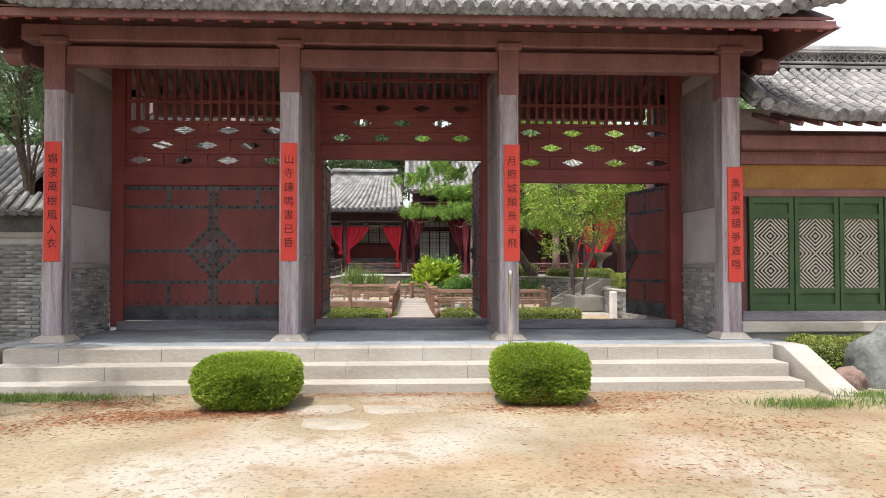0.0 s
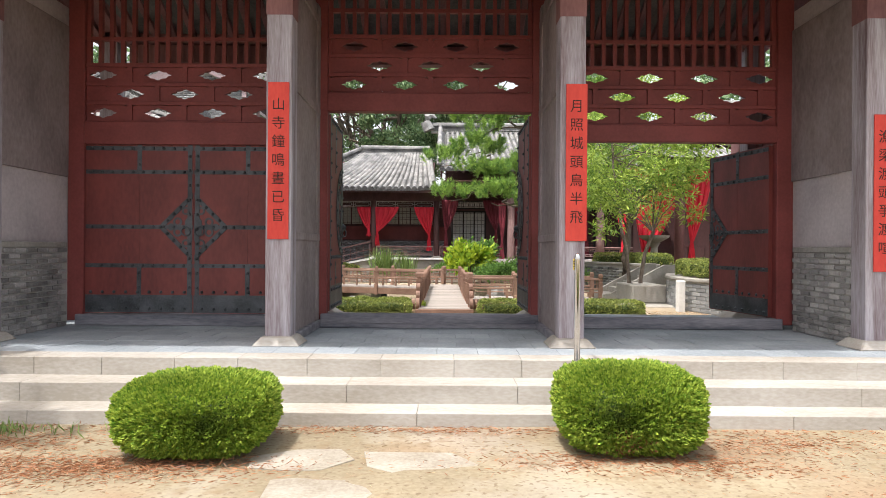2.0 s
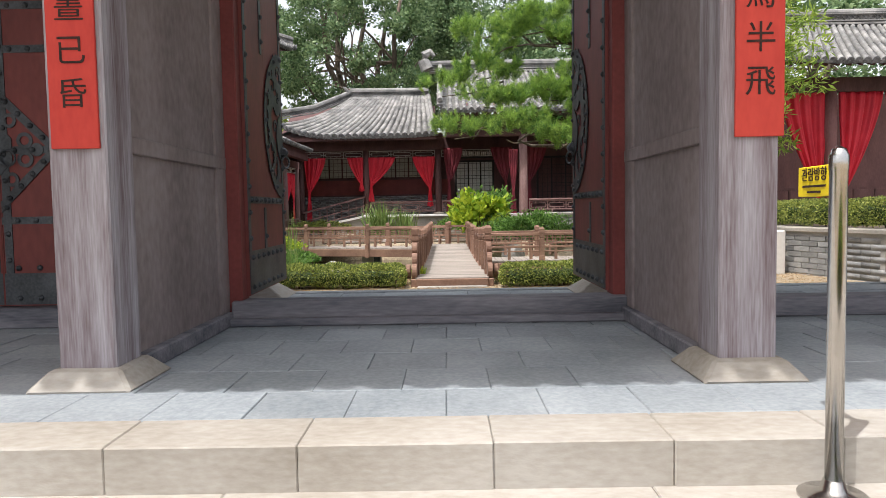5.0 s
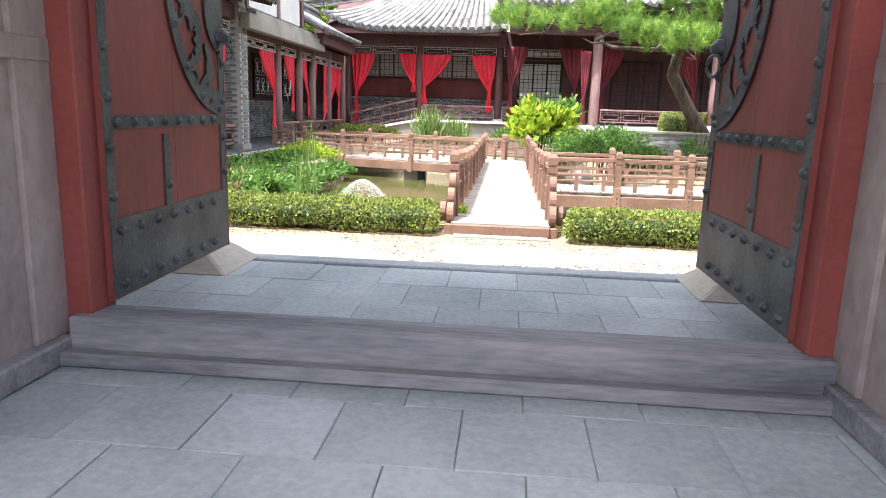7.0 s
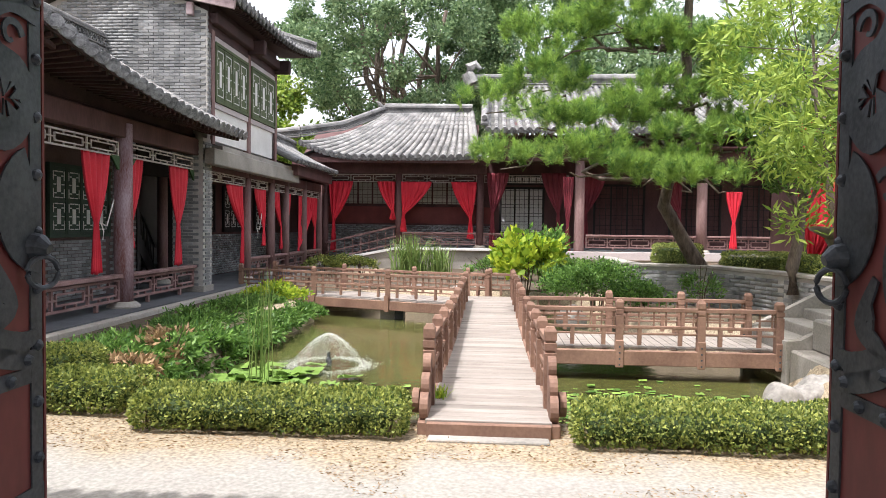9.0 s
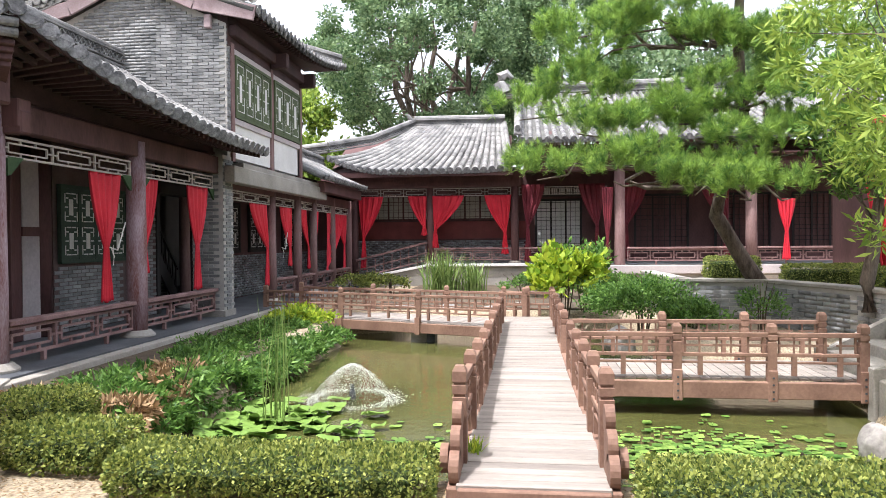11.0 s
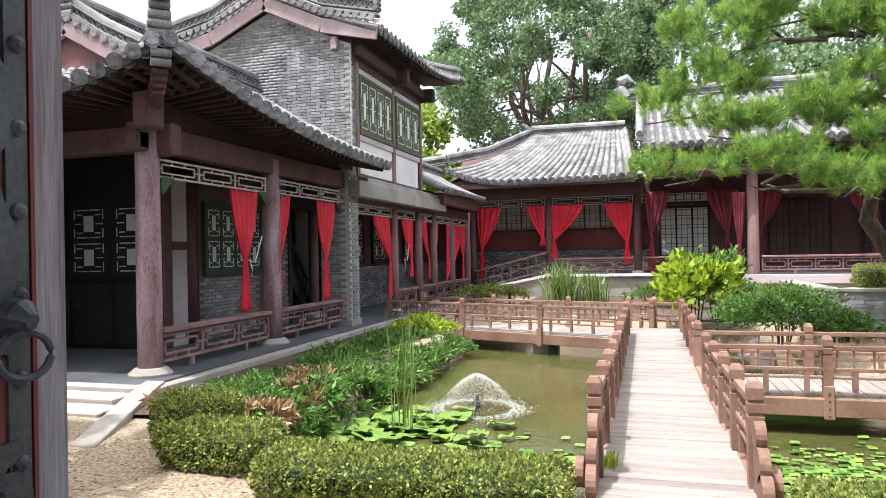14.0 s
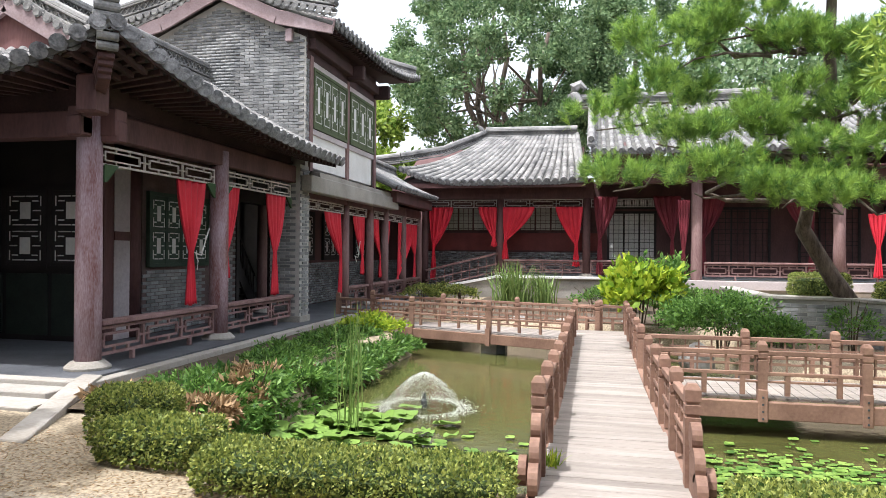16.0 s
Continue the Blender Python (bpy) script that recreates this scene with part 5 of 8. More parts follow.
def bollard():
    b = thing("bollard", (1.535, -0.97, 0.365), "polished steel bollard with a small yellow notice, standing on the step", "bollard")
    part("base_plate", lathe(bmesh.new(), ((0.115, 0.365), (0.115, 0.375), (0.1, 0.385), (0.045, 0.395), (0.033, 0.43)), (1.535, -0.97, 0), 24), M_STEEL, b, soft=True)
    part("tube", lathe(bmesh.new(), ((0.029, 0.39), (0.029, 1.49), (0.031, 1.495), (0.031, 1.54), (0.023, 1.562), (0.006, 1.572)), (1.535, -0.97, 0), 20), M_STEEL, b, soft=True)
    s = part("notice", one(-0.29, -0.036, -0.004, 0.004, 1.405, 1.515, SIGN), M_YELLOW, b, "yellow notice plate", bev=0.003)
    text_mesh("관람방향", 0.052, SIGN @ pose(-0.163, -0.006, 1.482, 90, 0, 0), M_INK, s, "lettering")
    for z, w in ((1.443, 0.17), (1.422, 0.1)):
        part("small_print", one(-0.163 - w / 2, -0.163 + w / 2, -0.007, -0.0045, z - 0.004, z + 0.004, SIGN), M_INK, s)


bollard()


# ---------- clipped shrubs and hedges ----------
def blob_points(n, rx, ry, rz, seed, power=3.0, inner=0.15):
    """Places and outward ways over a rounded box-like body."""
    r = rng(seed)
    d = unit(r.normal(size=(n, 3)))
    k = 1 / (np.abs(d[:, 0]) ** power + np.abs(d[:, 1]) ** power + np.abs(d[:, 2]) ** power) ** (1 / power)
    p = d * k[:, None]
    p *= (1 - inner * r.random(n) ** 2)[:, None]
    bump = np.array([noise.noise((q[0] * 3.1 + seed, q[1] * 3.1, q[2] * 3.1)) for q in p])
    fine = np.array([noise.noise((q[0] * 11 + seed, q[1] * 11, q[2] * 11)) for q in p])
    p *= (1 + 0.035 * bump + 0.085 * fine)[:, None]
    return p * np.array([rx, ry, rz]), d / np.array([rx, ry, rz])


def clipped_bush(x, y, z, rx, ry, h, seed, dead=False):
    b = thing("clipped_bush", (x, y, z), "round clipped box bush, bright green, on bare rusty soil", "bush", "clipped bushes")
    p, d = blob_points(80000, rx, ry, h / 2, seed, 3.9, 0.2)
    p[:, 2] += h / 2 + 0.02
    flare = 1 - 0.1 * np.clip((h * 0.35 - p[:, 2]) / (h * 0.35), 0, 1)
    p[:, 0] *= flare
    p[:, 1] *= flare
    leaves("foliage", p + np.array([x, y, z]), 0.1 * unit(d) + np.array([0, 0, 0.4]), 0.028, M_BUSH, b, seed, 0.6, 0, 1.0)
    # the core is coloured dark so gaps read as shade inside the bush
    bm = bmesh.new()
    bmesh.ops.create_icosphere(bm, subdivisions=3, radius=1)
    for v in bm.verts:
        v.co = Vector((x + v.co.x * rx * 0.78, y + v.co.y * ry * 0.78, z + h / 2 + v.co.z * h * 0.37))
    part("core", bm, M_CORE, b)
    if dead:
        g = rng(seed + 50)
        q, e = blob_points(9000, rx * 1.02, ry * 1.02, h / 2, seed, 4.2, 0.05)
        q[:, 2] += h / 2 + 0.02
        near = np.hypot(q[:, 0] + 0.08, (q[:, 2] - 0.13) * 1.6) + 0.05 * g.normal(size=len(q)) < 0.15
        keep = near & (q[:, 1] < 0)
        leaves("dead_patch", q[keep] * np.array([0.97, 0.97, 1]) + np.array([x, y, z]), 0.35 * unit(e[keep]) + np.array([0, 0, 0.45]), 0.03, M_RUST, b, seed + 9, 0.6, 0, 1.0)
    bm = bmesh.new()
    for k in range(7):
        a = k * 0.9
        tube(bm, [(x + 0.1 * math.cos(a), y + 0.1 * math.sin(a), z - 0.02), (x + 0.3 * math.cos(a), y + 0.3 * math.sin(a), z + h * 0.35)], [0.018, 0.01], 6)
    tagged(part("stem", bm, M_TWIG, b), kind="stuff")


clipped_bush(-1.57, -2.28, GZ, 0.535, 0.48, 0.53, 11)
clipped_bush(1.69, -2.15, GZ, 0.52, 0.47, 0.6, 12, True)


def hedge(x0, x1, y0, y1, z0, z1, seed, mat=None, label="low clipped hedge with yellow-green new tips", density=4300, size=0.035, group="low hedges"):
    """A clipped hedge: leaves over a box with rounded shoulders."""
    h = thing("hedge", ((x0 + x1) / 2, (y0 + y1) / 2, z0), label, "hedge", group)
    r = rng(seed)
    a, b, c = (x1 - x0) / 2, (y1 - y0) / 2, (z1 - z0)
    areas = np.array([2 * b * c, 2 * b * c, 2 * a * c, 2 * a * c, 4 * a * b])
    n = int(areas.sum() * density)
    face = r.choice(5, n, p=areas / areas.sum())
    u, v = r.uniform(-1, 1, n), r.uniform(-1, 1, n)
    p, d = np.zeros((n, 3)), np.zeros((n, 3))
    for k, (ax, s) in enumerate(((0, -1), (0, 1), (1, -1), (1, 1), (2, 1))):
        m = face == k
        o = [i for i in range(3) if i != ax]
        p[m, ax], p[m, o[0]], p[m, o[1]] = s, u[m], v[m]
        d[m, ax] = s
    q = p * np.array([a, b, c / 2])
    e = 0.12
    box = np.array([a - e, b - e, c / 2 - e]).clip(0.02)
    core = np.clip(q, -box, box)
    q = core + unit(q - core) * e
    w = np.array([noise.noise((t[0] * 4 + seed, t[1] * 4, t[2] * 4)) + 0.6 * noise.noise((t[0] * 11, t[1] * 11 + seed, t[2] * 11)) for t in q])
    q += unit(q - core * 0.8) * (0.05 * w - 0.05 * r.random(n) ** 2)[:, None]
    q += np.array([(x0 + x1) / 2, (y0 + y1) / 2, z0 + c / 2])
    leaves("foliage", q, d, size, mat or M_HEDGE, h, seed, 0.62, 0, 0.9)
    # dark-coloured core giving the hedge its inner shade
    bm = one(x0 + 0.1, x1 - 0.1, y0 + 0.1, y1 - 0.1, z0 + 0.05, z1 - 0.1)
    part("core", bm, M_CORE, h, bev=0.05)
    bm = bmesh.new()
    rr = random.Random(seed)
    for k in range(int((x1 - x0) * 7)):
        x, y = rr.uniform(x0 + 0.1, x1 - 0.1), rr.uniform(y0 + 0.08, y1 - 0.1)
        tube(bm, [(x, y, z0 - 0.03), (x + rr.uniform(-0.05, 0.05), y, z0 + 0.15)], [0.012, 0.008], 5)
    tagged(part("stem", bm, M_TWIG, h), kind="stuff")
    return h


hedge(5.75, 7.2, -0.75, 0.05, GZ, 0.58, 21, M_HEDGE, "loose green hedge under the house windows", 3000)


def boulder(x, y, z, sx, sy, sz, seed, label, mat=None):
    bm = bmesh.new()
    bmesh.ops.create_icosphere(bm, subdivisions=4, radius=1)
    for v in bm.verts:
        c = v.co.copy()
        k = 1 + 0.3 * noise.noise(c * 1.1 + Vector((seed, 0, 0))) + 0.12 * noise.noise(c * 3 + Vector((0, seed, 0))) + 0.04 * noise.noise(c * 8)
        v.co = Vector((x + c.x * sx * k, y + c.y * sy * k, z + max(-0.25, c.z) * sz * k))
    return tagged(part("boulder", bm, mat or M_ROCK, soft=True), label, "rock", "boulders")


boulder(6.35, -1.35, GZ + 0.05, 0.42, 0.3, 0.75, 3, "tall dark grey standing rock with pale streaks", M_DKROCK)
boulder(5.75, -1.55, GZ + 0.05, 0.22, 0.2, 0.22, 4, "rounded reddish-brown boulder on the sand", surf("brown_rock", (0.1, 0.06, 0.05), (0.24, 0.17, 0.14), 4, 0.9, 0.6, 25))


def litter():
    """Straw, needles and grass tufts on the ground."""
    r = rng(77)
    n = 9000
    x, y = r.uniform(-7, 8, n), r.uniform(-9.5, -1.75, n)
    keep = np.array([noise.noise((a * 0.6, b * 0.6, 5)) > -0.05 for a, b in zip(x, y)])
    x, y = x[keep], y[keep]
    p = np.stack([x, y, np.full(len(x), GZ + 0.006)], 1)
    o = np.stack([r.normal(size=len(x)), r.normal(size=len(x)), 0.08 * r.random(len(x))], 1)
    ob = leaves("straw_litter", p, o, 0.05, M_DRY, None, 78, 0.1, 0, 0.0)
    tagged(ob, "dry straw and fallen needles strewn over the sand", "litter", kind="stuff")
    pts = []
    for cx, cy, sx, sy, k in ((-1.9, -2.75, 0.9, 0.25, 2200), (-2.9, -2.9, 0.7, 0.35, 1800), (-4.1, -3.4, 0.9, 0.4, 1300), (1.75, -2.6, 0.9, 0.25, 2200), (2.9, -2.1, 0.8, 0.25, 900), (3.6, -3.6, 0.9, 0.6, 900), (0, -1.75, 3.6, 0.12, 2000), (-3.2, -2.2, 0.8, 0.25, 900), (2.6, -4.8, 1.5, 0.9, 900)):
        pts.append(np.stack([cx + sx * r.normal(size=k) * 0.6, cy + sy * r.normal(size=k) * 0.6, GZ + 0.005 + 0.012 * r.random(k)], 1))
    p = np.concatenate(pts)
    p = p[p[:, 1] < -1.63]
    o = np.stack([r.normal(size=len(p)), r.normal(size=len(p)), 0.15 * r.random(len(p))], 1)
    ob = leaves("needle_litter", p, o, 0.06, M_RUST, None, 81, 0.1, 0, 0.0)
    tagged(ob, "rust-brown fallen needles drifted round the bushes and steps", "litter", kind="stuff")
    n = 30000
    x, y = r.uniform(-6.5, 5.8, n), r.uniform(4.2, 7.6, n)
    keep = np.array([b > 5.9 - 0.5 * noise.noise((a * 1.3, 2, 0)) or noise.noise((a * 0.9, b * 0.9, 9)) > 0.25 for a, b in zip(x, y)])
    x, y = x[keep], y[keep]
    p = np.stack([x, y, np.full(len(x), CZ + 0.012)], 1)
    o = np.stack([r.normal(size=len(x)), r.normal(size=len(x)), 0.1 * r.random(len(x))], 1)
    ob = leaves("leaf_litter", p, o, 0.035, M_DRY, None, 79, 0.2, 0, 0.0)
    tagged(ob, "brown fallen leaves along the foot of the hedges", "litter", kind="stuff")
    pts = []
    for cx, cy, sx, sy, k in ((4.6, -2.6, 0.5, 0.18, 700), (6.0, -2.6, 0.8, 0.3, 900), (5.6, -2.1, 0.35, 0.12, 300), (-4.4, -1.9, 1.0, 0.13, 1800), (-6.2, -0.9, 0.8, 0.6, 900)):
        pts.append(np.stack([cx + sx * r.normal(size=k) * 0.6, cy + sy * r.normal(size=k) * 0.6, np.full(k, GZ)], 1))
    p = np.concatenate(pts)
    o = np.concatenate([0.35 * r.normal(size=(len(p), 2)), np.ones((len(p), 1))], 1)
    ob = leaves("grass", p, o, 0.09, M_REED, None, 80, 0.12, 0, 0.15)
    tagged(ob, "sparse tufts of short green grass", "grass", kind="stuff")


litter()


# ---------- bridges over the pond ----------
DZ = 0.31  # deck


def bridge_post_mesh(h):
    bm = bmesh.new()
    w = 0.055
    prof = [(w, 0), (w, h - 0.24), (w * 0.8, h - 0.235), (w * 0.8, h - 0.215), (w, h - 0.21), (w, h - 0.15), (w * 0.8, h - 0.145), (w * 0.8, h - 0.125), (w, h - 0.12), (w, h - 0.04), (w * 0.6, h)]
    rings = [[bm.verts.new((a * r, b * r, z)) for a, b in ((-1, -1), (1, -1), (1, 1), (-1, 1))] for r, z in prof]
    for p, q in zip(rings, rings[1:]):
        for i in range(4):
            bm.faces.new((p[i], p[(i + 1) % 4], q[(i + 1) % 4], q[i]))
    bm.faces.new(rings[0][::-1])
    bm.faces.new(rings[-1])
    me = bpy.data.meshes.new("bridge_post")
    bm.to_mesh(me)
    bm.free()
    me.materials.append(M_BRIDGE)
    return me


POST = bridge_post_mesh(0.95)
BALUSTER = bpy.data.meshes.new("baluster")
_b = one(-0.03, 0.03, -0.022, 0.022, 0.0, 0.25)
_b.to_mesh(BALUSTER)
_b.free()
BALUSTER.materials.append(M_BRIDGE)


def railing(pts, parent, z=DZ, zs=None):
    """Posts at the points and between them a top rail, a middle rail, a low rail with small blocks and a fret between."""
    zs = zs or [z] * len(pts)
    for (x, y), zz in zip(pts, zs):
        piece("bridge_post", POST, pose(x, y, zz - 0.27), parent)
    for (p, q), (za, zb) in zip(zip(pts, pts[1:]), zip(zs, zs[1:])):
        a, b = Vector((*p, 0)), Vector((*q, 0))
        for h, w, t in ((0.53, 0.065, 0.06), (0.27, 0.05, 0.045), (0.17, 0.04, 0.03)):
            part("rail", bar(bmesh.new(), a + Vector((0, 0, za + h)), b + Vector((0, 0, zb + h)), w, t), M_BRIDGE, parent, bev=0.006)
        n = max(1, int((b - a).length / 0.42))
        for i in range(n):
            c = a.lerp(b, (i + 0.5) / n)
            c.z = za + (zb - za) * (i + 0.5) / n
            m, _ = run(c, c + (b - a))
            piece("baluster", BALUSTER, m @ Matrix.Translation((0, 0, 0)), parent)
        bm = bmesh.new()
        n = max(1, int((b - a).length / 0.3))
        for i in range(n):
            c = a.lerp(b, (i + 0.5) / n)
            c.z = za + (zb - za) * (i + 0.5) / n
            m, _ = run(c, c + (b - a))
            for s in (-0.09, 0.09):
                bx(bm, s - 0.011, s + 0.011, -0.012, 0.012, 0.29, 0.51, m)
            bx(bm, -0.14, 0.14, -0.011, 0.011, 0.385, 0.408, m)
        tagged(part("fret_panel", bm, M_BRIDGE, parent), kind="stuff")


def deck(parent, m, length, width, z0, z1, pw=0.135):
    bm = one(0, pw - 0.008, 0, width, -0.035, 0)
    bmesh.ops.bevel(bm, geom=bm.edges[:], offset=0.004, segments=1, affect="EDGES")
    me = bpy.data.meshes.new("deck_board")
    bm.to_mesh(me)
    bm.free()
    me.materials.append(M_DECK)
    n = int(length / pw)
    for i in range(n):
        piece("deck_board", me, m @ Matrix.Translation((i * length / n, random.uniform(-0.006, 0.006), z0 + (z1 - z0) * i / n + random.uniform(-0.003, 0.003))), parent)


def scroll_foot(x, y, z, parent):
    """The scalloped end of a rail before its first post."""
    bm = bmesh.new()
    for cy, cz, r in ((0.0, 0.28, 0.1), (-0.13, 0.12, 0.115), (-0.24, -0.03, 0.12)):
        tube(bm, [(x - 0.035, y - 0.09 + cy, z + cz), (x + 0.035, y - 0.09 + cy, z + cz)], [r, r], 18)
    bx(bm, x - 0.03, x + 0.03, y - 0.3, y, z - 0.14, z + 0.16)
    part("scroll_foot", bm, M_BRIDGE, parent)


XL, XR = -0.27, 0.83


def main_bridge():
    b = thing("footbridge", (0.28, 11.5, WZ), "brown timber footbridge with pale bleached deck and low fretted rails", "bridge", "timber bridges")
    deck(b, Matrix.Translation((XL + 0.02, 6.55, 0)) @ Matrix.Rotation(radians(90), 4, "Z") @ Matrix.Translation((0, -(XR - XL) + 0.04, 0)), 4.5, XR - XL - 0.04, 0.39, DZ)
    deck(b, Matrix.Translation((XL + 0.02, 11.05, 0)) @ Matrix.Rotation(radians(90), 4, "Z") @ Matrix.Translation((0, -(XR - XL) + 0.04, 0)), 6.6, XR - XL - 0.04, DZ, DZ)
    part("front_board", one(XL + 0.03, XR - 0.03, 6.5, 6.56, CZ - 0.03, 0.375), M_BRIDGE, b, bev=0.008)
    part("kick_stone", one(XL + 0.05, XR - 0.05, 6.36, 6.5, CZ - 0.05, CZ + 0.02), M_CONC, b, bev=0.01)
    for x in (XL, XR):
        part("side_beam", bar(bmesh.new(), (x, 6.55, 0.24), (x, 17.7, 0.16), 0.1, 0.26), M_BRIDGE, b, bev=0.01)
        scroll_foot(x, 7.02, 0.5, b)
        part("outer_curl", tube(bmesh.new(), [(x + (0.1 if x > 0 else -0.1) - 0.03, 6.95, 0.45), (x + (0.1 if x > 0 else -0.1) + 0.03, 6.95, 0.45)], [0.11, 0.11], 14), M_BRIDGE, b)
    ys = [7.1, 8.1, 9.1, 10.15, 11.2]
    zs = [0.44, 0.4, 0.36, 0.33, 0.3]
    railing([(XL, y) for y in ys] + [(XL, 12.4), (XL, 13.6), (XL, 14.9), (XL, 16.4)], b, zs=zs + [DZ] * 4)
    railing([(XR, y) for y in ys], b, zs=zs)
    railing([(XR, y) for y in (12.6, 13.7, 14.8, 15.9, 17.0, 17.7)], b)
    railing([(XL, 17.9), (0.28, 17.8), (XR, 17.7)], b)
    for y in (8.5, 11.8, 15.2):
        for x in (XL, XR):
            part("pile", one(x - 0.1, x + 0.1, y - 0.1, y + 0.1, -0.7, 0.1), M_CONC, b)


main_bridge()


def side_bridges():
    b = thing("side_footbridge", (2.6, 11.9, WZ), "brown timber side bridge with pale deck leading to stone steps", "bridge", "timber bridges")
    deck(b, Matrix.Translation((XR + 0.05, 11.25, 0)), 3.7, 1.35, DZ - 0.07, DZ - 0.07)
    for y in (11.2, 12.65):
        part("side_beam", one(XR + 0.05, 4.58, y - 0.05, y + 0.05, -0.02, 0.2), M_BRIDGE, b, bev=0.01)
        railing([(XR + 0.0, y), (2.21, y), (3.4, y), (4.52, y)] if y < 12 else [(XR, y), (2.3, y), (3.5, y), (4.6, y)], b, DZ - 0.03)
        for x in (2.21, 3.4, 4.52):
            part("post_board", one(x - 0.06, x + 0.06, y - 0.075, y - 0.052, -0.05, 0.36), M_BRIDGE, b, bev=0.01)
            for k in range(4):
                part("bolt", one(x - 0.012, x + 0.012, y - 0.083, y - 0.07, -0.02 + k * 0.09, 0.005 + k * 0.09), M_IRON, b)
    b = thing("side_footbridge", (-3, 17.5, WZ), "brown timber side bridge with fretted rails crossing to the corridor", "bridge", "timber bridges")
    p0, p1 = Vector((XL, 16.4, 0)), Vector((-6.35, 18.6, 0))
    m, ln = run(p0, p1)
    deck(b, m @ Matrix.Translation((0, -1.4, 0)), ln, 1.4, DZ - 0.07, DZ - 0.07)
    d = (p1 - p0).normalized()
    off = Vector((-d.y, d.x, 0)) * -1.42
    for o in (Vector(), off):
        q = [p0 + o + d * t for t in (0.0, 2.0, 4.1, 6.4)]
        railing([(v.x, v.y) for v in q], b, DZ - 0.02)
        part("side_beam", bar(bmesh.new(), q[0] + Vector((0, 0, 0.1)), q[-1] + Vector((0, 0, 0.1)), 0.1, 0.22), M_BRIDGE, b, bev=0.01)
        for v in q[1:3]:
            mm, _ = run(v, v + d)
            part("post_board", one(-0.06, 0.06, 0.055, 0.085, -0.04, 0.34, mm), M_BRIDGE, b)
    c = p0 + d * 2.0 + off * 0.3
    part("pier", one(c.x - 0.36, c.x, c.y - 0.2, c.y + 0.2, -0.9, 0.0), M_CONC, b, bev=0.01)
    part("pier_head", one(c.x + 0.005, c.x + 0.2, c.y - 0.2, c.y + 0.2, -0.9, 0.0), M_IRON, b)


side_bridges()

hedge(-2.75, -0.42, 6.34, 6.95, CZ, 0.58, 31)
hedge(-3.95, -2.95, 6.75, 7.35, CZ, 0.62, 32, label="short clipped hedge over a core painted dark for shade")
hedge(-4.7, -3.95, 7.6, 8.3, CZ, 0.66, 33, label="small rounded hedge by the corridor steps")
hedge(0.98, 4.3, 6.24, 6.85, CZ, 0.58, 34)


# ---------- fountain, lilies, reeds, fish ----------
def fountain():
    f = thing("fountain", (-2.3, 11.7, WZ), "low fountain throwing a white mound of spray over the pond", "fountain")
    r = rng(91)
    n = 5600
    jet = r.integers(0, 34, n)
    a = jet * 2 * math.pi / 34 + 0.09 * r.normal(size=n)
    q = r.random(n) ** 0.8
    reach = 0.5 + 0.1 * r.random(n) + 0.04 * np.sin(jet * 5.0)
    rad = reach * q
    h = 0.5 * (1 - q ** 1.7) + 0.03 * r.random(n)
    p = np.stack([-2.3 + rad * np.cos(a), 11.7 + rad * np.sin(a), WZ + np.maximum(h, 0.004)], 1)
    out = np.stack([np.cos(a), np.sin(a), -0.9 * q ** 0.3], 1)
    leaves("spray", p, out, 0.023, M_SPRAY, f, 92, 0.16, 0.0, 0.25)
    n = 2000
    a, q = r.uniform(0, 2 * math.pi, n), 0.5 + 0.16 * np.abs(r.normal(size=n))
    p = np.stack([-2.3 + q * np.cos(a), 11.7 + q * np.sin(a), WZ + 0.006 + 0.03 * r.random(n) ** 3], 1)
    leaves("splash", p, np.stack([np.cos(a), np.sin(a), 0.25 * r.random(n)], 1), 0.02, M_SPRAY, f, 93, 0.55, 0.0, 0.5)
    part("nozzle", lathe(bmesh.new(), ((0.05, WZ - 0.3), (0.05, WZ + 0.1), (0.03, WZ + 0.14), (0.03, WZ + 0.22)), (-2.3, 11.7, 0), 12), M_IRON, f, "black nozzle pipe")


fountain()


def lily_patch(cx, cy, sx, sy, n, big, seed, label, lift=0.02):
    ob = thing("water_lilies", (cx, cy, WZ), label, "water lily", "lily patches")
    r = random.Random(seed)
    vs, fs = [], []
    k = 12
    for i in range(n):
        x, y = cx + sx * r.gauss(0, 0.45), cy + sy * r.gauss(0, 0.45)
        if pond_depth(x, y) < 0.25 or (XL - 0.1 < x < XR + 0.1):
            continue
        rad = big * r.uniform(0.5, 1.1)
        a0, tilt, td = r.uniform(0, 6.28), r.uniform(0, 0.28) * lift / 0.05, r.uniform(0, 6.28)
        z = WZ + 0.008 + r.random() * lift
        base = len(vs)
        vs.append((x, y, z - 0.006 * (lift > 0.03)))
        for j in range(k):
            a = a0 + 5.9 * j / (k - 1)
            vs.append((x + rad * math.cos(a), y + rad * math.sin(a), z + 0.006 + max(-0.006, rad * tilt * math.cos(a - td)) + 0.01 * lift / 0.05 * math.sin(3 * a)))
        if lift > 0.05:
            pad = mesh_np("lily_pad", np.array(vs), np.array([(0, j, j + 1) for j in range(1, k)]), M_LILY, ob)
            smooth(pad.data)
            vs.clear()
            continue
        fs += [(base, base + j, base + j + 1) for j in range(1, k)]
    if not vs:
        return
    me = mesh_np("lily_pad", np.array(vs), np.array(fs), M_LILY, ob, "stuff")
    smooth(me.data)


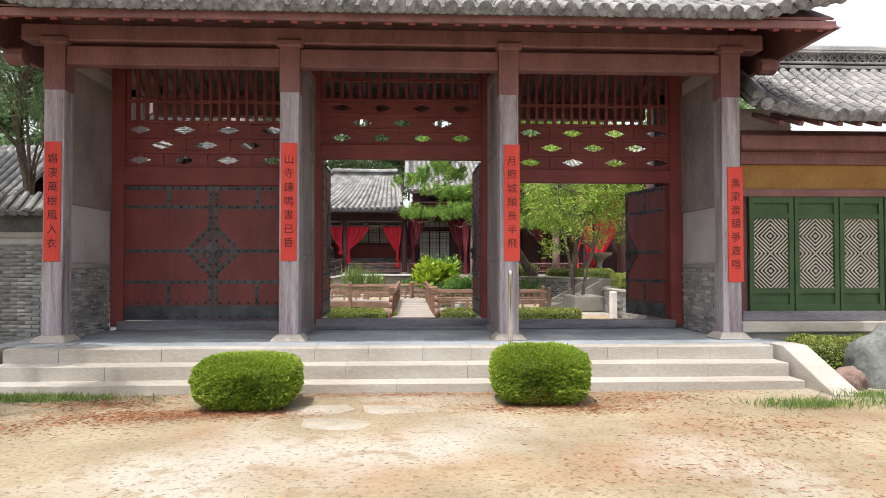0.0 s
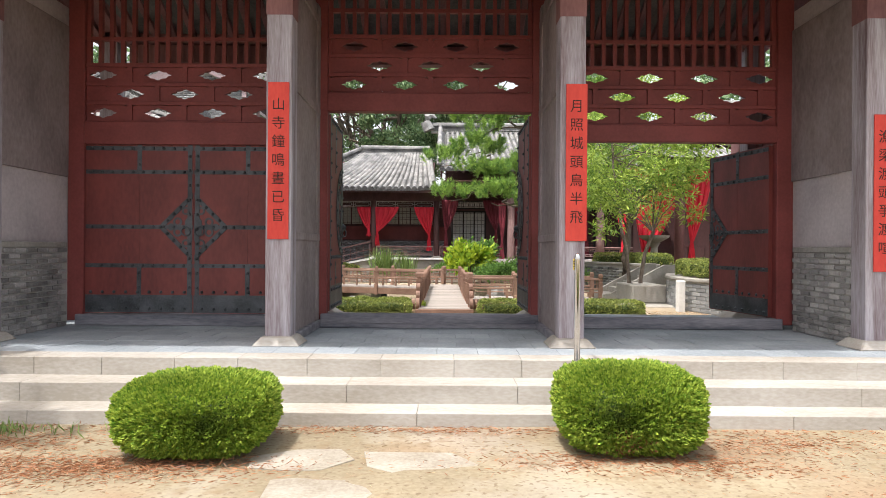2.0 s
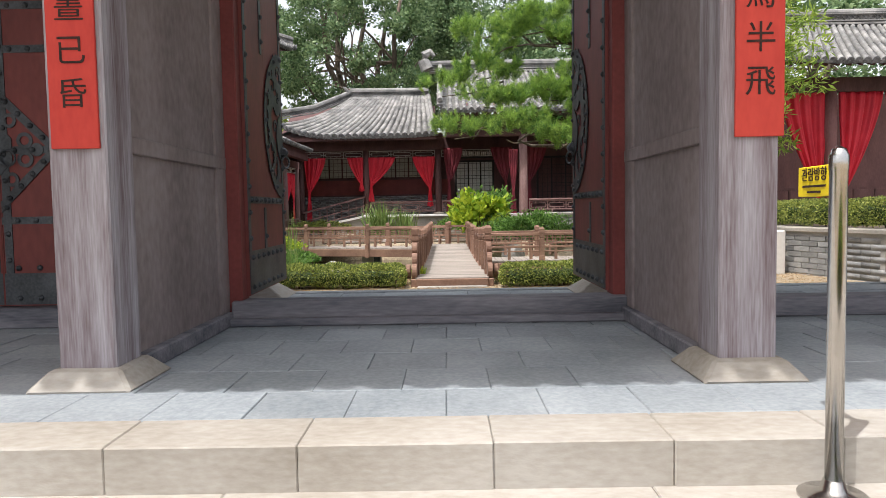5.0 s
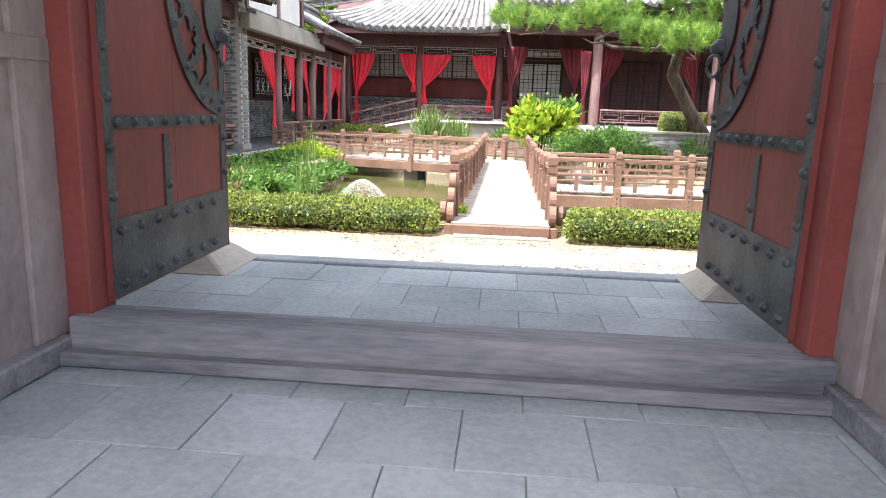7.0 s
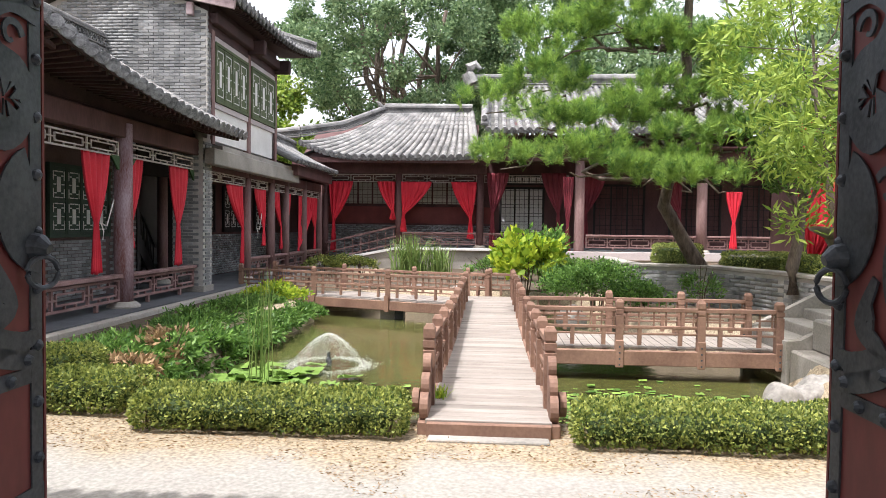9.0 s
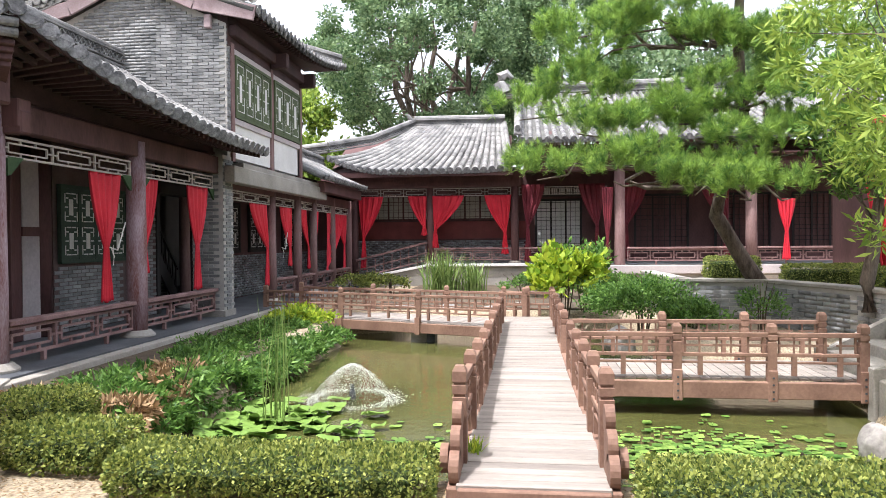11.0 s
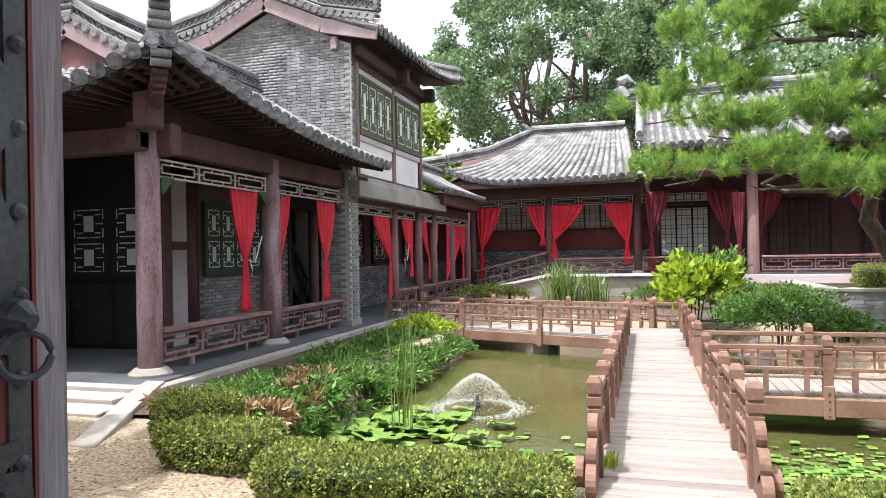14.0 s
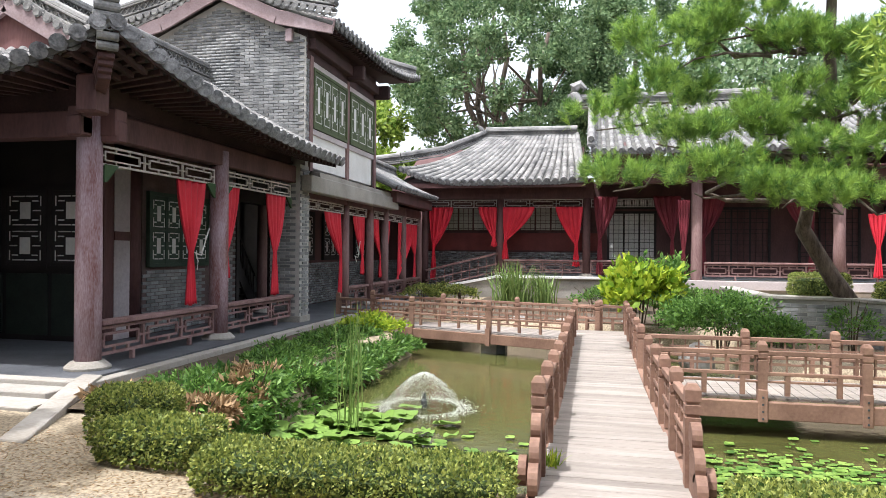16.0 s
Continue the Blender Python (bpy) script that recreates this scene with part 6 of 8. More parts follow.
lily_patch(-3.2, 10.3, 1.4, 0.85, 150, 0.17, 1, "dense raised lily pads, pale and dark green", 0.09)
lily_patch(-2.2, 9.3, 2.6, 1.0, 120, 0.085, 2, "small floating lily pads near the hedge")
lily_patch(2.4, 9.2, 2.4, 1.2, 1100, 0.06, 3, "carpet of small floating lily pads by the bridge")


def blades(name, label, category, x, y, z, n, h, spread, mat, seed, width=0.012, group=""):
    b = thing(name, (x, y, z), label, category, group)
    r = rng(seed)
    vs, fs = [], []
    for i in range(n):
        a, l = r.uniform(0, 6.28), spread * r.random()
        hh = h * r.uniform(0.6, 1.1)
        px, py = x + 0.25 * spread * r.normal(), y + 0.25 * spread * r.normal()
        dx, dy = math.cos(a) * l, math.sin(a) * l
        k = len(vs)
        for t, w in ((0, 1), (0.35, 1), (0.7, 0.8), (1, 0.08)):
            bx_, by_ = px + dx * t * t, py + dy * t * t
            zz = z + hh * (t - 0.25 * (l / max(h, 0.1)) * t * t)
            ww = width * w
            vs += [(bx_ - ww * math.sin(a), by_ + ww * math.cos(a), zz), (bx_ + ww * math.sin(a), by_ - ww * math.cos(a), zz)]
        fs += [(k + 2 * j, k + 2 * j + 1, k + 2 * j + 3, k + 2 * j + 2) for j in range(3)]
    mesh_np("foliage", np.array(vs), np.array(fs), mat, b)
    return b


blades("pond_reed", "thin tall reeds standing in the lilies", "reed", -2.9, 10.2, WZ, 22, 1.65, 0.35, M_REED, 41, 0.007)
blades("ornamental_grass", "arching pale green grass before the pavilion terrace", "grass", -2.6, 25.5, CZ, 160, 1.5, 1.1, M_REED, 42, 0.02, "grass clumps")
blades("ornamental_grass", "arching pale green grass before the pavilion terrace", "grass", -1.6, 25.6, CZ, 120, 1.2, 0.9, M_REED, 43, 0.02, "grass clumps")
blades("grass_tuft", "small grass tuft growing at the bridge foot", "grass", -0.2, 7.35, CZ + 0.05, 45, 0.2, 0.16, M_LIME, 44, 0.008)


def shrub(name, label, x, y, z, rx, ry, h, n, size, mat, seed, slim=0.45, stems=6, group="", category="shrub", droop=0.1):
    """A loose shrub: stems, twigs and leaves in clumps with gaps."""
    s = thing(name, (x, y, z), label, category, group)
    r = rng(seed)
    rr = random.Random(seed)
    bm = bmesh.new()
    tips = []
    for k in range(stems):
        a, l = rr.uniform(0, 6.28), rr.uniform(0.2, 0.85)
        tip = (x + rx * l * math.cos(a), y + ry * l * math.sin(a), z + h * rr.uniform(0.55, 0.95))
        mid = (x + rx * l * 0.4 * math.cos(a), y + ry * l * 0.4 * math.sin(a), z + h * 0.5)
        tube(bm, [(x + 0.1 * rx * math.cos(a), y + 0.1 * ry * math.sin(a), z - 0.05), mid, tip], [0.018, 0.012, 0.005], 5)
    tagged(part("stem", bm, M_TWIG, s), kind="stuff")
    cl = max(8, n // 60)
    d = unit(r.normal(size=(cl, 3)))
    d[:, 2] = np.abs(d[:, 2]) * 0.9 - 0.1
    cen = d * (r.uniform(0.45, 1.0, cl) ** 0.6)[:, None] * np.array([rx, ry, h * 0.55]) + np.array([x, y, z + h * 0.42])
    idx = r.integers(0, cl, n)
    p = cen[idx] + r.normal(size=(n, 3)) * np.array([rx, ry, h * 0.5]) * 0.13
    p[:, 2] = np.maximum(p[:, 2], z + 0.02)
    o = unit(p - np.array([x, y, z + h * 0.3])) + np.array([0, 0, 0.3])
    leaves("foliage", p, o, size, mat, s, seed + 1, slim, droop, 0.8)
    return s


def bank_soil():
    """Dark soil under the bank plants, just over the ground."""
    xs, ys = [-5.9 + 0.2 * i for i in range(12)], [8.3 + 0.25 * i for i in range(40)]
    vs = np.array([(x, y, ground_z(x, y) + (0.05 if x < -4.6 else -0.2)) for x in xs for y in ys])
    k = len(ys)
    fs = np.array([(i * k + j, (i + 1) * k + j, (i + 1) * k + j + 1, i * k + j + 1) for i in range(len(xs) - 1) for j in range(k - 1)])
    tagged(mesh_np("bank_soil", vs, fs, M_SOIL), "dark damp soil of the planted pond bank", "soil", kind="structure")


bank_soil()
# added dark sheet over the pale ground, for the shadow below the hall
tagged(part("dark_ground_sheet", one(-3.9, 3.4, 19.6, 28.5, 0.1, CZ + 0.04), M_SOIL, bev=0.02), "added dark ground sheet standing in for shade before the pavilion terrace", "soil", kind="structure")
# the planted bank between the corridor and the pond
rb = random.Random(8)
for i in range(17):
    y = 9.6 + i * 0.47
    lime = i in (14, 15, 16)
    dry = i in (1, 2, 4)
    shrub("bank_plant", ("dried brown and green leafy plant hanging on the bank" if dry else "lush green leafy plant on the pond bank" if not lime else "yellow-green leafy shrub on the pond bank"),
          -4.75 + rb.uniform(-0.25, 0.25), y, 0.0, 0.55, 0.45, rb.uniform(0.42, 0.6) if not lime else 0.72, 1100, 0.1, M_LIME if lime else M_LEAF, 100 + i, 0.3 if not lime else 0.5, group="bank plants", droop=0.3)
    if dry:
        shrub("bank_plant", "withered brown foliage on the pond bank", -4.45, y + 0.1, -0.05, 0.45, 0.4, 0.45, 350, 0.13, M_DRY, 140 + i, 0.3, group="bank plants", droop=0.8)
for i in range(15):
    shrub("bank_plant", "low green plant trailing over the pond's edge", -4.08 + rb.uniform(-0.12, 0.12), 9.3 + i * 0.5, -0.26, 0.45, 0.42, rb.uniform(0.45, 0.62), 1000, 0.12, M_LEAF, 300 + i, 0.3, 4, group="bank plants", droop=0.5)
for i in range(9):
    shrub("bank_plant", "lush green plant spreading at the pond's edge", -4.25 + rb.uniform(-0.2, 0.25), 8.75 + i * 0.3, 0.0, 0.42, 0.4, rb.uniform(0.4, 0.65), 700, 0.12, M_LEAF if i % 3 else M_DRY, 330 + i, 0.32, 4, group="bank plants", droop=0.5)
shrub("leaf_heap", "heap of withered leaves beside the corridor steps", -5.0, 8.5, CZ - 0.02, 0.5, 0.5, 0.3, 700, 0.12, M_DRY, 160, 0.3, 3, category="leaf heap", droop=0.6)
shrub("lime_shrub", "tall shrub with bright lime-yellow leaves by the bridge", 1.15, 18.6, 0.1, 0.95, 0.8, 2.0, 1500, 0.2, M_LIME, 171, 0.65)
shrub("lime_shrub", "green leafy shrub rising behind the lime one", 1.75, 19.4, 0.1, 0.8, 0.8, 2.1, 1600, 0.15, M_LEAF, 172, 0.5)
shrub("round_shrub", "dense dark green shrub beside the bridge", 2.75, 17.2, 0.1, 1.25, 0.9, 1.25, 7000, 0.09, M_LEAF, 173, 0.45, 10)
shrub("round_shrub", "dense dark green shrub beside the bridge", 3.6, 16.2, 0.1, 0.7, 0.6, 0.85, 2500, 0.09, M_LEAF, 174, 0.45, 8)
for i, (x, y, rx) in enumerate(((-5.6, 24.6, 0.7), (-4.3, 24.8, 0.65), (-5.0, 25.2, 0.5))):
    shrub("golden_shrub", "low rounded golden-green shrub before the terrace", x, y, CZ, rx, 0.5, 0.75, 2200, 0.07, M_HEDGE, 180 + i, 0.6, group="golden shrubs")
for i, (x, y, sx) in enumerate(((-0.6, 19.9, 0.4), (0.2, 20.4, 0.5), (0.9, 20.0, 0.35), (-1.8, 19.8, 0.4), (-3.0, 19.9, 0.45), (2.0, 15.4, 0.3))):
    boulder(x, y, 0.0, sx, 0.3, 0.35, 20 + i, "grey-brown rock at the pond's edge")
for i, (x, y) in enumerate(((2.6, 20.5), (3.0, 22.5), (1.4, 22.8), (0.2, 23.5), (2.2, 25.0), (3.2, 24.5))):
    shrub("round_shrub", "dark green shrub in the soil before the hall", x, y, CZ, 0.8, 0.6, 0.8, 1500, 0.1, M_LEAF, 400 + i, 0.45, group="garden shrubs")
boulder(4.25, 9.4, -0.1, 0.36, 0.3, 0.34, 31, "pale grey rock under the side bridge")
boulder(3.7, 9.0, -0.05, 0.25, 0.22, 0.28, 32, "pale grey rock under the side bridge")


# ---------- the corridor on the left ----------
CX = -6.6  # its line of columns
FZ = 0.42


def round_column(x, y, z0, z1, r=0.15, mat=None, label="round worn reddish timber column on a stone base"):
    c = thing("column", (x, y, z0), label, "column", "corridor columns")
    part("base_stone", lathe(bmesh.new(), ((r * 1.75, z0), (r * 1.75, z0 + 0.03), (r * 1.3, z0 + 0.1), (r * 1.2, z0 + 0.11)), (x, y, 0), 20), M_STONE, c, "pale rounded base stone", soft=False)
    part("shaft", lathe(bmesh.new(), ((r, z0 + 0.1), (r * 1.02, z0 + 1.0), (r * 0.95, z1)), (x, y, 0), 20), mat or M_COLUMN, c, soft=True)
    return c


def bench_rail(p0, p1, z, parent_label, h=0.63, gap=0.13):
    """A seat rail on short legs with a fret panel under it."""
    m, ln = run(p0, p1)
    m = Matrix.Translation((0, 0, z)) @ m
    b = thing("bench_rail", (*(Vector(p0).lerp(Vector(p1), 0.5)).xy, z), parent_label, "railing", "fretted railings")
    part("seat", one(0, ln, -0.1, 0.1, h - 0.07, h, m), M_RAIL, b, bev=0.012)
    fret(m, 0, ln, gap, h - 0.09, M_RAIL, b, cells=max(2, int(ln / 0.75)), t=0.035, d=0.05, frame=0.045)
    for s in (0.25, 0.75):
        part("leg", one(ln * s - 0.03, ln * s + 0.03, -0.03, 0.03, 0, gap, m), M_RAIL, b)
    return b


def valance(p0, p1, z0, z1):
    m, ln = run(p0, p1)
    v = thing("fret_valance", (*(Vector(p0).lerp(Vector(p1), 0.5)).xy, z0), "pale fretwork panel hung under the beam", "fretwork", "fret valances")
    fret(m, 0, ln, z0, z1, M_FRET, v, "fret_panel", cells=max(2, int(ln / 0.9)))
    return v


def corridor():
    f = thing("floor_corridor", (-8.5, 14, FZ), "grey stone corridor floor with pale edge stones", "floor", kind="structure")
    part("slab", one(-13, -6.1, 9.3, 32, 0.0, FZ - 0.004), M_FLOORD, f)
    for i in range(16):
        y = 9.3 + i * 1.0
        part("edge_stone", one(-6.12, -5.92, y + 0.004, y + 0.996, -0.1, FZ - 0.03), M_STONE, f, bev=0.012)
    
    part("edge_stone", one(-13, -6.14, 9.1, 9.31, 0.0, FZ), M_STONE, f, bev=0.012)
    part("step_stone", one(-13, -6.1, 8.7, 9.1, 0.0, 0.36), M_STONE, f, bev=0.012)
    part("step_stone", one(-13, -5.9, 8.25, 8.7, 0.0, 0.3), M_STONE, f, bev=0.012)
    bm = bmesh.new()
    prof = ((9.6, -0.1), (7.2, -0.1), (7.2, CZ + 0.02), (9.3, FZ), (9.6, FZ))
    a = [bm.verts.new((-6.36 - 0.46 * (y - 9.6), y, z)) for y, z in prof]
    b = [bm.verts.new((-6.06 - 0.46 * (y - 9.6), y, z)) for y, z in prof]
    bm.faces.new(a)
    bm.faces.new(b[::-1])
    for i in range(5):
        bm.faces.new((a[i], b[i], b[(i + 1) % 5], a[(i + 1) % 5]))
    part("cheek", bm, M_STONE, f, bev=0.012)
    for y in (9.98, 13.3):
        round_column(CX, y, FZ, 3.85, 0.17, M_OLDCOL, "stout weathered column, flaking from mauve to rust")
    for y in (19.8, 21.95, 23.5, 25.7, 28.0):
        round_column(CX, y, FZ, 3.6, 0.13)
    round_column(-8.3, 18.3, FZ, 3.6, 0.13)
    round_column(-9.8, 10.1, FZ, 3.85)
    bench_rail((CX, 10.16, 0), (CX, 13.12, 0), FZ, "dusty red seat rail with fret panel between the columns")
    bench_rail((CX, 13.48, 0), (CX, 16.34, 0), FZ, "dusty red seat rail with fret panel between the columns")
    for y0, y1 in ((19.9, 21.65), (21.85, 23.5), (23.7, 25.6), (25.8, 28)):
        bench_rail((CX, y0, 0), (CX, y1, 0), FZ, "dark red seat rail with fret panel in the corridor")
    valance((CX, 10.16, 0), (CX, 13.12, 0), 3.22, 3.5)
    valance((CX, 13.48, 0), (CX, 16.3, 0), 3.24, 3.52)
    for y0, y1 in ((17.0, 19.7), (19.9, 21.65), (21.85, 23.5), (23.7, 25.6), (25.8, 28)):
        valance((CX, y0, 0), (CX, y1, 0), 3.05, 3.3)
    t = thing("corridor_frame", (CX, 13, 3.6), "dark reddish timber beams and brackets of the corridor", "timber frame", kind="structure")
    part("beam", one(CX - 0.12, CX + 0.12, 9.7, 16.9, 3.58, 3.95), M_WOOD, t, bev=0.015)
    part("beam", one(-13, CX + 0.4, 9.98, 10.22, 3.58, 3.95), M_WOOD, t, bev=0.015)
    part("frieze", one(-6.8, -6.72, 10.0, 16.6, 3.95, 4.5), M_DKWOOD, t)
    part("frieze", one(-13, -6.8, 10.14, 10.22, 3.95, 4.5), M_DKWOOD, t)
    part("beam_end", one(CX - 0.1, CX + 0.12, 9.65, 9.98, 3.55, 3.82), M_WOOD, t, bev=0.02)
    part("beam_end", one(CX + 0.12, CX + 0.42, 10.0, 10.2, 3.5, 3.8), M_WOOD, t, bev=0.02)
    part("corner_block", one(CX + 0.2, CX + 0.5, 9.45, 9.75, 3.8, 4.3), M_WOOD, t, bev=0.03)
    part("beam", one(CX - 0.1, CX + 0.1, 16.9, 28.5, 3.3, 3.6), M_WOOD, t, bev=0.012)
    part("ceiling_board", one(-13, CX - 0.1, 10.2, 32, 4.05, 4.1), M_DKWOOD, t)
    for y, s in ((13.15, -1), (13.45, 1), (16.4, -1), (10.25, 1)):
        bm = bmesh.new()
        a = [bm.verts.new((CX - 0.02, y + s * dy, z)) for dy, z in ((0, 3.24), (0.3, 3.24), (0.06, 3.0), (0, 2.98))]
        c = [bm.verts.new((CX + 0.02, v.co.y, v.co.z)) for v in a]
        bm.faces.new(a)
        bm.faces.new(c[::-1])
        for i in range(4):
            bm.faces.new((a[i], c[i], c[(i + 1) % 4], a[(i + 1) % 4]))
        part("corner_bracket", bm, M_GREEN, t, "small green corner bracket")
    # inner wall: bricks, a window, a doorway
    w = thing("wall_corridor", (-8.2, 13, FZ), "grey brick inner wall of the corridor with lattice windows", "wall", kind="structure")
    part("core", one(-8.45, -8.2, 13.3, 16.75, FZ, 4.0), M_PLASTERD, w)
    brickwork(run((-8.2, 13.3, 0), (-8.2, 15.55, 0))[0], 2.2, FZ + 0.02, 1.66, w, bw=0.24, bh=0.06, limit=200)
    brickwork(run((-8.2, 15.6, 0), (-8.2, 16.75, 0))[0], 1.15, FZ + 0.02, 3.9, w, bw=0.24, bh=0.06, limit=240)
    fret_leaves(run((-8.15, 13.4, 0), (-8.15, 15.5, 0))[0], 0, 2.1, 1.7, 3.15, w, M_DKGREEN, M_WHITE, 4, 2, "window")
    part("core", one(-8.45, -8.2, 18.8, 31, FZ, 4.0), M_WOOD, w)
    brickwork(run((-8.2, 18.8, 0), (-8.2, 31, 0))[0], 12.2, FZ + 0.02, 1.7, w, limit=80)
    fret_leaves(run((-8.15, 19.0, 0), (-8.15, 31, 0))[0], 0.1, 2.3, 1.75, 3.2, w, M_DARKSHADE, M_WHITE, 4, 2, "window")
    fret_leaves(run((-8.15, 19.0, 0), (-8.15, 31, 0))[0], 3.0, 5.2, 1.75, 3.2, w, M_DARKSHADE, M_WHITE, 4, 2, "window")
    fret_leaves(run((-8.15, 19.0, 0), (-8.15, 31, 0))[0], 5.9, 8.1, 1.75, 3.2, w, M_DARKSHADE, M_WHITE, 4, 2, "window")
    part("post", lathe(bmesh.new(), ((0.16, FZ), (0.16, 4.0)), (-8.3, 13.14, 0), 14), M_WOOD, w, soft=True)
    part("post", one(-8.5, -8.2, 12.3, 12.54, FZ, 4.0), M_WOOD, w, bev=0.02)
    part("door_jamb", one(-8.46, -8.16, 16.75, 16.9, FZ, 3.4), M_DARKSHADE, w, bev=0.01)
    part("door_jamb", one(-8.46, -8.16, 18.65, 18.8, FZ, 3.4), M_DARKSHADE, w, bev=0.01)
    part("door_head", one(-8.46, -8.16, 16.75, 18.8, 3.2, 4.0), M_DARKSHADE, w, bev=0.01)
    # room walls coloured near black for the shade indoors
    part("back_wall", one(-13, -12.8, 9.4, 32, FZ, 4.1), M_DARKSHADE, w)
    part("stair_wall", one(-10.2, -10.0, 15.5, 20.5, FZ, 4.0), M_DARKSHADE, w)
    fret_leaves(run((-9.96, 16.6, 0), (-9.96, 20, 0))[0], 0.2, 3.0, 1.0, 3.0, w, M_DARKSHADE, M_WHITE, 5, 3, "window")
    part("hall_wall", one(-12.8, -8.5, 12.2, 12.4, FZ, 4.0), M_DARKSHADE, w)
    # white panes: daylight coming through the door paper is in their colour
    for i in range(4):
        fret_leaves(run((-12.05 + i * 0.95, 12.14, 0), (-11 + i * 0.95, 12.14, 0))[0], 0, 0.93, 1.68, 3.12, w, M_DARKSHADE, M_WHITE, 1, 2, "door_lattice")
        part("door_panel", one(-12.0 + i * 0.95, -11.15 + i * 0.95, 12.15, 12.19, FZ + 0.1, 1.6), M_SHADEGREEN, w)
    part("narrow_panel", one(-8.4, -8.22, 12.56, 12.98, FZ, 2.2), M_PLASTER, w)
    part("narrow_panel", one(-8.4, -8.22, 12.56, 12.98, 2.36, 3.5), M_PLASTER, w)
    part("panel_rail", one(-8.42, -8.2, 12.55, 12.98, 2.2, 2.36), M_WOOD, w)


corridor()


def corridor_roof():
    r = thing("roof_corridor", (-7.5, 13, 4.0), "hip-and-gable corridor roof of grey barrel tiles with upturned corner", "roof", kind="structure")
    ex, xr, xg = -5.55, -8.9, -7.55
    up = lambda u: 0.7 * max(0, 1 - u) ** 2.6
    up2 = lambda u: 0.7 * max(0, u) ** 5
    kw = dict(pitch=0.28, r=0.09, tl=0.32, sag=0.06)
    roof_slope(r, (ex, 9.0, 4.1), (ex, 16.8, 4.1), (xg, 16.8, 5.15), (xg, 11.0, 5.15), rise=up, limit=220, near=0.2, **kw)
    roof_slope(r, (xg, 11.0, 5.15), (xg, 16.6, 5.15), (xr, 16.6, 6.0), (xr, 11.0, 6.0), limit=30, near=0.2, ends=False, **kw)
    roof_slope(r, (2 * xr - xg, 16.6, 5.15), (2 * xr - xg, 11.0, 5.15), (xr, 11.0, 6.0), (xr, 16.6, 6.0), limit=20, near=1, ends=False, **kw)
    roof_slope(r, (-13, 9.0, 4.1), (ex, 9.0, 4.1), (xg, 11.0, 5.15), (-13, 11.0, 5.15), rise=up2, limit=110, near=1, **kw)
    # the gable over the front slope
    bm = bmesh.new()
    prof = ((2 * xr - xg, 5.05), (xg, 5.05), (xr, 5.9))
    a = [bm.verts.new((x, 10.95, z)) for x, z in prof]
    b = [bm.verts.new((x, 11.1, z)) for x, z in prof]
    bm.faces.new(a)
    bm.faces.new(b[::-1])
    for i in range(3):
        bm.faces.new((a[i], b[i], b[(i + 1) % 3], a[(i + 1) % 3]))
    part("gable", bm, M_MAROON, r)
    cap = cap_mesh(0.08, M_TILE)
    for s in (1, -1):
        xe = xr + s * (xg - xr + 0.1)
        part("barge_board", bar(bmesh.new(), (xr, 10.88, 5.86), (xe, 10.88, 5.05), 0.07, 0.26), M_PINK, r, "faded pink barge board", bev=0.01)
        ridge(r, [(xr, 10.98, 6.06), (xr + s * 0.7, 10.98, 5.62), (xe, 10.98, 5.24)], 0.18, 0.3, "verge_ridge")
        for i in range(8):
            piece("tile_end", cap, Matrix.Translation(Vector((xr, 10.84, 6.04)).lerp(Vector((xe, 10.84, 5.22)), (i + 0.5) / 8)), r)
    for k in range(3):
        part("gable_finial", tube(bmesh.new(), [(xr - 0.13, 10.93, 6.1 + 0.11 * k), (xr + 0.13, 10.93, 6.1 + 0.11 * k)], [0.06, 0.06], 10), M_TILE, r)
    part("gable_finial", lathe(bmesh.new(), ((0.11, 6.38), (0.09, 6.44), (0.02, 6.52)), (xr, 10.93, 0), 10), M_TILE, r)
    # the hip, dipping and then swept up to a stack of rolled tiles
    hip = [(-5.78, 9.22, 4.84), (-6.15, 9.6, 4.82), (-6.7, 10.15, 4.93), (xg, 11.0, 5.22)]
    ridge(r, hip, 0.15, 0.22, "hip")
    d = Vector((1, 1, 0)).normalized()
    for k in range(4):
        c = Vector((-5.68 + 0.012 * k, 9.13 - 0.012 * k, 4.88 + 0.115 * k))
        part("hip_finial", tube(bmesh.new(), [c - d * (0.155 - 0.01 * k), c + d * (0.155 - 0.01 * k)], [0.06, 0.06], 12), M_TILE, r)
    part("hip_finial", lathe(bmesh.new(), ((0.13, 5.27), (0.14, 5.32), (0.1, 5.39), (0.03, 5.45)), (-5.64, 9.09, 0), 12), M_TILE, r, soft=True)
    for k in range(2):  # tile rolls under the corner
        c = Vector((-5.62 - 0.03 * k, 9.08 + 0.03 * k, 4.62 - 0.11 * k))
        part("corner_tile", tube(bmesh.new(), [c - d * 0.12, c + d * 0.12], [0.055, 0.055], 10), M_TILE, r)
    for i in range(4):
        part("corner_rafter", bar(bmesh.new(), (-5.7 - 0.04 * i, 9.16 + 0.04 * i, 4.42 - i * 0.075), (-6.5, 9.96, 4.2 - i * 0.075), 0.19 - i * 0.015, 0.068), M_WOOD, r, bev=0.008)
    ridge(r, [(xr, 11.0, 6.02), (xr, 16.6, 6.02)], 0.2, 0.42)
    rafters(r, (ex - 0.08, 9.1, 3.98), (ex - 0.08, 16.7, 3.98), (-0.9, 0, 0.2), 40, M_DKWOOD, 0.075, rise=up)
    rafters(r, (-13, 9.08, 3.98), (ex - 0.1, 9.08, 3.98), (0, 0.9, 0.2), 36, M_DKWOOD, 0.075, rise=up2)
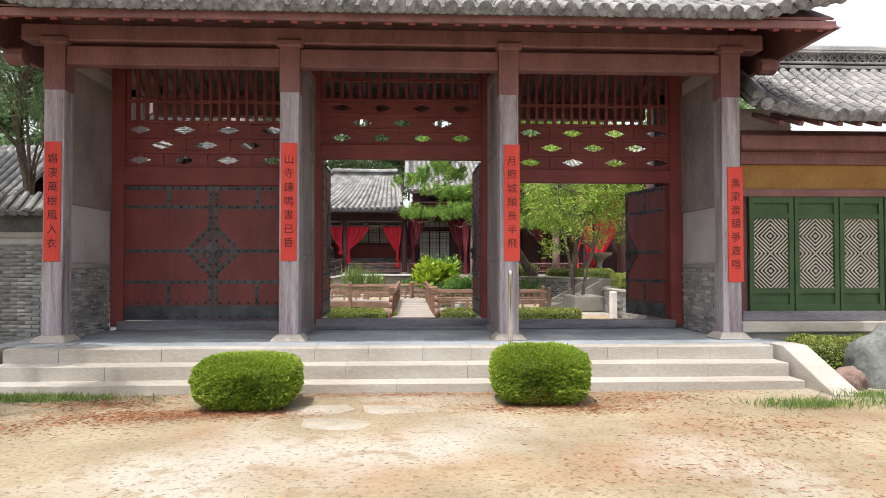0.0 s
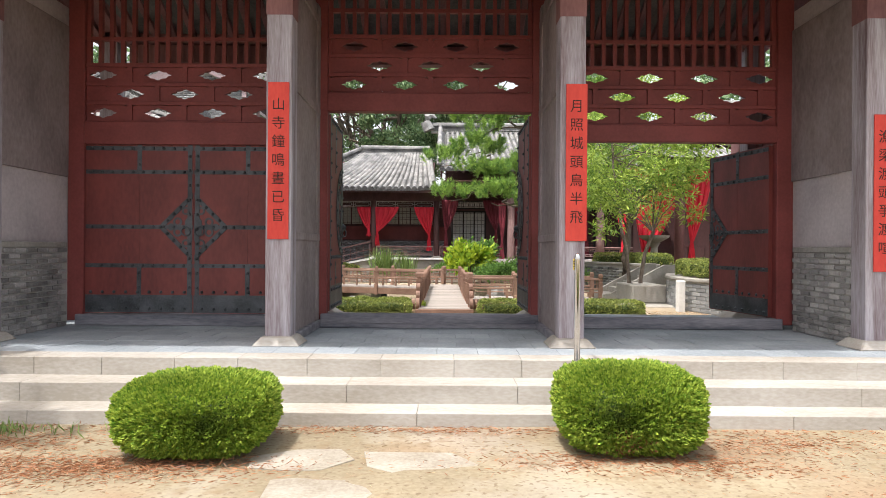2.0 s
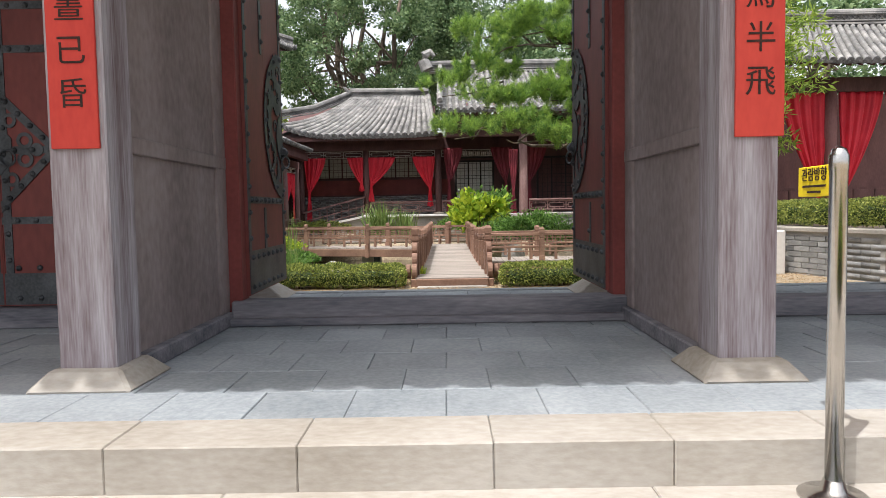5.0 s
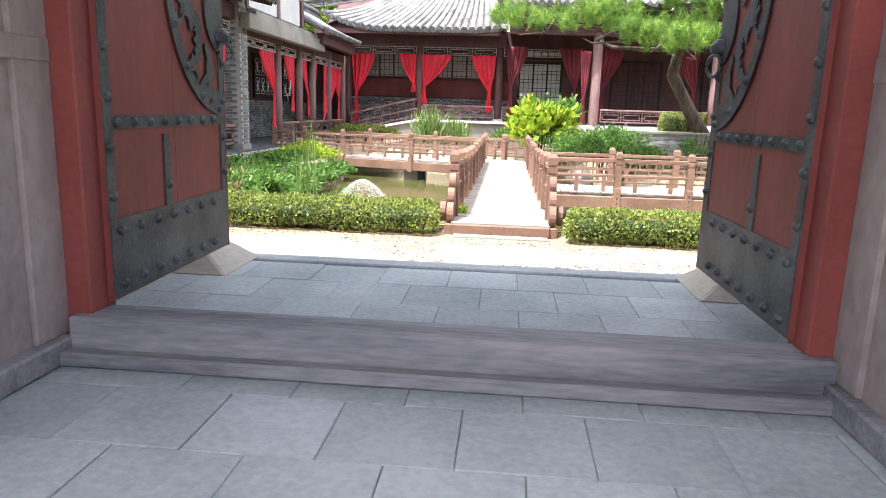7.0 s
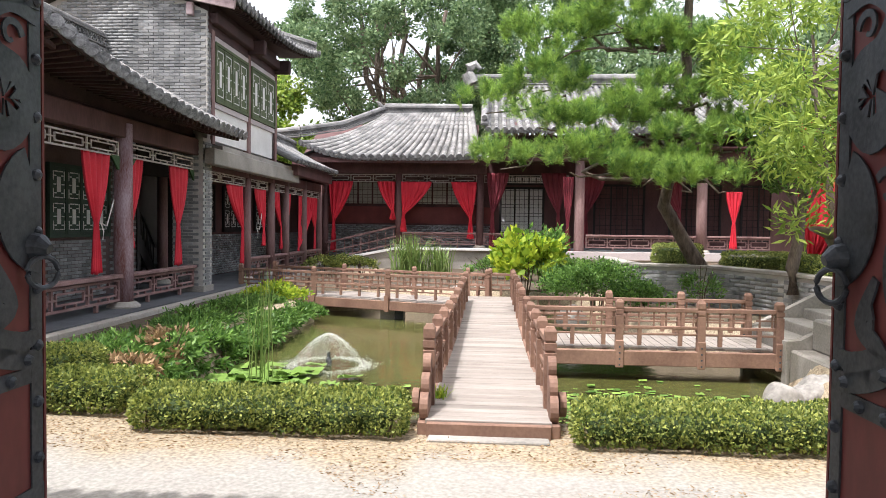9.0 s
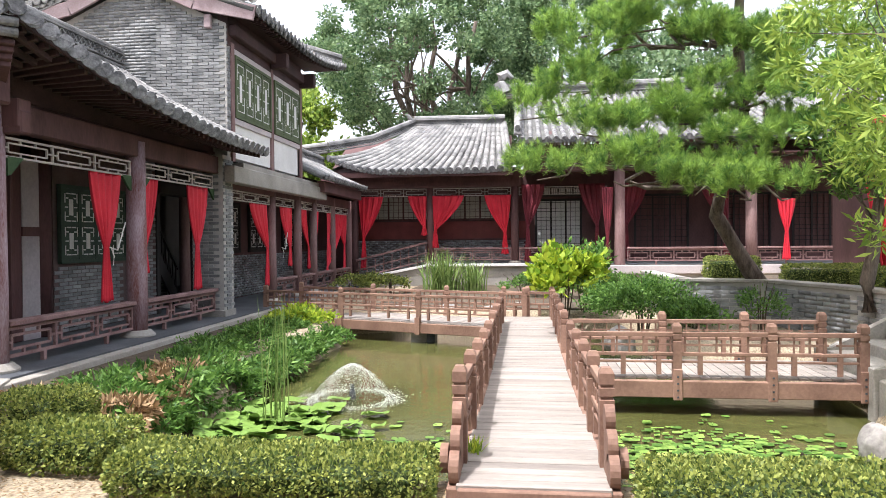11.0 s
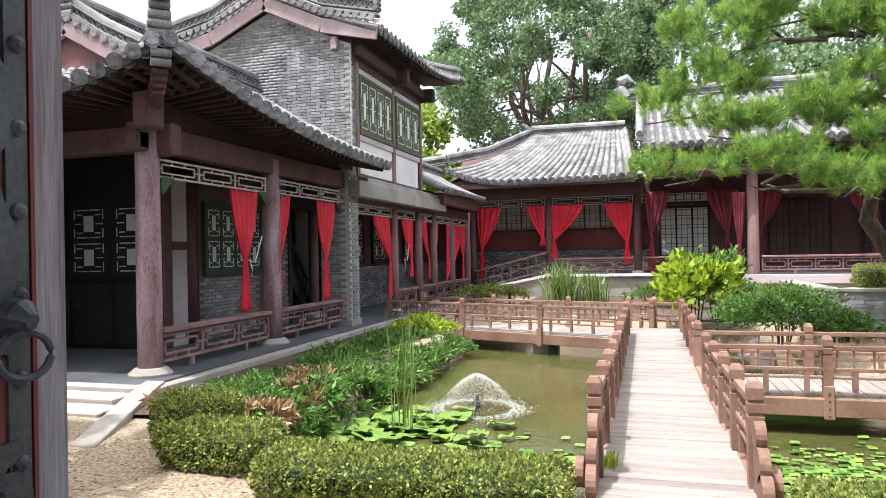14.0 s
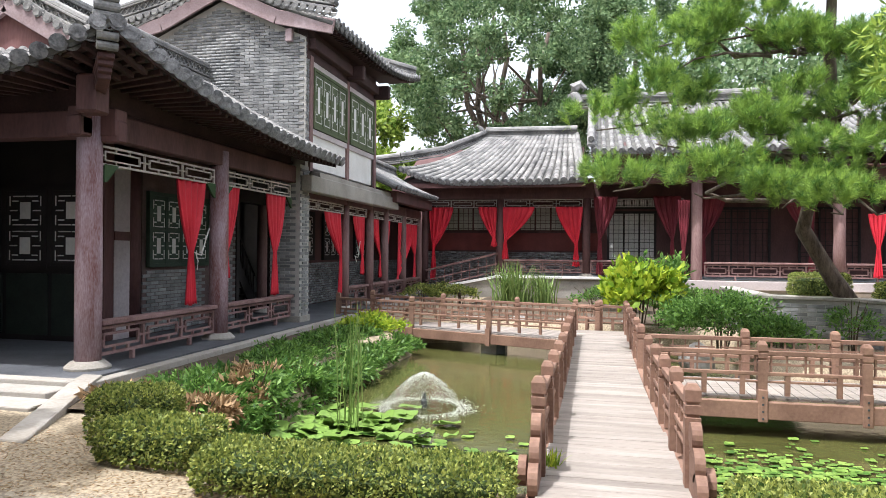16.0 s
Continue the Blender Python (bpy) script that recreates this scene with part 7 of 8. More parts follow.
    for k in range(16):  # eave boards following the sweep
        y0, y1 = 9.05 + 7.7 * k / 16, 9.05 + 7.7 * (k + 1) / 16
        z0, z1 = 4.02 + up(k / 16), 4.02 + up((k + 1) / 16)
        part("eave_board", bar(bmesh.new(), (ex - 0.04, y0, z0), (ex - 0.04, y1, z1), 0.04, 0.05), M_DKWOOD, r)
    # the lower roof beyond the tower
    roof_slope(r, (-5.75, 21.9, 4.0), (-5.75, 27.4, 4.05), (-7.6, 27.4, 5.0), (-7.6, 21.9, 5.0), pitch=0.21, limit=60)
    ridge(r, [(-7.6, 21.8, 5.0), (-7.6, 28, 5.0)], 0.2, 0.3)
    part("fascia", one(-6.2, -5.95, 22.7, 27.5, 3.6, 3.95), M_WOOD, r, bev=0.015)


corridor_roof()


# ---------- the brick tower ----------
TX0, TX1, TY0, TY1 = -10.7, -6.4, 16.65, 21.75


def tower():
    t = thing("brick_tower", (-8.5, 19.5, FZ), "two-storey grey brick house with green lattice windows and tiled gable", "house")
    part("pier", one(-7.1, TX1 + 0.02, TY0 - 0.3, TY0 + 0.2, FZ, 4.0), M_JOINT, t)
    part("pier_foot", one(-7.14, TX1 + 0.06, TY0 - 0.34, TY0 + 0.24, FZ - 0.02, FZ + 0.14), M_CONC, t, bev=0.01)
    brickwork(run((-7.1, TY0 - 0.3, 0), (TX1 + 0.02, TY0 - 0.3, 0))[0], 0.72, FZ + 0.14, 3.95, t, limit=200)
    brickwork(run((TX1 + 0.02, TY0 - 0.3, 0), (TX1 + 0.02, TY0 + 0.2, 0))[0], 0.5, FZ + 0.14, 3.95, t, bw=0.24, limit=120)
    eave, apex, xm = 6.98, 7.95, (TX0 + TX1) / 2
    bm = bmesh.new()
    prof = ((TX0, 4.0), (TX1, 4.0), (TX1, eave), (xm, apex), (TX0, eave))
    a = [bm.verts.new((x, TY0, z)) for x, z in prof]
    b = [bm.verts.new((x, TY0 + 0.3, z)) for x, z in prof]
    bm.faces.new(a)
    bm.faces.new(b[::-1])
    for i in range(5):
        bm.faces.new((a[i], b[i], b[(i + 1) % 5], a[(i + 1) % 5]))
    part("gable_wall", bm, M_JOINT, t)
    g = (apex - eave) / (TX1 - xm)
    brickwork(run((TX0, TY0, 0), (TX1, TY0, 0))[0], TX1 - TX0, 4.3, apex, t, inside=lambda x, z: z < apex - 0.06 - g * (abs(x - (xm - TX0)) + 0.1), limit=300, near=3.8)
    part("side_wall", one(TX1 - 0.3, TX1, TY0 + 0.3, TY1, 4.0, eave), M_WHITE, t)
    part("back_wall", one(TX0, TX1, TY1 - 0.3, TY1, 4.0, eave), M_WHITE, t)
    part("far_wall", one(TX0, TX0 + 0.3, TY0, TY1, 4.0, eave), M_WHITE, t)
    part("side_brick", one(TX1 - 0.3, TX1, TY0 + 0.3, TY0 + 0.32, 4.0, eave), M_JOINT, t)
    brickwork(run((TX1, TY0, 0), (TX1, TY0 + 0.3, 0))[0], 0.3, 4.1, eave, t, bw=0.13, limit=120)
    for y in (TY0 + 0.24, 19.34, TY1 - 0.1):
        part("corner_post", one(TX1 - 0.1, TX1 + 0.06, y - 0.08, y + 0.08, 3.9, 6.6), M_COLUMN, t, bev=0.01)
    for z0, z1 in ((4.78, 4.92), (6.36, 6.5)):
        part("rail_beam", one(TX1 - 0.1, TX1 + 0.045, TY0 + 0.16, TY1 - 0.2, z0, z1), M_PLASTER, t, bev=0.01)
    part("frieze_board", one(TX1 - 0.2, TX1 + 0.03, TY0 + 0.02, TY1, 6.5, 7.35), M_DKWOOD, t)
    m = run((TX1 + 0.03, TY0, 0), (TX1 + 0.03, TY1, 0))[0]
    fret_leaves(m, 0.34, 2.58, 4.93, 6.36, t, M_OLIVE, M_WHITE, 4, 1, "window")
    fret_leaves(m, 2.84, 4.9, 4.93, 6.36, t, M_OLIVE, M_WHITE, 3, 1, "window")
    part("balcony_slab", one(TX1 + 0.05, -6.1, TY0 - 0.3, 23.4, 3.38, 3.76), M_CONC, t, "grey concrete balcony slab", bev=0.02)
    part("balcony_floor", one(TX1 - 0.3, -6.15, TY0 + 0.3, 23.3, 3.74, 3.88), M_CONC, t, bev=0.01)
    over = 0.75
    z_e, top = 7.22, apex + 0.47
    up = lambda u: 0.5 * max(0, u - 0.45) ** 2 / 0.3
    far = TY1 + 2.0
    roof_slope(t, (TX1 + over, TY0 - 0.22, z_e), (TX1 + over + 0.1, far, z_e), (xm, far - 1.6, top), (xm, TY0 - 0.22, top), limit=140, near=0.1, rise=up, pitch=0.28, r=0.095)
    roof_slope(t, (TX0 - over, far, z_e), (TX0 - over, TY0 - 0.22, z_e), (xm, TY0 - 0.22, top), (xm, far - 1.6, top), limit=40, near=1, pitch=0.28, r=0.095)
    ridge(t, [(xm, TY0 - 0.2, top), (xm, far - 1.6, top)], 0.24, 0.4)
    ridge(t, [(xm, far - 1.6, top), (TX1 + over, far, z_e + 0.55)], 0.18, 0.3, "hip")
    cap = cap_mesh(0.085, M_TILE)
    drip = drip_mesh(0.1, M_TILE)
    for s, xe in ((1, TX1 + over), (-1, TX0 - over)):
        line = [Vector((xm, TY0 - 0.2, apex + 0.34)), Vector((xm + s * 1.5, TY0 - 0.2, apex - 0.36)), Vector((xe, TY0 - 0.2, z_e + 0.06))]
        for p0, p1 in zip(line, line[1:]):
            part("barge_board", bar(bmesh.new(), p0 + Vector((0, 0.02, -0.17)), p1 + Vector((0, 0.02, -0.17)), 0.07, 0.33), M_PINK, t, "faded pink barge board", bev=0.008)
            n = int((p1 - p0).length / 0.2)
            for i in range(n):
                q = p0.lerp(p1, (i + 0.5) / n)
                piece("tile_end", cap, Matrix.Translation(q + Vector((0, -0.09, 0.13))), t)
                piece("drip_tile", drip, Matrix.Translation(q + Vector((0.1, -0.08, 0.08))), t)
        ridge(t, [q + Vector((0, 0.12, 0.22)) for q in line], 0.2, 0.42, "verge_ridge")
        for k in range(3):
            q = line[-1] + Vector((-s * 0.03, 0.12, 0.42 + k * 0.11))
            part("verge_end", tube(bmesh.new(), [q - Vector((0, 0.13, 0)), q + Vector((0, 0.13, 0))], [0.058, 0.058], 10), M_TILE, t)
    for k in range(5):
        part("gable_finial", tube(bmesh.new(), [(xm - 0.14, TY0 - 0.16, apex + 0.62 + k * 0.11), (xm + 0.14, TY0 - 0.16, apex + 0.62 + k * 0.11)], [0.06, 0.06], 10), M_TILE, t)
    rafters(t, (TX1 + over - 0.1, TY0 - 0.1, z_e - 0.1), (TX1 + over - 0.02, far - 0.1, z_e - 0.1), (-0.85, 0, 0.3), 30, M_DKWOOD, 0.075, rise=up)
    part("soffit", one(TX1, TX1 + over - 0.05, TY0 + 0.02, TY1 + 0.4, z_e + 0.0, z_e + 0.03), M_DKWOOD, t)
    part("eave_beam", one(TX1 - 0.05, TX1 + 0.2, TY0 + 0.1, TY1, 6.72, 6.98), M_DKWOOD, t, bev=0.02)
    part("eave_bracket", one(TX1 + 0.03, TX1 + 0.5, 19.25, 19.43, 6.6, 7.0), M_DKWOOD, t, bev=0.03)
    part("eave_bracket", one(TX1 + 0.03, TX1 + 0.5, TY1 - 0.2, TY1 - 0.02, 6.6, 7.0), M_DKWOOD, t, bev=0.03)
    s = part("loudspeaker", one(-6.86, -6.7, TY0 - 0.14, TY0 - 0.02, 6.86, 7.16), M_PINK, t, "small pale wall loudspeaker", bev=0.015)
    # stair inside the doorway
    st = thing("wooden_stair", (-8.9, 17.7, FZ), "black wooden stair with cross-braced rail inside the doorway", "stair")
    for i in range(10):
        part("tread", one(-9.5, -8.75, 18.45 - i * 0.17, 18.65 - i * 0.17, FZ + 0.2 + i * 0.2, FZ + 0.24 + i * 0.2), M_DARKSHADE, st)
    part("stringer", bar(bmesh.new(), (-8.7, 18.7, FZ + 0.05), (-8.7, 16.85, FZ + 2.25), 0.05, 0.3), M_DARKSHADE, st)
    part("hand_rail", bar(bmesh.new(), (-8.7, 18.7, FZ + 0.95), (-8.7, 16.85, FZ + 3.1), 0.06, 0.07), M_DARKSHADE, st)
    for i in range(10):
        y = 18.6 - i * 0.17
        part("baluster", bar(bmesh.new(), (-8.7, y, FZ + 0.2 + i * 0.2), (-8.7, y, FZ + 1.02 + i * 0.2), 0.03, 0.03), M_DARKSHADE, st)
        part("brace", bar(bmesh.new(), (-8.7, y, FZ + 0.35 + i * 0.2), (-8.7, y - 0.17, FZ + 1.0 + i * 0.2), 0.025, 0.025), M_DARKSHADE, st)


tower()


# ---------- the pavilion across the pond ----------
PF = 1.13


def pavilion():
    p = thing("terrace_pavilion", (-1.5, 28.6, CZ), "pale stone pavilion terrace with light coping", "terrace", kind="structure")
    part("base", one(-3.55, 14, 28.55, 34, 0.0, PF - 0.06), M_CONC, p)
    part("coping", one(-3.65, 0.5, 28.42, 28.8, PF - 0.1, PF), M_WHITE, p, bev=0.015)
    part("floor_boards", one(-3.5, 14, 28.8, 34, PF - 0.06, PF - 0.002), M_PAVE, p)
    bm = bmesh.new()
    prof = ((-6.5, 0.2), (-3.5, 0.2), (-3.5, PF), (-6.5, FZ))
    a = [bm.verts.new((x, 28.6, z)) for x, z in prof]
    b = [bm.verts.new((x, 31, z)) for x, z in prof]
    bm.faces.new(a)
    bm.faces.new(b[::-1])
    for i in range(4):
        bm.faces.new((a[i], b[i], b[(i + 1) % 4], a[(i + 1) % 4]))
    part("ramp", bm, M_CONC, p)
    part("ramp_coping", bar(bmesh.new(), (-6.5, 28.58, 0.5), (-3.6, 28.58, 1.08), 0.12, 0.1), M_WHITE, p)
    r = thing("ramp_rail", (-5, 28.75, 0.6), "sloping dark red rail along the ramp", "railing", "fretted railings")
    for h, t in ((0.85, 0.08), (0.45, 0.05), (0.15, 0.05)):
        part("rail", bar(bmesh.new(), (-6.5, 28.8, 0.42 + h), (-3.6, 28.8, 1.13 + h), 0.08, t), M_RAIL, r)
    for i in range(9):
        x = -6.4 + i * 0.34
        part("baluster", one(x - 0.02, x + 0.02, 28.78, 28.82, 0.44 + i * 0.083, 1.2 + i * 0.083), M_RAIL, r)
    w = thing("wall_pavilion", (-3, 31, PF), "pavilion back wall: grey brick below, red boards and lattice windows", "wall", kind="structure")
    part("core", one(-8.6, 0.3, 31.0, 31.25, 0.4, 5.0), M_WOOD, w)
    brickwork(run((-7.5, 31, 0), (0.3, 31, 0))[0], 7.8, 0.6, 2.05, w, limit=90, bw=0.25, bh=0.07, near=3.5)
    part("red_boards", one(-7.5, 0.3, 30.95, 31.0, 2.12, 2.85), M_RED, w)
    for x0 in (-6.3, -3.0):
        lattice(run((x0, 30.97, 0), (x0 + 3, 30.97, 0))[0], 0, 2.7, 2.88, 4.05, w, M_WOOD, M_CANVAS, 4, 3, name="window")
    for x in (-6.6, -3.515, -0.16):
        round_column(x, 29.0, PF if x > -6 else FZ, 4.6, 0.15, M_WOOD, "round dark red pavilion column")
    bench_rail((-3.35, 28.95, 0), (-0.3, 28.95, 0), PF, "dark fretted seat rail between pavilion columns")
    bench_rail((0.0, 28.95, 0), (3.3, 28.6, 0), PF, "dark fretted seat rail between pavilion columns")
    valance((-6.45, 29, 0), (-3.65, 29, 0), 3.8, 4.12)
    valance((-3.38, 29, 0), (-0.3, 29, 0), 3.8, 4.12)
    valance((0.0, 29, 0), (3.4, 29, 0), 3.8, 4.12)
    t = thing("pavilion_frame", (-3, 29, 4.2), "dark red timber beams of the pavilion", "timber frame", kind="structure")
    part("beam", one(-7.4, 0.1, 28.85, 29.15, 4.14, 4.75), M_WOOD, t, bev=0.02)
    part("ceiling_board", one(-7.6, 0.1, 28.2, 33, 4.8, 4.84), M_WOOD, t)
    rf = thing("roof_pavilion", (-3, 29, 4.8), "pavilion roof of pale weathered barrel tiles with openwork ridge", "roof", kind="structure")
    up = lambda u: 0.08 * max(0, u - 0.85) / 0.15 + 0.6 * max(0, 0.35 - u) ** 2 / 0.12
    roof_slope(rf, (-7.4, 27.75, 4.7), (-0.2, 27.75, 4.7), (-0.65, 31.5, 7.0), (-4.5, 31.5, 7.0), pitch=0.31, r=0.115, tl=0.36, limit=300, sag=0.35, rise=up)
    roof_slope(rf, (-0.65, 34.5, 5.2), (-7.4, 34.5, 5.2), (-4.5, 31.5, 6.85), (-0.65, 31.5, 6.85), pitch=0.25, limit=10)
    bm = bmesh.new()
    vv = [bm.verts.new(q) for q in ((-7.4, 27.75, 4.7), (-4.5, 31.5, 6.95), (-7.4, 34.5, 4.9))]
    bm.faces.new(vv)
    vv2 = bmesh.ops.extrude_face_region(bm, geom=bm.faces[:])
    for v in [e for e in vv2["geom"] if isinstance(e, bmesh.types.BMVert)]:
        v.co.z -= 0.1
    part("hip_face", bm, M_TILED, rf)
    ridge(rf, [(-4.5, 31.5, 6.93), (-0.6, 31.5, 6.9)], 0.28, 0.45)
    ridge(rf, [(-4.5, 31.5, 6.95), (-6.0, 29.7, 6.0), (-7.4, 28.0, 5.5), (-9.5, 27.4, 5.2)], 0.24, 0.36, "hip")
    bm = bmesh.new()
    tube(bm, [(-4.6, 31.4, 7.2), (-4.75, 31.3, 7.45), (-4.85, 31.2, 7.5)], [0.14, 0.08, 0.02], 8)
    part("finial", bm, M_TILE, rf)
    ridge(rf, [(-0.3, 27.9, 4.85), (-0.6, 31.4, 6.85)], 0.2, 0.22, "verge_ridge")
    part("soffit", bar(bmesh.new(), (-3.8, 27.9, 4.68), (-3.8, 31.5, 6.5), 7.0, 0.04), M_WOOD, rf)
    part("eave_board", one(-7.4, -0.2, 27.82, 27.88, 4.5, 4.68), M_WOOD, rf)
    rafters(rf, (-7.3, 27.9, 4.6), (-0.3, 27.9, 4.6), (0, 1.2, 0.45), 30, M_WOOD, 0.09)


pavilion()


def hall():
    h = thing("great_hall", (6, 31, PF), "large dark timber hall with lattice doors and tall tiled roof", "house")
    part("wall", one(0.3, 16, 31.0, 31.3, 0.5, 6.0), M_WOOD, h)
    part("base", one(2.4, 16, 26.6, 28.6, 0.0, PF - 0.03), M_CONC, h)
    part("floor_beam", one(2.6, 16, 26.5, 26.75, PF - 0.3, PF), M_PLASTER, h, bev=0.015)
    m = run((0.3, 30.97, 0), (16, 30.97, 0))[0]
    lattice(m, 0.35, 2.3, 1.7, 3.75, h, M_DARKSHADE, M_WHITE, 3, 5, name="window")
    lattice(m, 0.35, 2.3, 3.85, 4.3, h, M_DARKSHADE, M_WHITE, 6, 1, name="window")
    for x0 in (4.4, 7.6, 10.6):
        lattice(m, x0, x0 + 2.2, 1.5, 3.9, h, M_DARKSHADE, M_WOOD, 3, 5, name="window")
        part("door_panel", one(x0 + 0.3, x0 + 2.5, 30.9, 30.97, PF, 1.5), M_WOOD, h)
    part("lintel", one(0.2, 16, 26.85, 27.15, 4.5, 4.9), M_WOOD, h, bev=0.02)
    part("ceiling_board", one(0.2, 16, 26.3, 33, 4.95, 5.0), M_WOOD, h)
    roof_slope(h, (0.0, 26.2, 5.55), (17, 26.2, 5.55), (16, 32.5, 8.4), (0.0, 32.5, 8.4), pitch=0.3, r=0.1, tl=0.4, limit=160, near=0.1, sag=0.4)
    ridge(h, [(-0.55, 32.5, 8.35), (16, 32.5, 8.35)], 0.35, 0.5)
    bm = bmesh.new()
    tube(bm, [(-0.65, 32.4, 8.5), (-0.85, 32.4, 8.95), (-0.8, 32.4, 9.25), (-0.5, 32.4, 9.4), (-0.3, 32.4, 9.2), (-0.42, 32.4, 9.05)], [0.34, 0.3, 0.24, 0.18, 0.1, 0.04], 8)
    part("ridge_beast", bm, M_TILE, h, "pale curled ridge ornament")
    ridge(h, [(0.0, 26.4, 5.75), (0.0, 32.3, 8.4)], 0.24, 0.3, "verge_ridge")
    rafters(h, (0.2, 26.3, 5.4), (16, 26.3, 5.4), (0, 1.2, 0.6), 40, M_WOOD, 0.1)
    part("gable_board", bar(bmesh.new(), (0.1, 26.4, 5.3), (0.1, 32.4, 8.1), 0.1, 0.5), M_WOOD, h)


hall()
for x in (3.6, 8.1, 12.3):
    round_column(x, 27.0, PF if x > 4 else 0.26, 4.6, 0.19, M_COLUMN, "thick weathered grey-brown hall column")
bench_rail((3.85, 27, 0), (7.9, 27, 0), PF, "weathered fretted rail of the hall's veranda")
bench_rail((8.3, 27, 0), (12.1, 27, 0), PF, "weathered fretted rail of the hall's veranda")


# ---------- drapes ----------
mc = run((CX - 0.05, 0, 0), (CX - 0.05, 40, 0))[0]  # x of this frame is world y
for k, (a, b, zt, zi, zb, tie) in enumerate((
    (12.0, 12.85, 3.24, 2.0, 1.1, 12.45), (13.5, 14.1, 3.24, 2.0, 1.5, 13.6), (15.2, 16.1, 3.24, 2.0, 1.08, 15.62),
    (18.5, 19.65, 3.06, 1.9, 0.9, 19.6), (20.65, 21.6, 3.06, 1.9, 1.35, 21.4), (22.1, 22.8, 3.06, 1.9, 1.2, 23.1), (23.6, 24.1, 3.06, 1.9, 1.2, 23.75), (25.3, 27.7, 3.06, 1.15, 1.0, 25.2), (26.6, 27.9, 3.06, 1.9, 0.9, 27.5))):
    drape(a, b, zt, zi, zb, tie, mc, "scarlet gauze drape knotted midway, hung from the corridor beam", seed=k)
mp = run((-20, 28.9, 0), (20, 28.9, 0))[0]
for k, (a, b, zi, zb, tie) in enumerate(((-6.4, -5.4, 2.2, 0.9, -6.2), (-4.4, -3.65, 2.6, 2.25, -3.75), (-3.4, -2.15, 2.5, 1.75, -3.3), (-1.35, -0.3, 2.35, 1.5, -0.55))):
    drape(a + 20, b + 20, 3.82, zi, zb, tie + 20, mp, "scarlet gauze drape tied to the pavilion column", seed=20 + k, depth=0.06)
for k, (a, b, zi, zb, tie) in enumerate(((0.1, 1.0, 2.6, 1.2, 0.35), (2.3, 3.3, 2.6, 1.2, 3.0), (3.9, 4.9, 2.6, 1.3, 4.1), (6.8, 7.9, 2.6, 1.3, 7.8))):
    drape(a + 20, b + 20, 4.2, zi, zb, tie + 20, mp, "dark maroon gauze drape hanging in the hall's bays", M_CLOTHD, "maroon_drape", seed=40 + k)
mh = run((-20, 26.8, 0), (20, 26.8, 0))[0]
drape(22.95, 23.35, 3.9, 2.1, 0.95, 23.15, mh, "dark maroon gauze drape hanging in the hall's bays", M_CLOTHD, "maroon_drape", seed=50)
drape(28.9, 29.5, 3.4, 2.3, 1.3, 29.2, mh, "scarlet gauze drape hung beside the hall column", seed=51)
for k, (y, z) in enumerate(((12.45, 2.0), (20.5, 1.9))):
    bm = bmesh.new()
    tube(bm, [(CX + 0.04, y, z), (CX + 0.1, y + 0.12, z - 0.05), (CX + 0.08, y + 0.3, z + 0.25), (CX + 0.06, y + 0.42, z + 0.42)], [0.012] * 4, 6)
    tube(bm, [(CX + 0.05, y + 0.02, z), (CX + 0.08, y + 0.05, z - 0.15), (CX + 0.07, y + 0.04, z - 0.3)], [0.01] * 3, 6)
    tagged(part("tie_cord", bm, M_CORD), "white cord knotted round the drape", "cord", "tie cords")


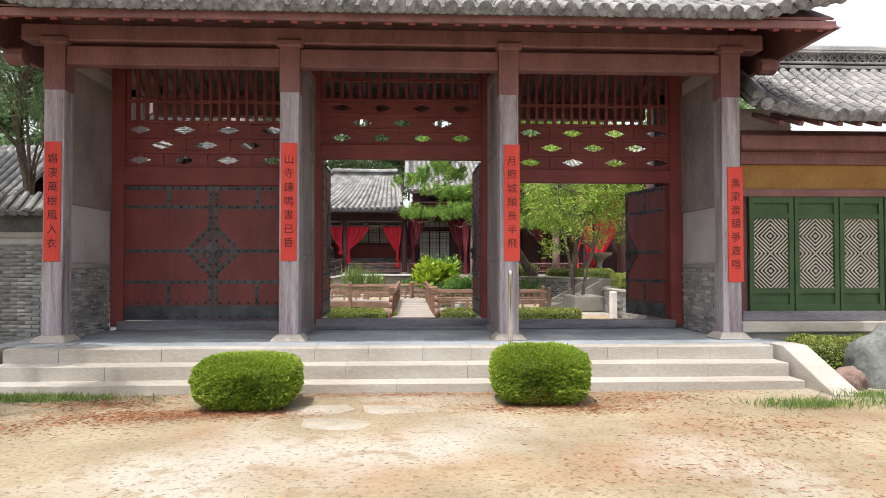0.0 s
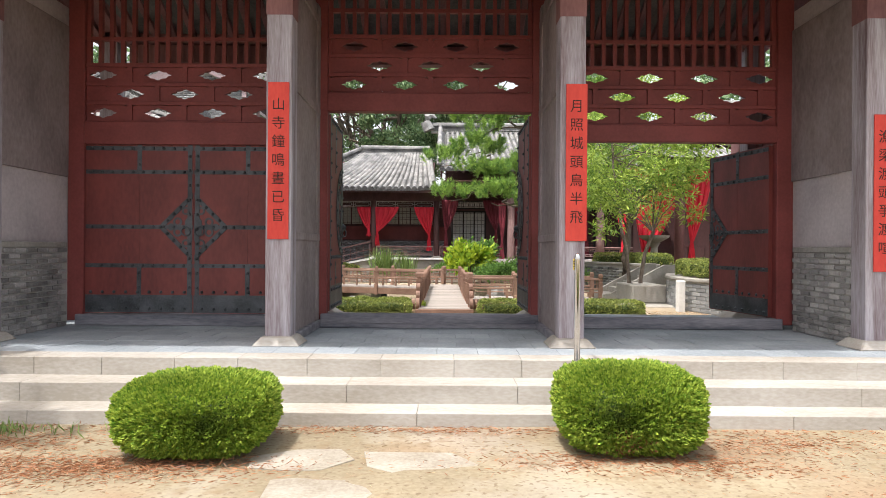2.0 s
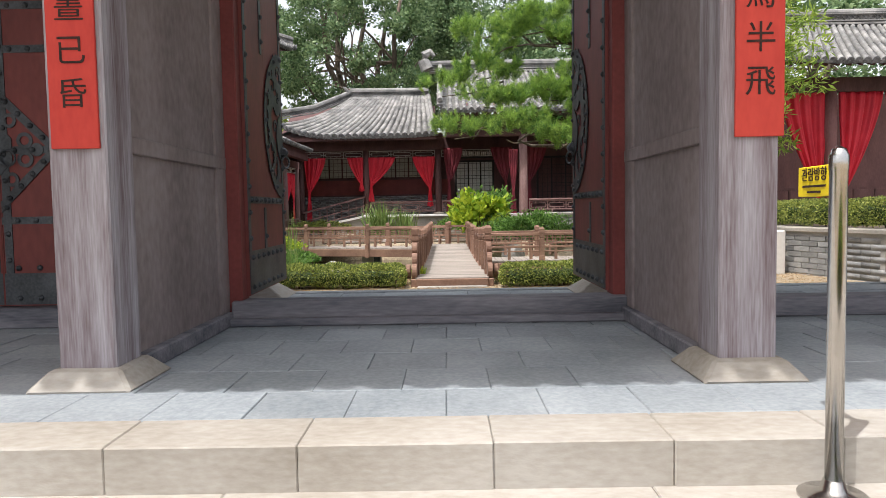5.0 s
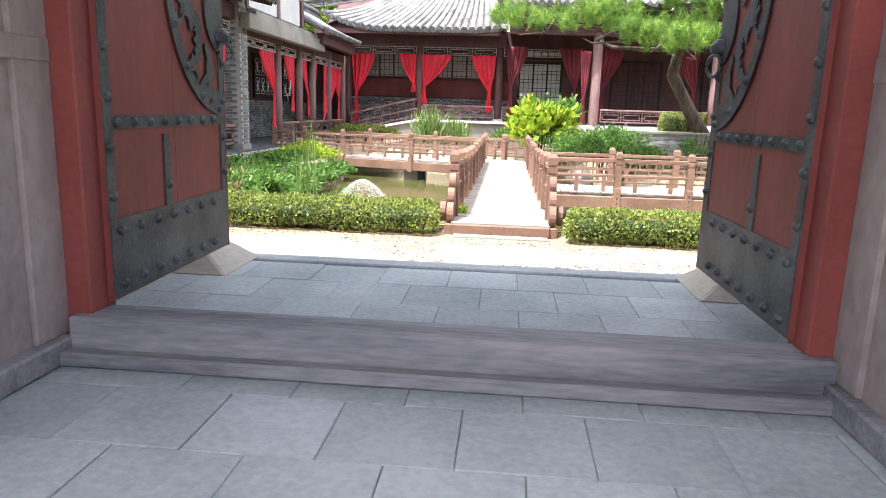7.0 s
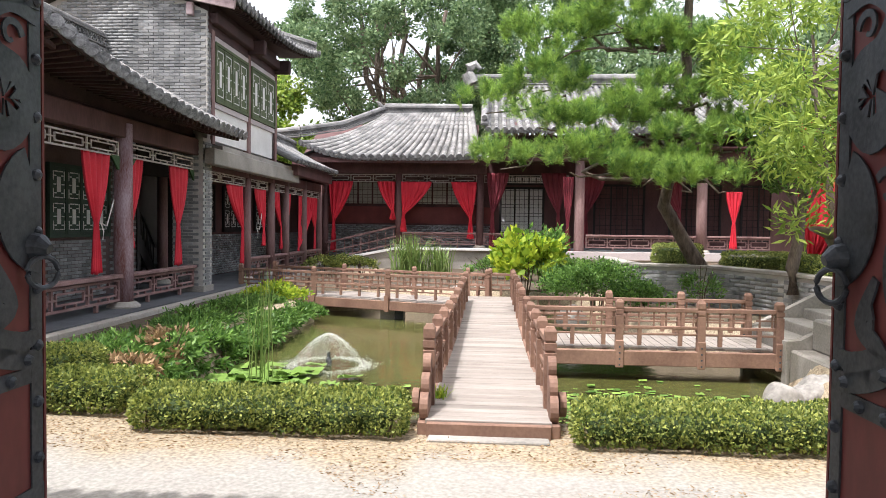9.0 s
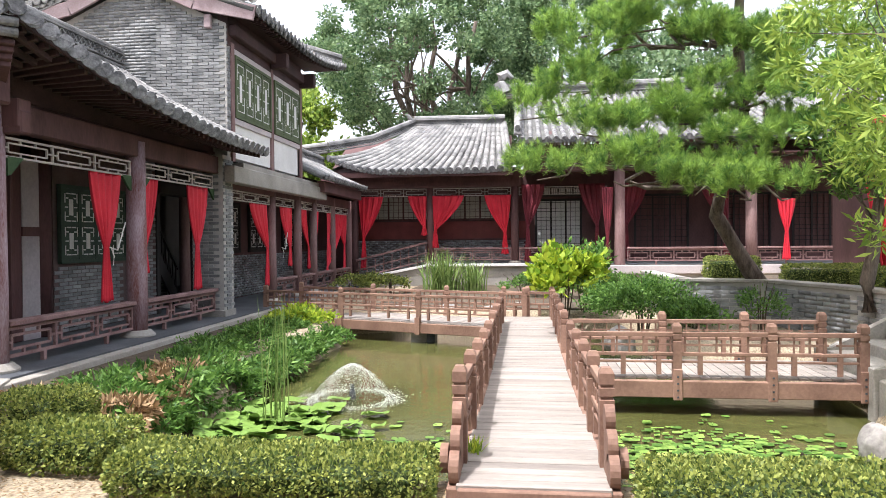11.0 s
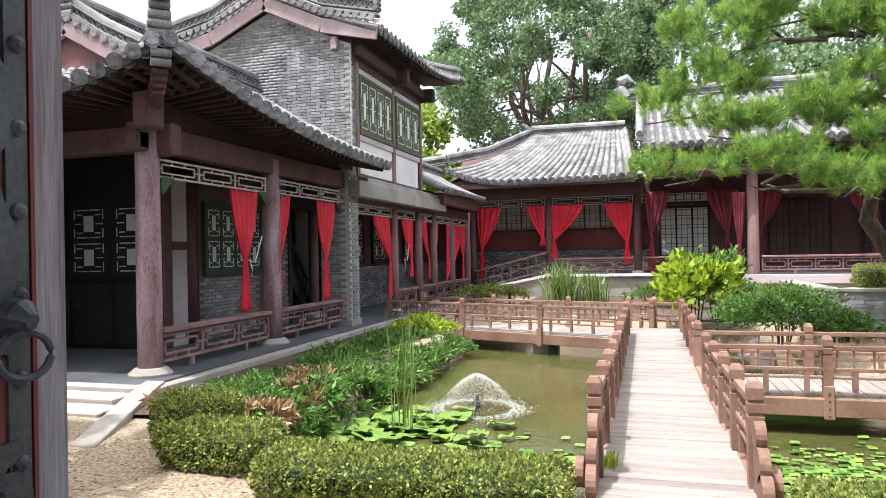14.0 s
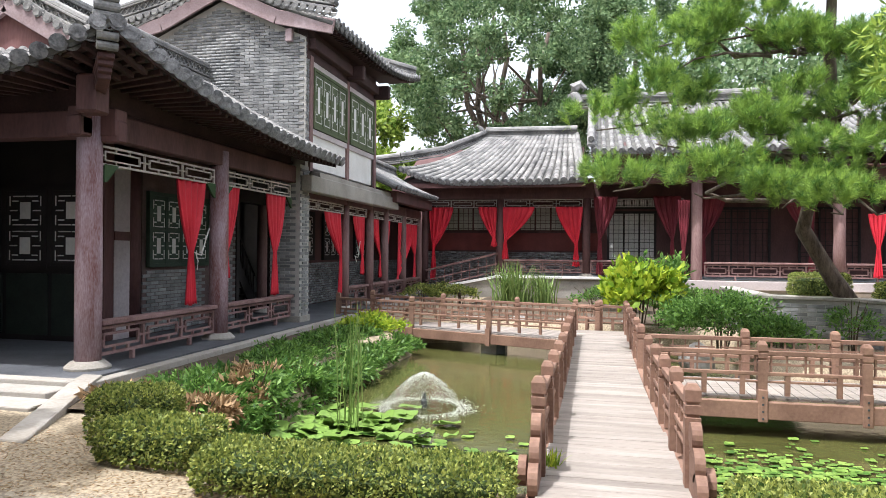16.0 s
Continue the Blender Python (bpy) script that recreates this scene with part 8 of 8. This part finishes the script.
# ---------- the terrace on the right ----------
def terrace():
    t = thing("terrace_garden", (7, 12, CZ), "raised garden terrace held by grey stone walls with pale coping", "terrace", kind="structure")
    TZ = 1.0

    def wall(pts, zt, bw=0.3):
        for p, q in zip(pts, pts[1:]):
            m, ln = run((*p, 0), (*q, 0))
            part("retaining_wall", one(-0.04, ln + 0.04, 0.0, 0.3, 0.0, zt - 0.08, m), M_JOINT, t)
            brickwork(m, ln, 0.02, zt - 0.1, t, bw=bw, bh=0.075, limit=36)
            part("wall_coping", one(-0.05, ln + 0.05, -0.05, 0.35, zt - 0.08, zt, m), M_CONC, t, bev=0.015)

    wall([(6.3, 11.0), (5.75, 9.4), (5.65, 7.9), (6.2, 5.9), (7.4, 4.7)][::1], TZ)
    wall([(3.4, 21.0), (3.5, 17.6), (3.8, 17.3), (5.2, 16.8), (6.0, 14.6), (6.3, 12.8)], 1.2)
    bm = bmesh.new()
    poly = [(6.25, 11.0), (5.85, 9.4), (5.75, 7.9), (6.3, 5.9), (7.5, 4.8), (14, 4.8), (14, 11.0)]
    top = [bm.verts.new((x, y, TZ - 0.03)) for x, y in poly]
    bm.faces.new(top)
    poly = [(6.25, 11.0), (14, 11.0), (14, 26.5), (3.55, 21.0), (3.6, 17.6), (5.3, 16.9), (6.1, 14.6), (6.35, 12.8)]
    bm.faces.new([bm.verts.new((x, y, TZ - 0.035)) for x, y in poly])
    part("soil", bm, M_SOIL, t)
    s = thing("stone_steps", (5.4, 11.9, CZ), "grey concrete steps with sloping side walls up to the terrace", "steps")
    for i in range(4):
        part("tread", one(4.66 + i * 0.42, 6.4, 11.15, 12.65, 0.0, 0.4 + i * 0.16), M_CONC, s, bev=0.012)
    for y in (11.0, 12.65):
        bm = bmesh.new()
        prof = ((4.55, -0.3), (6.5, -0.3), (6.5, 1.22), (6.2, 1.22), (4.75, 0.42), (4.55, 0.42))
        a = [bm.verts.new((x, y, z)) for x, z in prof]
        b = [bm.verts.new((x, y + 0.16, z)) for x, z in prof]
        bm.faces.new(a)
        bm.faces.new(b[::-1])
        for i in range(6):
            bm.faces.new((a[i], b[i], b[(i + 1) % 6], a[(i + 1) % 6]))
        part("cheek", bm, M_CONC, s, bev=0.01)
    bank = part("concrete_bank", bx(one(4.6, 5.8, 8.7, 11.0, -0.3, 0.3), 4.9, 5.75, 9.4, 11.0, 0.3, 0.75), M_CONC, bev=0.03)
    tagged(bank, "stained concrete bank wall below the terrace steps", "wall", kind="structure")


terrace()
hedge(6.1, 7.6, 6.2, 7.0, 1.0, 1.42, 51, label="clipped hedge on top of the terrace wall", density=3500)
hedge(5.85, 6.6, 7.1, 9.2, 1.0, 1.4, 52, label="clipped hedge on top of the terrace wall", density=3500)
hedge(4.2, 5.3, 17.3, 18.0, 1.15, 1.65, 53, label="clipped hedge in the stone planter", density=3000)
hedge(5.6, 7.6, 16.6, 17.3, 1.0, 1.5, 54, label="clipped hedge in the stone planter", density=3000)
hedge(6.3, 7.2, 13.2, 15.6, 1.0, 1.5, 55, label="clipped hedge on top of the terrace wall", density=3000)
shrub("sapling", "thin green sapling among the planter stones", 4.7, 15.6, 0.2, 0.5, 0.5, 1.1, 700, 0.1, M_LEAF, 190, 0.3)
tagged(part("utility_box", one(5.4, 5.56, 7.55, 7.75, CZ - 0.02, 0.95), M_WHITE, bev=0.02), "grey metal utility box against the terrace wall", "utility box")


def right_pavilion():
    p = thing("side_pavilion", (10, 17, 1.0), "open timber pavilion with upturned tiled roof, hung with red cloth", "pavilion")
    part("floor", one(7.8, 19, 15.6, 20, 0.9, 1.15), M_CONC, p, bev=0.01)
    for x in (8.3, 10.9, 13.5, 16.1):
        part("column", lathe(bmesh.new(), ((0.17, 1.15), (0.17, 4.8)), (x, 16.0, 0), 16), M_MAROON, p, soft=True)
    part("back_wall", one(7.8, 19, 19.6, 19.9, 1.0, 4.9), M_WOOD, p)
    part("side_wall", one(7.8, 8.0, 17.6, 19.6, 1.0, 4.9), M_WOOD, p)
    part("beam", one(7.4, 19, 15.85, 16.15, 4.4, 4.8), M_WOOD, p, bev=0.02)
    bm = bmesh.new()
    for z in (1.35, 1.75):
        bar(bm, (8.5, 16, z), (18.8, 16, z), 0.07, 0.07)
    for i in range(17):
        bar(bm, (8.6 + i * 0.6, 16, 1.15), (8.6 + i * 0.6, 16, 1.75), 0.05, 0.05)
    part("rail", bm, M_WOOD, p)
    up = lambda u: 0.5 * max(0, 1 - u / 0.3) ** 2
    roof_slope(p, (7.0, 14.6, 5.0), (19.5, 14.6, 5.0), (19.5, 17.5, 6.6), (8.6, 17.5, 6.6), limit=120, near=0.1, rise=up)
    roof_slope(p, (7.0, 20.5, 5.0), (7.0, 14.6, 5.0), (8.6, 17.5, 6.6), (8.6, 17.6, 6.6), limit=30, near=1, rise=lambda u: 0.5 * max(0, 1 - (1 - u) / 0.3) ** 2)
    rafters(p, (7.2, 14.75, 4.95), (19.4, 14.75, 4.9), (0, 1.2, 0.45), 40, M_WOOD, 0.09)
    ridge(p, [(7.0, 14.6, 5.5), (7.7, 15.8, 5.75), (8.6, 17.5, 6.6)], 0.2, 0.24, "hip")
    ridge(p, [(8.6, 17.5, 6.6), (19.5, 17.5, 6.6)], 0.25, 0.4)


right_pavilion()
mr = run((0, 15.95, 0), (20, 15.95, 0))[0]
drape(6.6, 8.5, 4.4, 1.3, 1.05, 7.1, mr, "long scarlet cloth swept down from the side pavilion's corner", seed=61, flare=0.5, depth=0.09)
drape(8.4, 9.4, 4.4, 1.9, 1.15, 8.7, mr, "long scarlet cloth hung in the side pavilion", seed=62, depth=0.08)
drape(9.5, 10.8, 4.4, 1.6, 1.15, 10.6, mr, "long scarlet cloth hung in the side pavilion", seed=63, depth=0.08)
drape(11.1, 12.3, 4.4, 1.7, 1.15, 11.3, mr, "long scarlet cloth hung in the side pavilion", seed=64, depth=0.08)
drape(12.4, 13.4, 4.4, 1.6, 1.15, 13.3, mr, "long scarlet cloth hung in the side pavilion", seed=65, depth=0.08)
b = thing("stone_basin", (7.2, 15.2, 1.0), "pale carved stone basin on a pedestal", "basin")
part("pedestal", lathe(bmesh.new(), ((0.3, 1.0), (0.3, 1.1), (0.14, 1.2), (0.11, 1.7), (0.16, 1.8), (0.2, 1.85)), (7.2, 15.2, 0), 16), M_STONE, b)
part("bowl", lathe(bmesh.new(), ((0.15, 1.85), (0.45, 2.02), (0.5, 2.1), (0.44, 2.1), (0.1, 1.98)), (7.2, 15.2, 0), 20), M_STONE, b)


# ---------- trees ----------
def limb(bm, p0, p1, r0, r1, rr, bend=0.15, n=5, seg=7):
    p0, p1 = Vector(p0), Vector(p1)
    ln = (p1 - p0).length
    pts = [p0.lerp(p1, i / n) + Vector((rr.uniform(-1, 1), rr.uniform(-1, 1), rr.uniform(-0.5, 0.8))) * bend * ln * 0.3 * math.sin(math.pi * i / n) for i in range(n + 1)]
    tube(bm, pts, [r0 + (r1 - r0) * i / n for i in range(n + 1)], seg)
    return pts


def pine():
    t = thing("pine_tree", (5.15, 17.4, 1.0), "leaning old pine with flat layered crowns of fresh green needles", "tree", "pines")
    rr = random.Random(3)
    bm = bmesh.new()
    trunk = [(5.3, 17.1, 0.85), (4.8, 17.0, 1.6), (4.2, 16.8, 2.55), (4.2, 16.3, 3.2), (4.6, 15.9, 3.85), (4.35, 15.6, 4.55), (4.26, 15.5, 5.85), (4.3, 15.4, 7.3), (4.1, 15.4, 8.8)]
    tube(bm, trunk, [0.2, 0.165, 0.15, 0.14, 0.13, 0.12, 0.1, 0.075, 0.04], 10)
    part("trunk", bm, M_BARK, t, soft=True)
    pads = []
    tips = ((0.45, 13.9, 3.3), (0.15, 14.5, 4.45), (1.05, 14.3, 4.8), (1.5, 14.5, 5.45), (1.1, 14.6, 5.9), (2.0, 14.5, 5.9), (2.65, 14.6, 6.2), (1.7, 13.5, 3.22), (2.35, 13.8, 3.5), (1.75, 13.8, 3.95),
            (2.9, 14.2, 4.25), (3.5, 14.3, 4.7), (3.3, 14.5, 5.6), (4.2, 14.5, 5.5), (4.65, 14.4, 5.1), (3.0, 13.5, 2.98), (3.7, 13.5, 2.9), (4.5, 13.6, 2.9), (4.4, 14.3, 4.4), (3.8, 14.0, 3.75),
            (1.15, 14.0, 4.1), (4.8, 14.2, 3.7), (3.6, 14.8, 6.7), (2.6, 15.0, 7.2), (4.9, 15.0, 6.7), (4.1, 15.2, 7.8), (5.6, 15.0, 5.6), (3.2, 15.2, 8.4), (5.0, 15.2, 8.3))
    for x, y, z in tips:
        base = min(trunk[3:], key=lambda q: abs(q[2] - (z + 0.1)) + 0.1 * abs(q[0] - x))
        bm = bmesh.new()
        pts = limb(bm, base, (x, y, z - 0.2), 0.055, 0.012, rr, 0.5, 7)
        part("limb", bm, M_BARK, t, soft=True)
        pads.append((x, y, z, 1.0))
        for k in range(2):
            q = pts[rr.randint(4, 7)]
            pads.append((q.x + rr.uniform(-0.45, 0.45), q.y + rr.uniform(-0.4, 0.4), q.z + rr.uniform(0.1, 0.4), rr.uniform(0.45, 0.8)))
    r = rng(33)
    P, O = [], []
    for x, y, z, k in pads:
        # each pad is a handful of shoots, with needles brushed along them
        for _ in range(int(9 + 15 * k)):
            a, q = r.uniform(0, 6.28), math.sqrt(r.random())
            c = np.array([x + 0.52 * k * q * math.cos(a), y + 0.46 * k * q * math.sin(a), z + 0.14 * k * (1 - q * q) + 0.07 * r.normal()])
            d = np.array([0.75 * math.cos(a) * q, 0.75 * math.sin(a) * q, 0.75 + 0.3 * r.random()])
            d /= np.linalg.norm(d)
            n = 7
            P.append(c + d * np.linspace(-0.02, 0.2, n)[:, None] + 0.012 * r.normal(size=(n, 3)))
            O.append(np.repeat(d[None] * 1.3, n, 0))
    tufts("needles", np.concatenate(P), np.concatenate(O), 0.17, M_PINE, t, 34, 18, 0.026)


pine()


def broad_tree(name, label, x, y, z, h, r, n, size, mat, seed, trunk=0.2, slim=0.5, low=0.35, clumps=60, droop=0.1, trunks=1, rz=None, cl_r=0.22):
    t = thing(name, (x, y, z), label, "tree", "broadleaf trees")
    rr = random.Random(seed)
    g = rng(seed)
    bm = bmesh.new()
    tops = []
    for k in range(trunks):
        a = k * 2.4
        top = (x + 0.35 * r * math.cos(a) * (trunks > 1), y + 0.35 * r * math.sin(a) * (trunks > 1), z + h * 0.75)
        tops.append(limb(bm, (x + 0.06 * r * math.cos(a) * (trunks > 1), y, z - 0.1), top, trunk, trunk * 0.35, rr, 0.12, 7, 9))
    part("trunk", bm, M_BARK, t, soft=True)
    rz = rz or h * (1 - low) / 2
    d = unit(g.normal(size=(clumps, 3)))
    cen = d * (g.uniform(0.35, 1.0, clumps) ** 0.5)[:, None] * np.array([r, r, rz]) + np.array([x, y, z + h * low + (h * (1 - low)) / 2])
    bm = bmesh.new()
    for c in cen[: min(clumps, 26)]:
        pts = rr.choice(tops)
        b = pts[rr.randint(3, 6)]
        limb(bm, b, c, trunk * 0.3, trunk * 0.06, rr, 0.2, 4, 5)
    part("branching", bm, M_BARK, t)
    idx = g.integers(0, clumps, n)
    cr = r * cl_r * g.uniform(0.6, 1.3, clumps)
    off = unit(g.normal(size=(n, 3))) * (g.random(n) ** 0.5 * cr[idx])[:, None]
    off[:, 2] *= 0.7
    p = cen[idx] + off
    leaves("crown", p, unit(off) + np.array([0, 0, 0.15]), size, mat, t, seed + 1, slim, droop, 0.9)
    return t


broad_tree("young_tree", "young tree with long fresh green leaves on drooping shoots", 5.2, 10.3, 0.3, 5.9, 2.0, 12000, 0.17, M_WILLOW, 201, 0.06, 0.22, 0.27, 95, 0.1, 2, cl_r=0.22)
broad_tree("garden_tree", "small dark garden tree behind the terrace wall", 6.0, 14.2, 0.9, 4.4, 1.3, 7000, 0.12, M_LEAF, 203, 0.13, 0.4, 0.4, 50)
broad_tree("tall_tree", "tall dense broadleaf tree rising behind the pavilion roofs", -5.6, 46, 0.3, 21, 8.0, 80000, 0.25, M_TREE, 211, 0.35, 0.55, 0.28, 330, 0.1, 5, cl_r=0.105)
broad_tree("tall_tree", "tall dense broadleaf tree rising behind the pavilion roofs", 2.5, 50, 0.3, 20, 6.5, 45000, 0.27, M_TREE, 212, 0.4, 0.55, 0.3, 130, 0.1, 3, cl_r=0.16)
broad_tree("tall_tree", "light green tree behind the corridor roof", -14.5, 44, 0.3, 12, 4.0, 18000, 0.36, M_WILLOW, 213, 0.35, 0.5, 0.25, 80)
broad_tree("tall_tree", "broadleaf tree beyond the great hall", 11, 47, 0.3, 16, 6, 18000, 0.36, M_TREE, 214, 0.4, 0.55, 0.3, 90, 0.1, 3)
broad_tree("tall_tree", "broadleaf tree beyond the great hall", 22, 40, 0.3, 15, 6.5, 16000, 0.36, M_TREE, 215, 0.4, 0.55, 0.25, 90, 0.1, 3)
broad_tree("tall_tree", "dark tree beyond the garden wall", -22, 34, 0.3, 14, 6, 20000, 0.42, M_TREE, 216, 0.4, 0.55, 0.25, 80, 0.1, 3)
broad_tree("shade_tree", "tall roadside tree shading the end of the steps", -7.2, -3.6, 0.08, 9.5, 2.3, 5000, 0.2, M_TREE, 219, 0.16, 0.4, 0.6, 30, 0.1, 1, cl_r=0.24)
# stands out of view; added to throw shade on the garden wall
broad_tree("shade_tree", "added out-of-view tree shading the garden wall", -9.6, -1.7, 0.08, 9.5, 3.1, 14000, 0.22, M_TREE, 220, 0.16, 0.4, 0.6, 36, 0.1, 1, cl_r=0.24)
broad_tree("roadside_pine", "slender dark pine behind the garden wall", -7.55, 4.2, 0.2, 9.0, 1.9, 12000, 0.2, M_TREE, 217, 0.13, 0.1, 0.45, 50)
broad_tree("roadside_pine", "slender dark pine behind the garden wall", -9.4, 4.4, 0.2, 9.5, 1.8, 10000, 0.2, M_TREE, 218, 0.15, 0.1, 0.45, 50)
broad_tree("shade_tree", "dark tree shading the low house behind the garden wall", -13.6, 4.4, 0.2, 12.0, 3.6, 16000, 0.24, M_TREE, 221, 0.18, 0.4, 0.55, 50, 0.1, 1, cl_r=0.24)
broad_tree("shade_tree", "tree behind the gate dappling the gravel with shade", -6.9, 4.6, 0.24, 9.0, 1.7, 5000, 0.2, M_TREE, 222, 0.12, 0.4, 0.58, 34, 0.1, 1, cl_r=0.24)
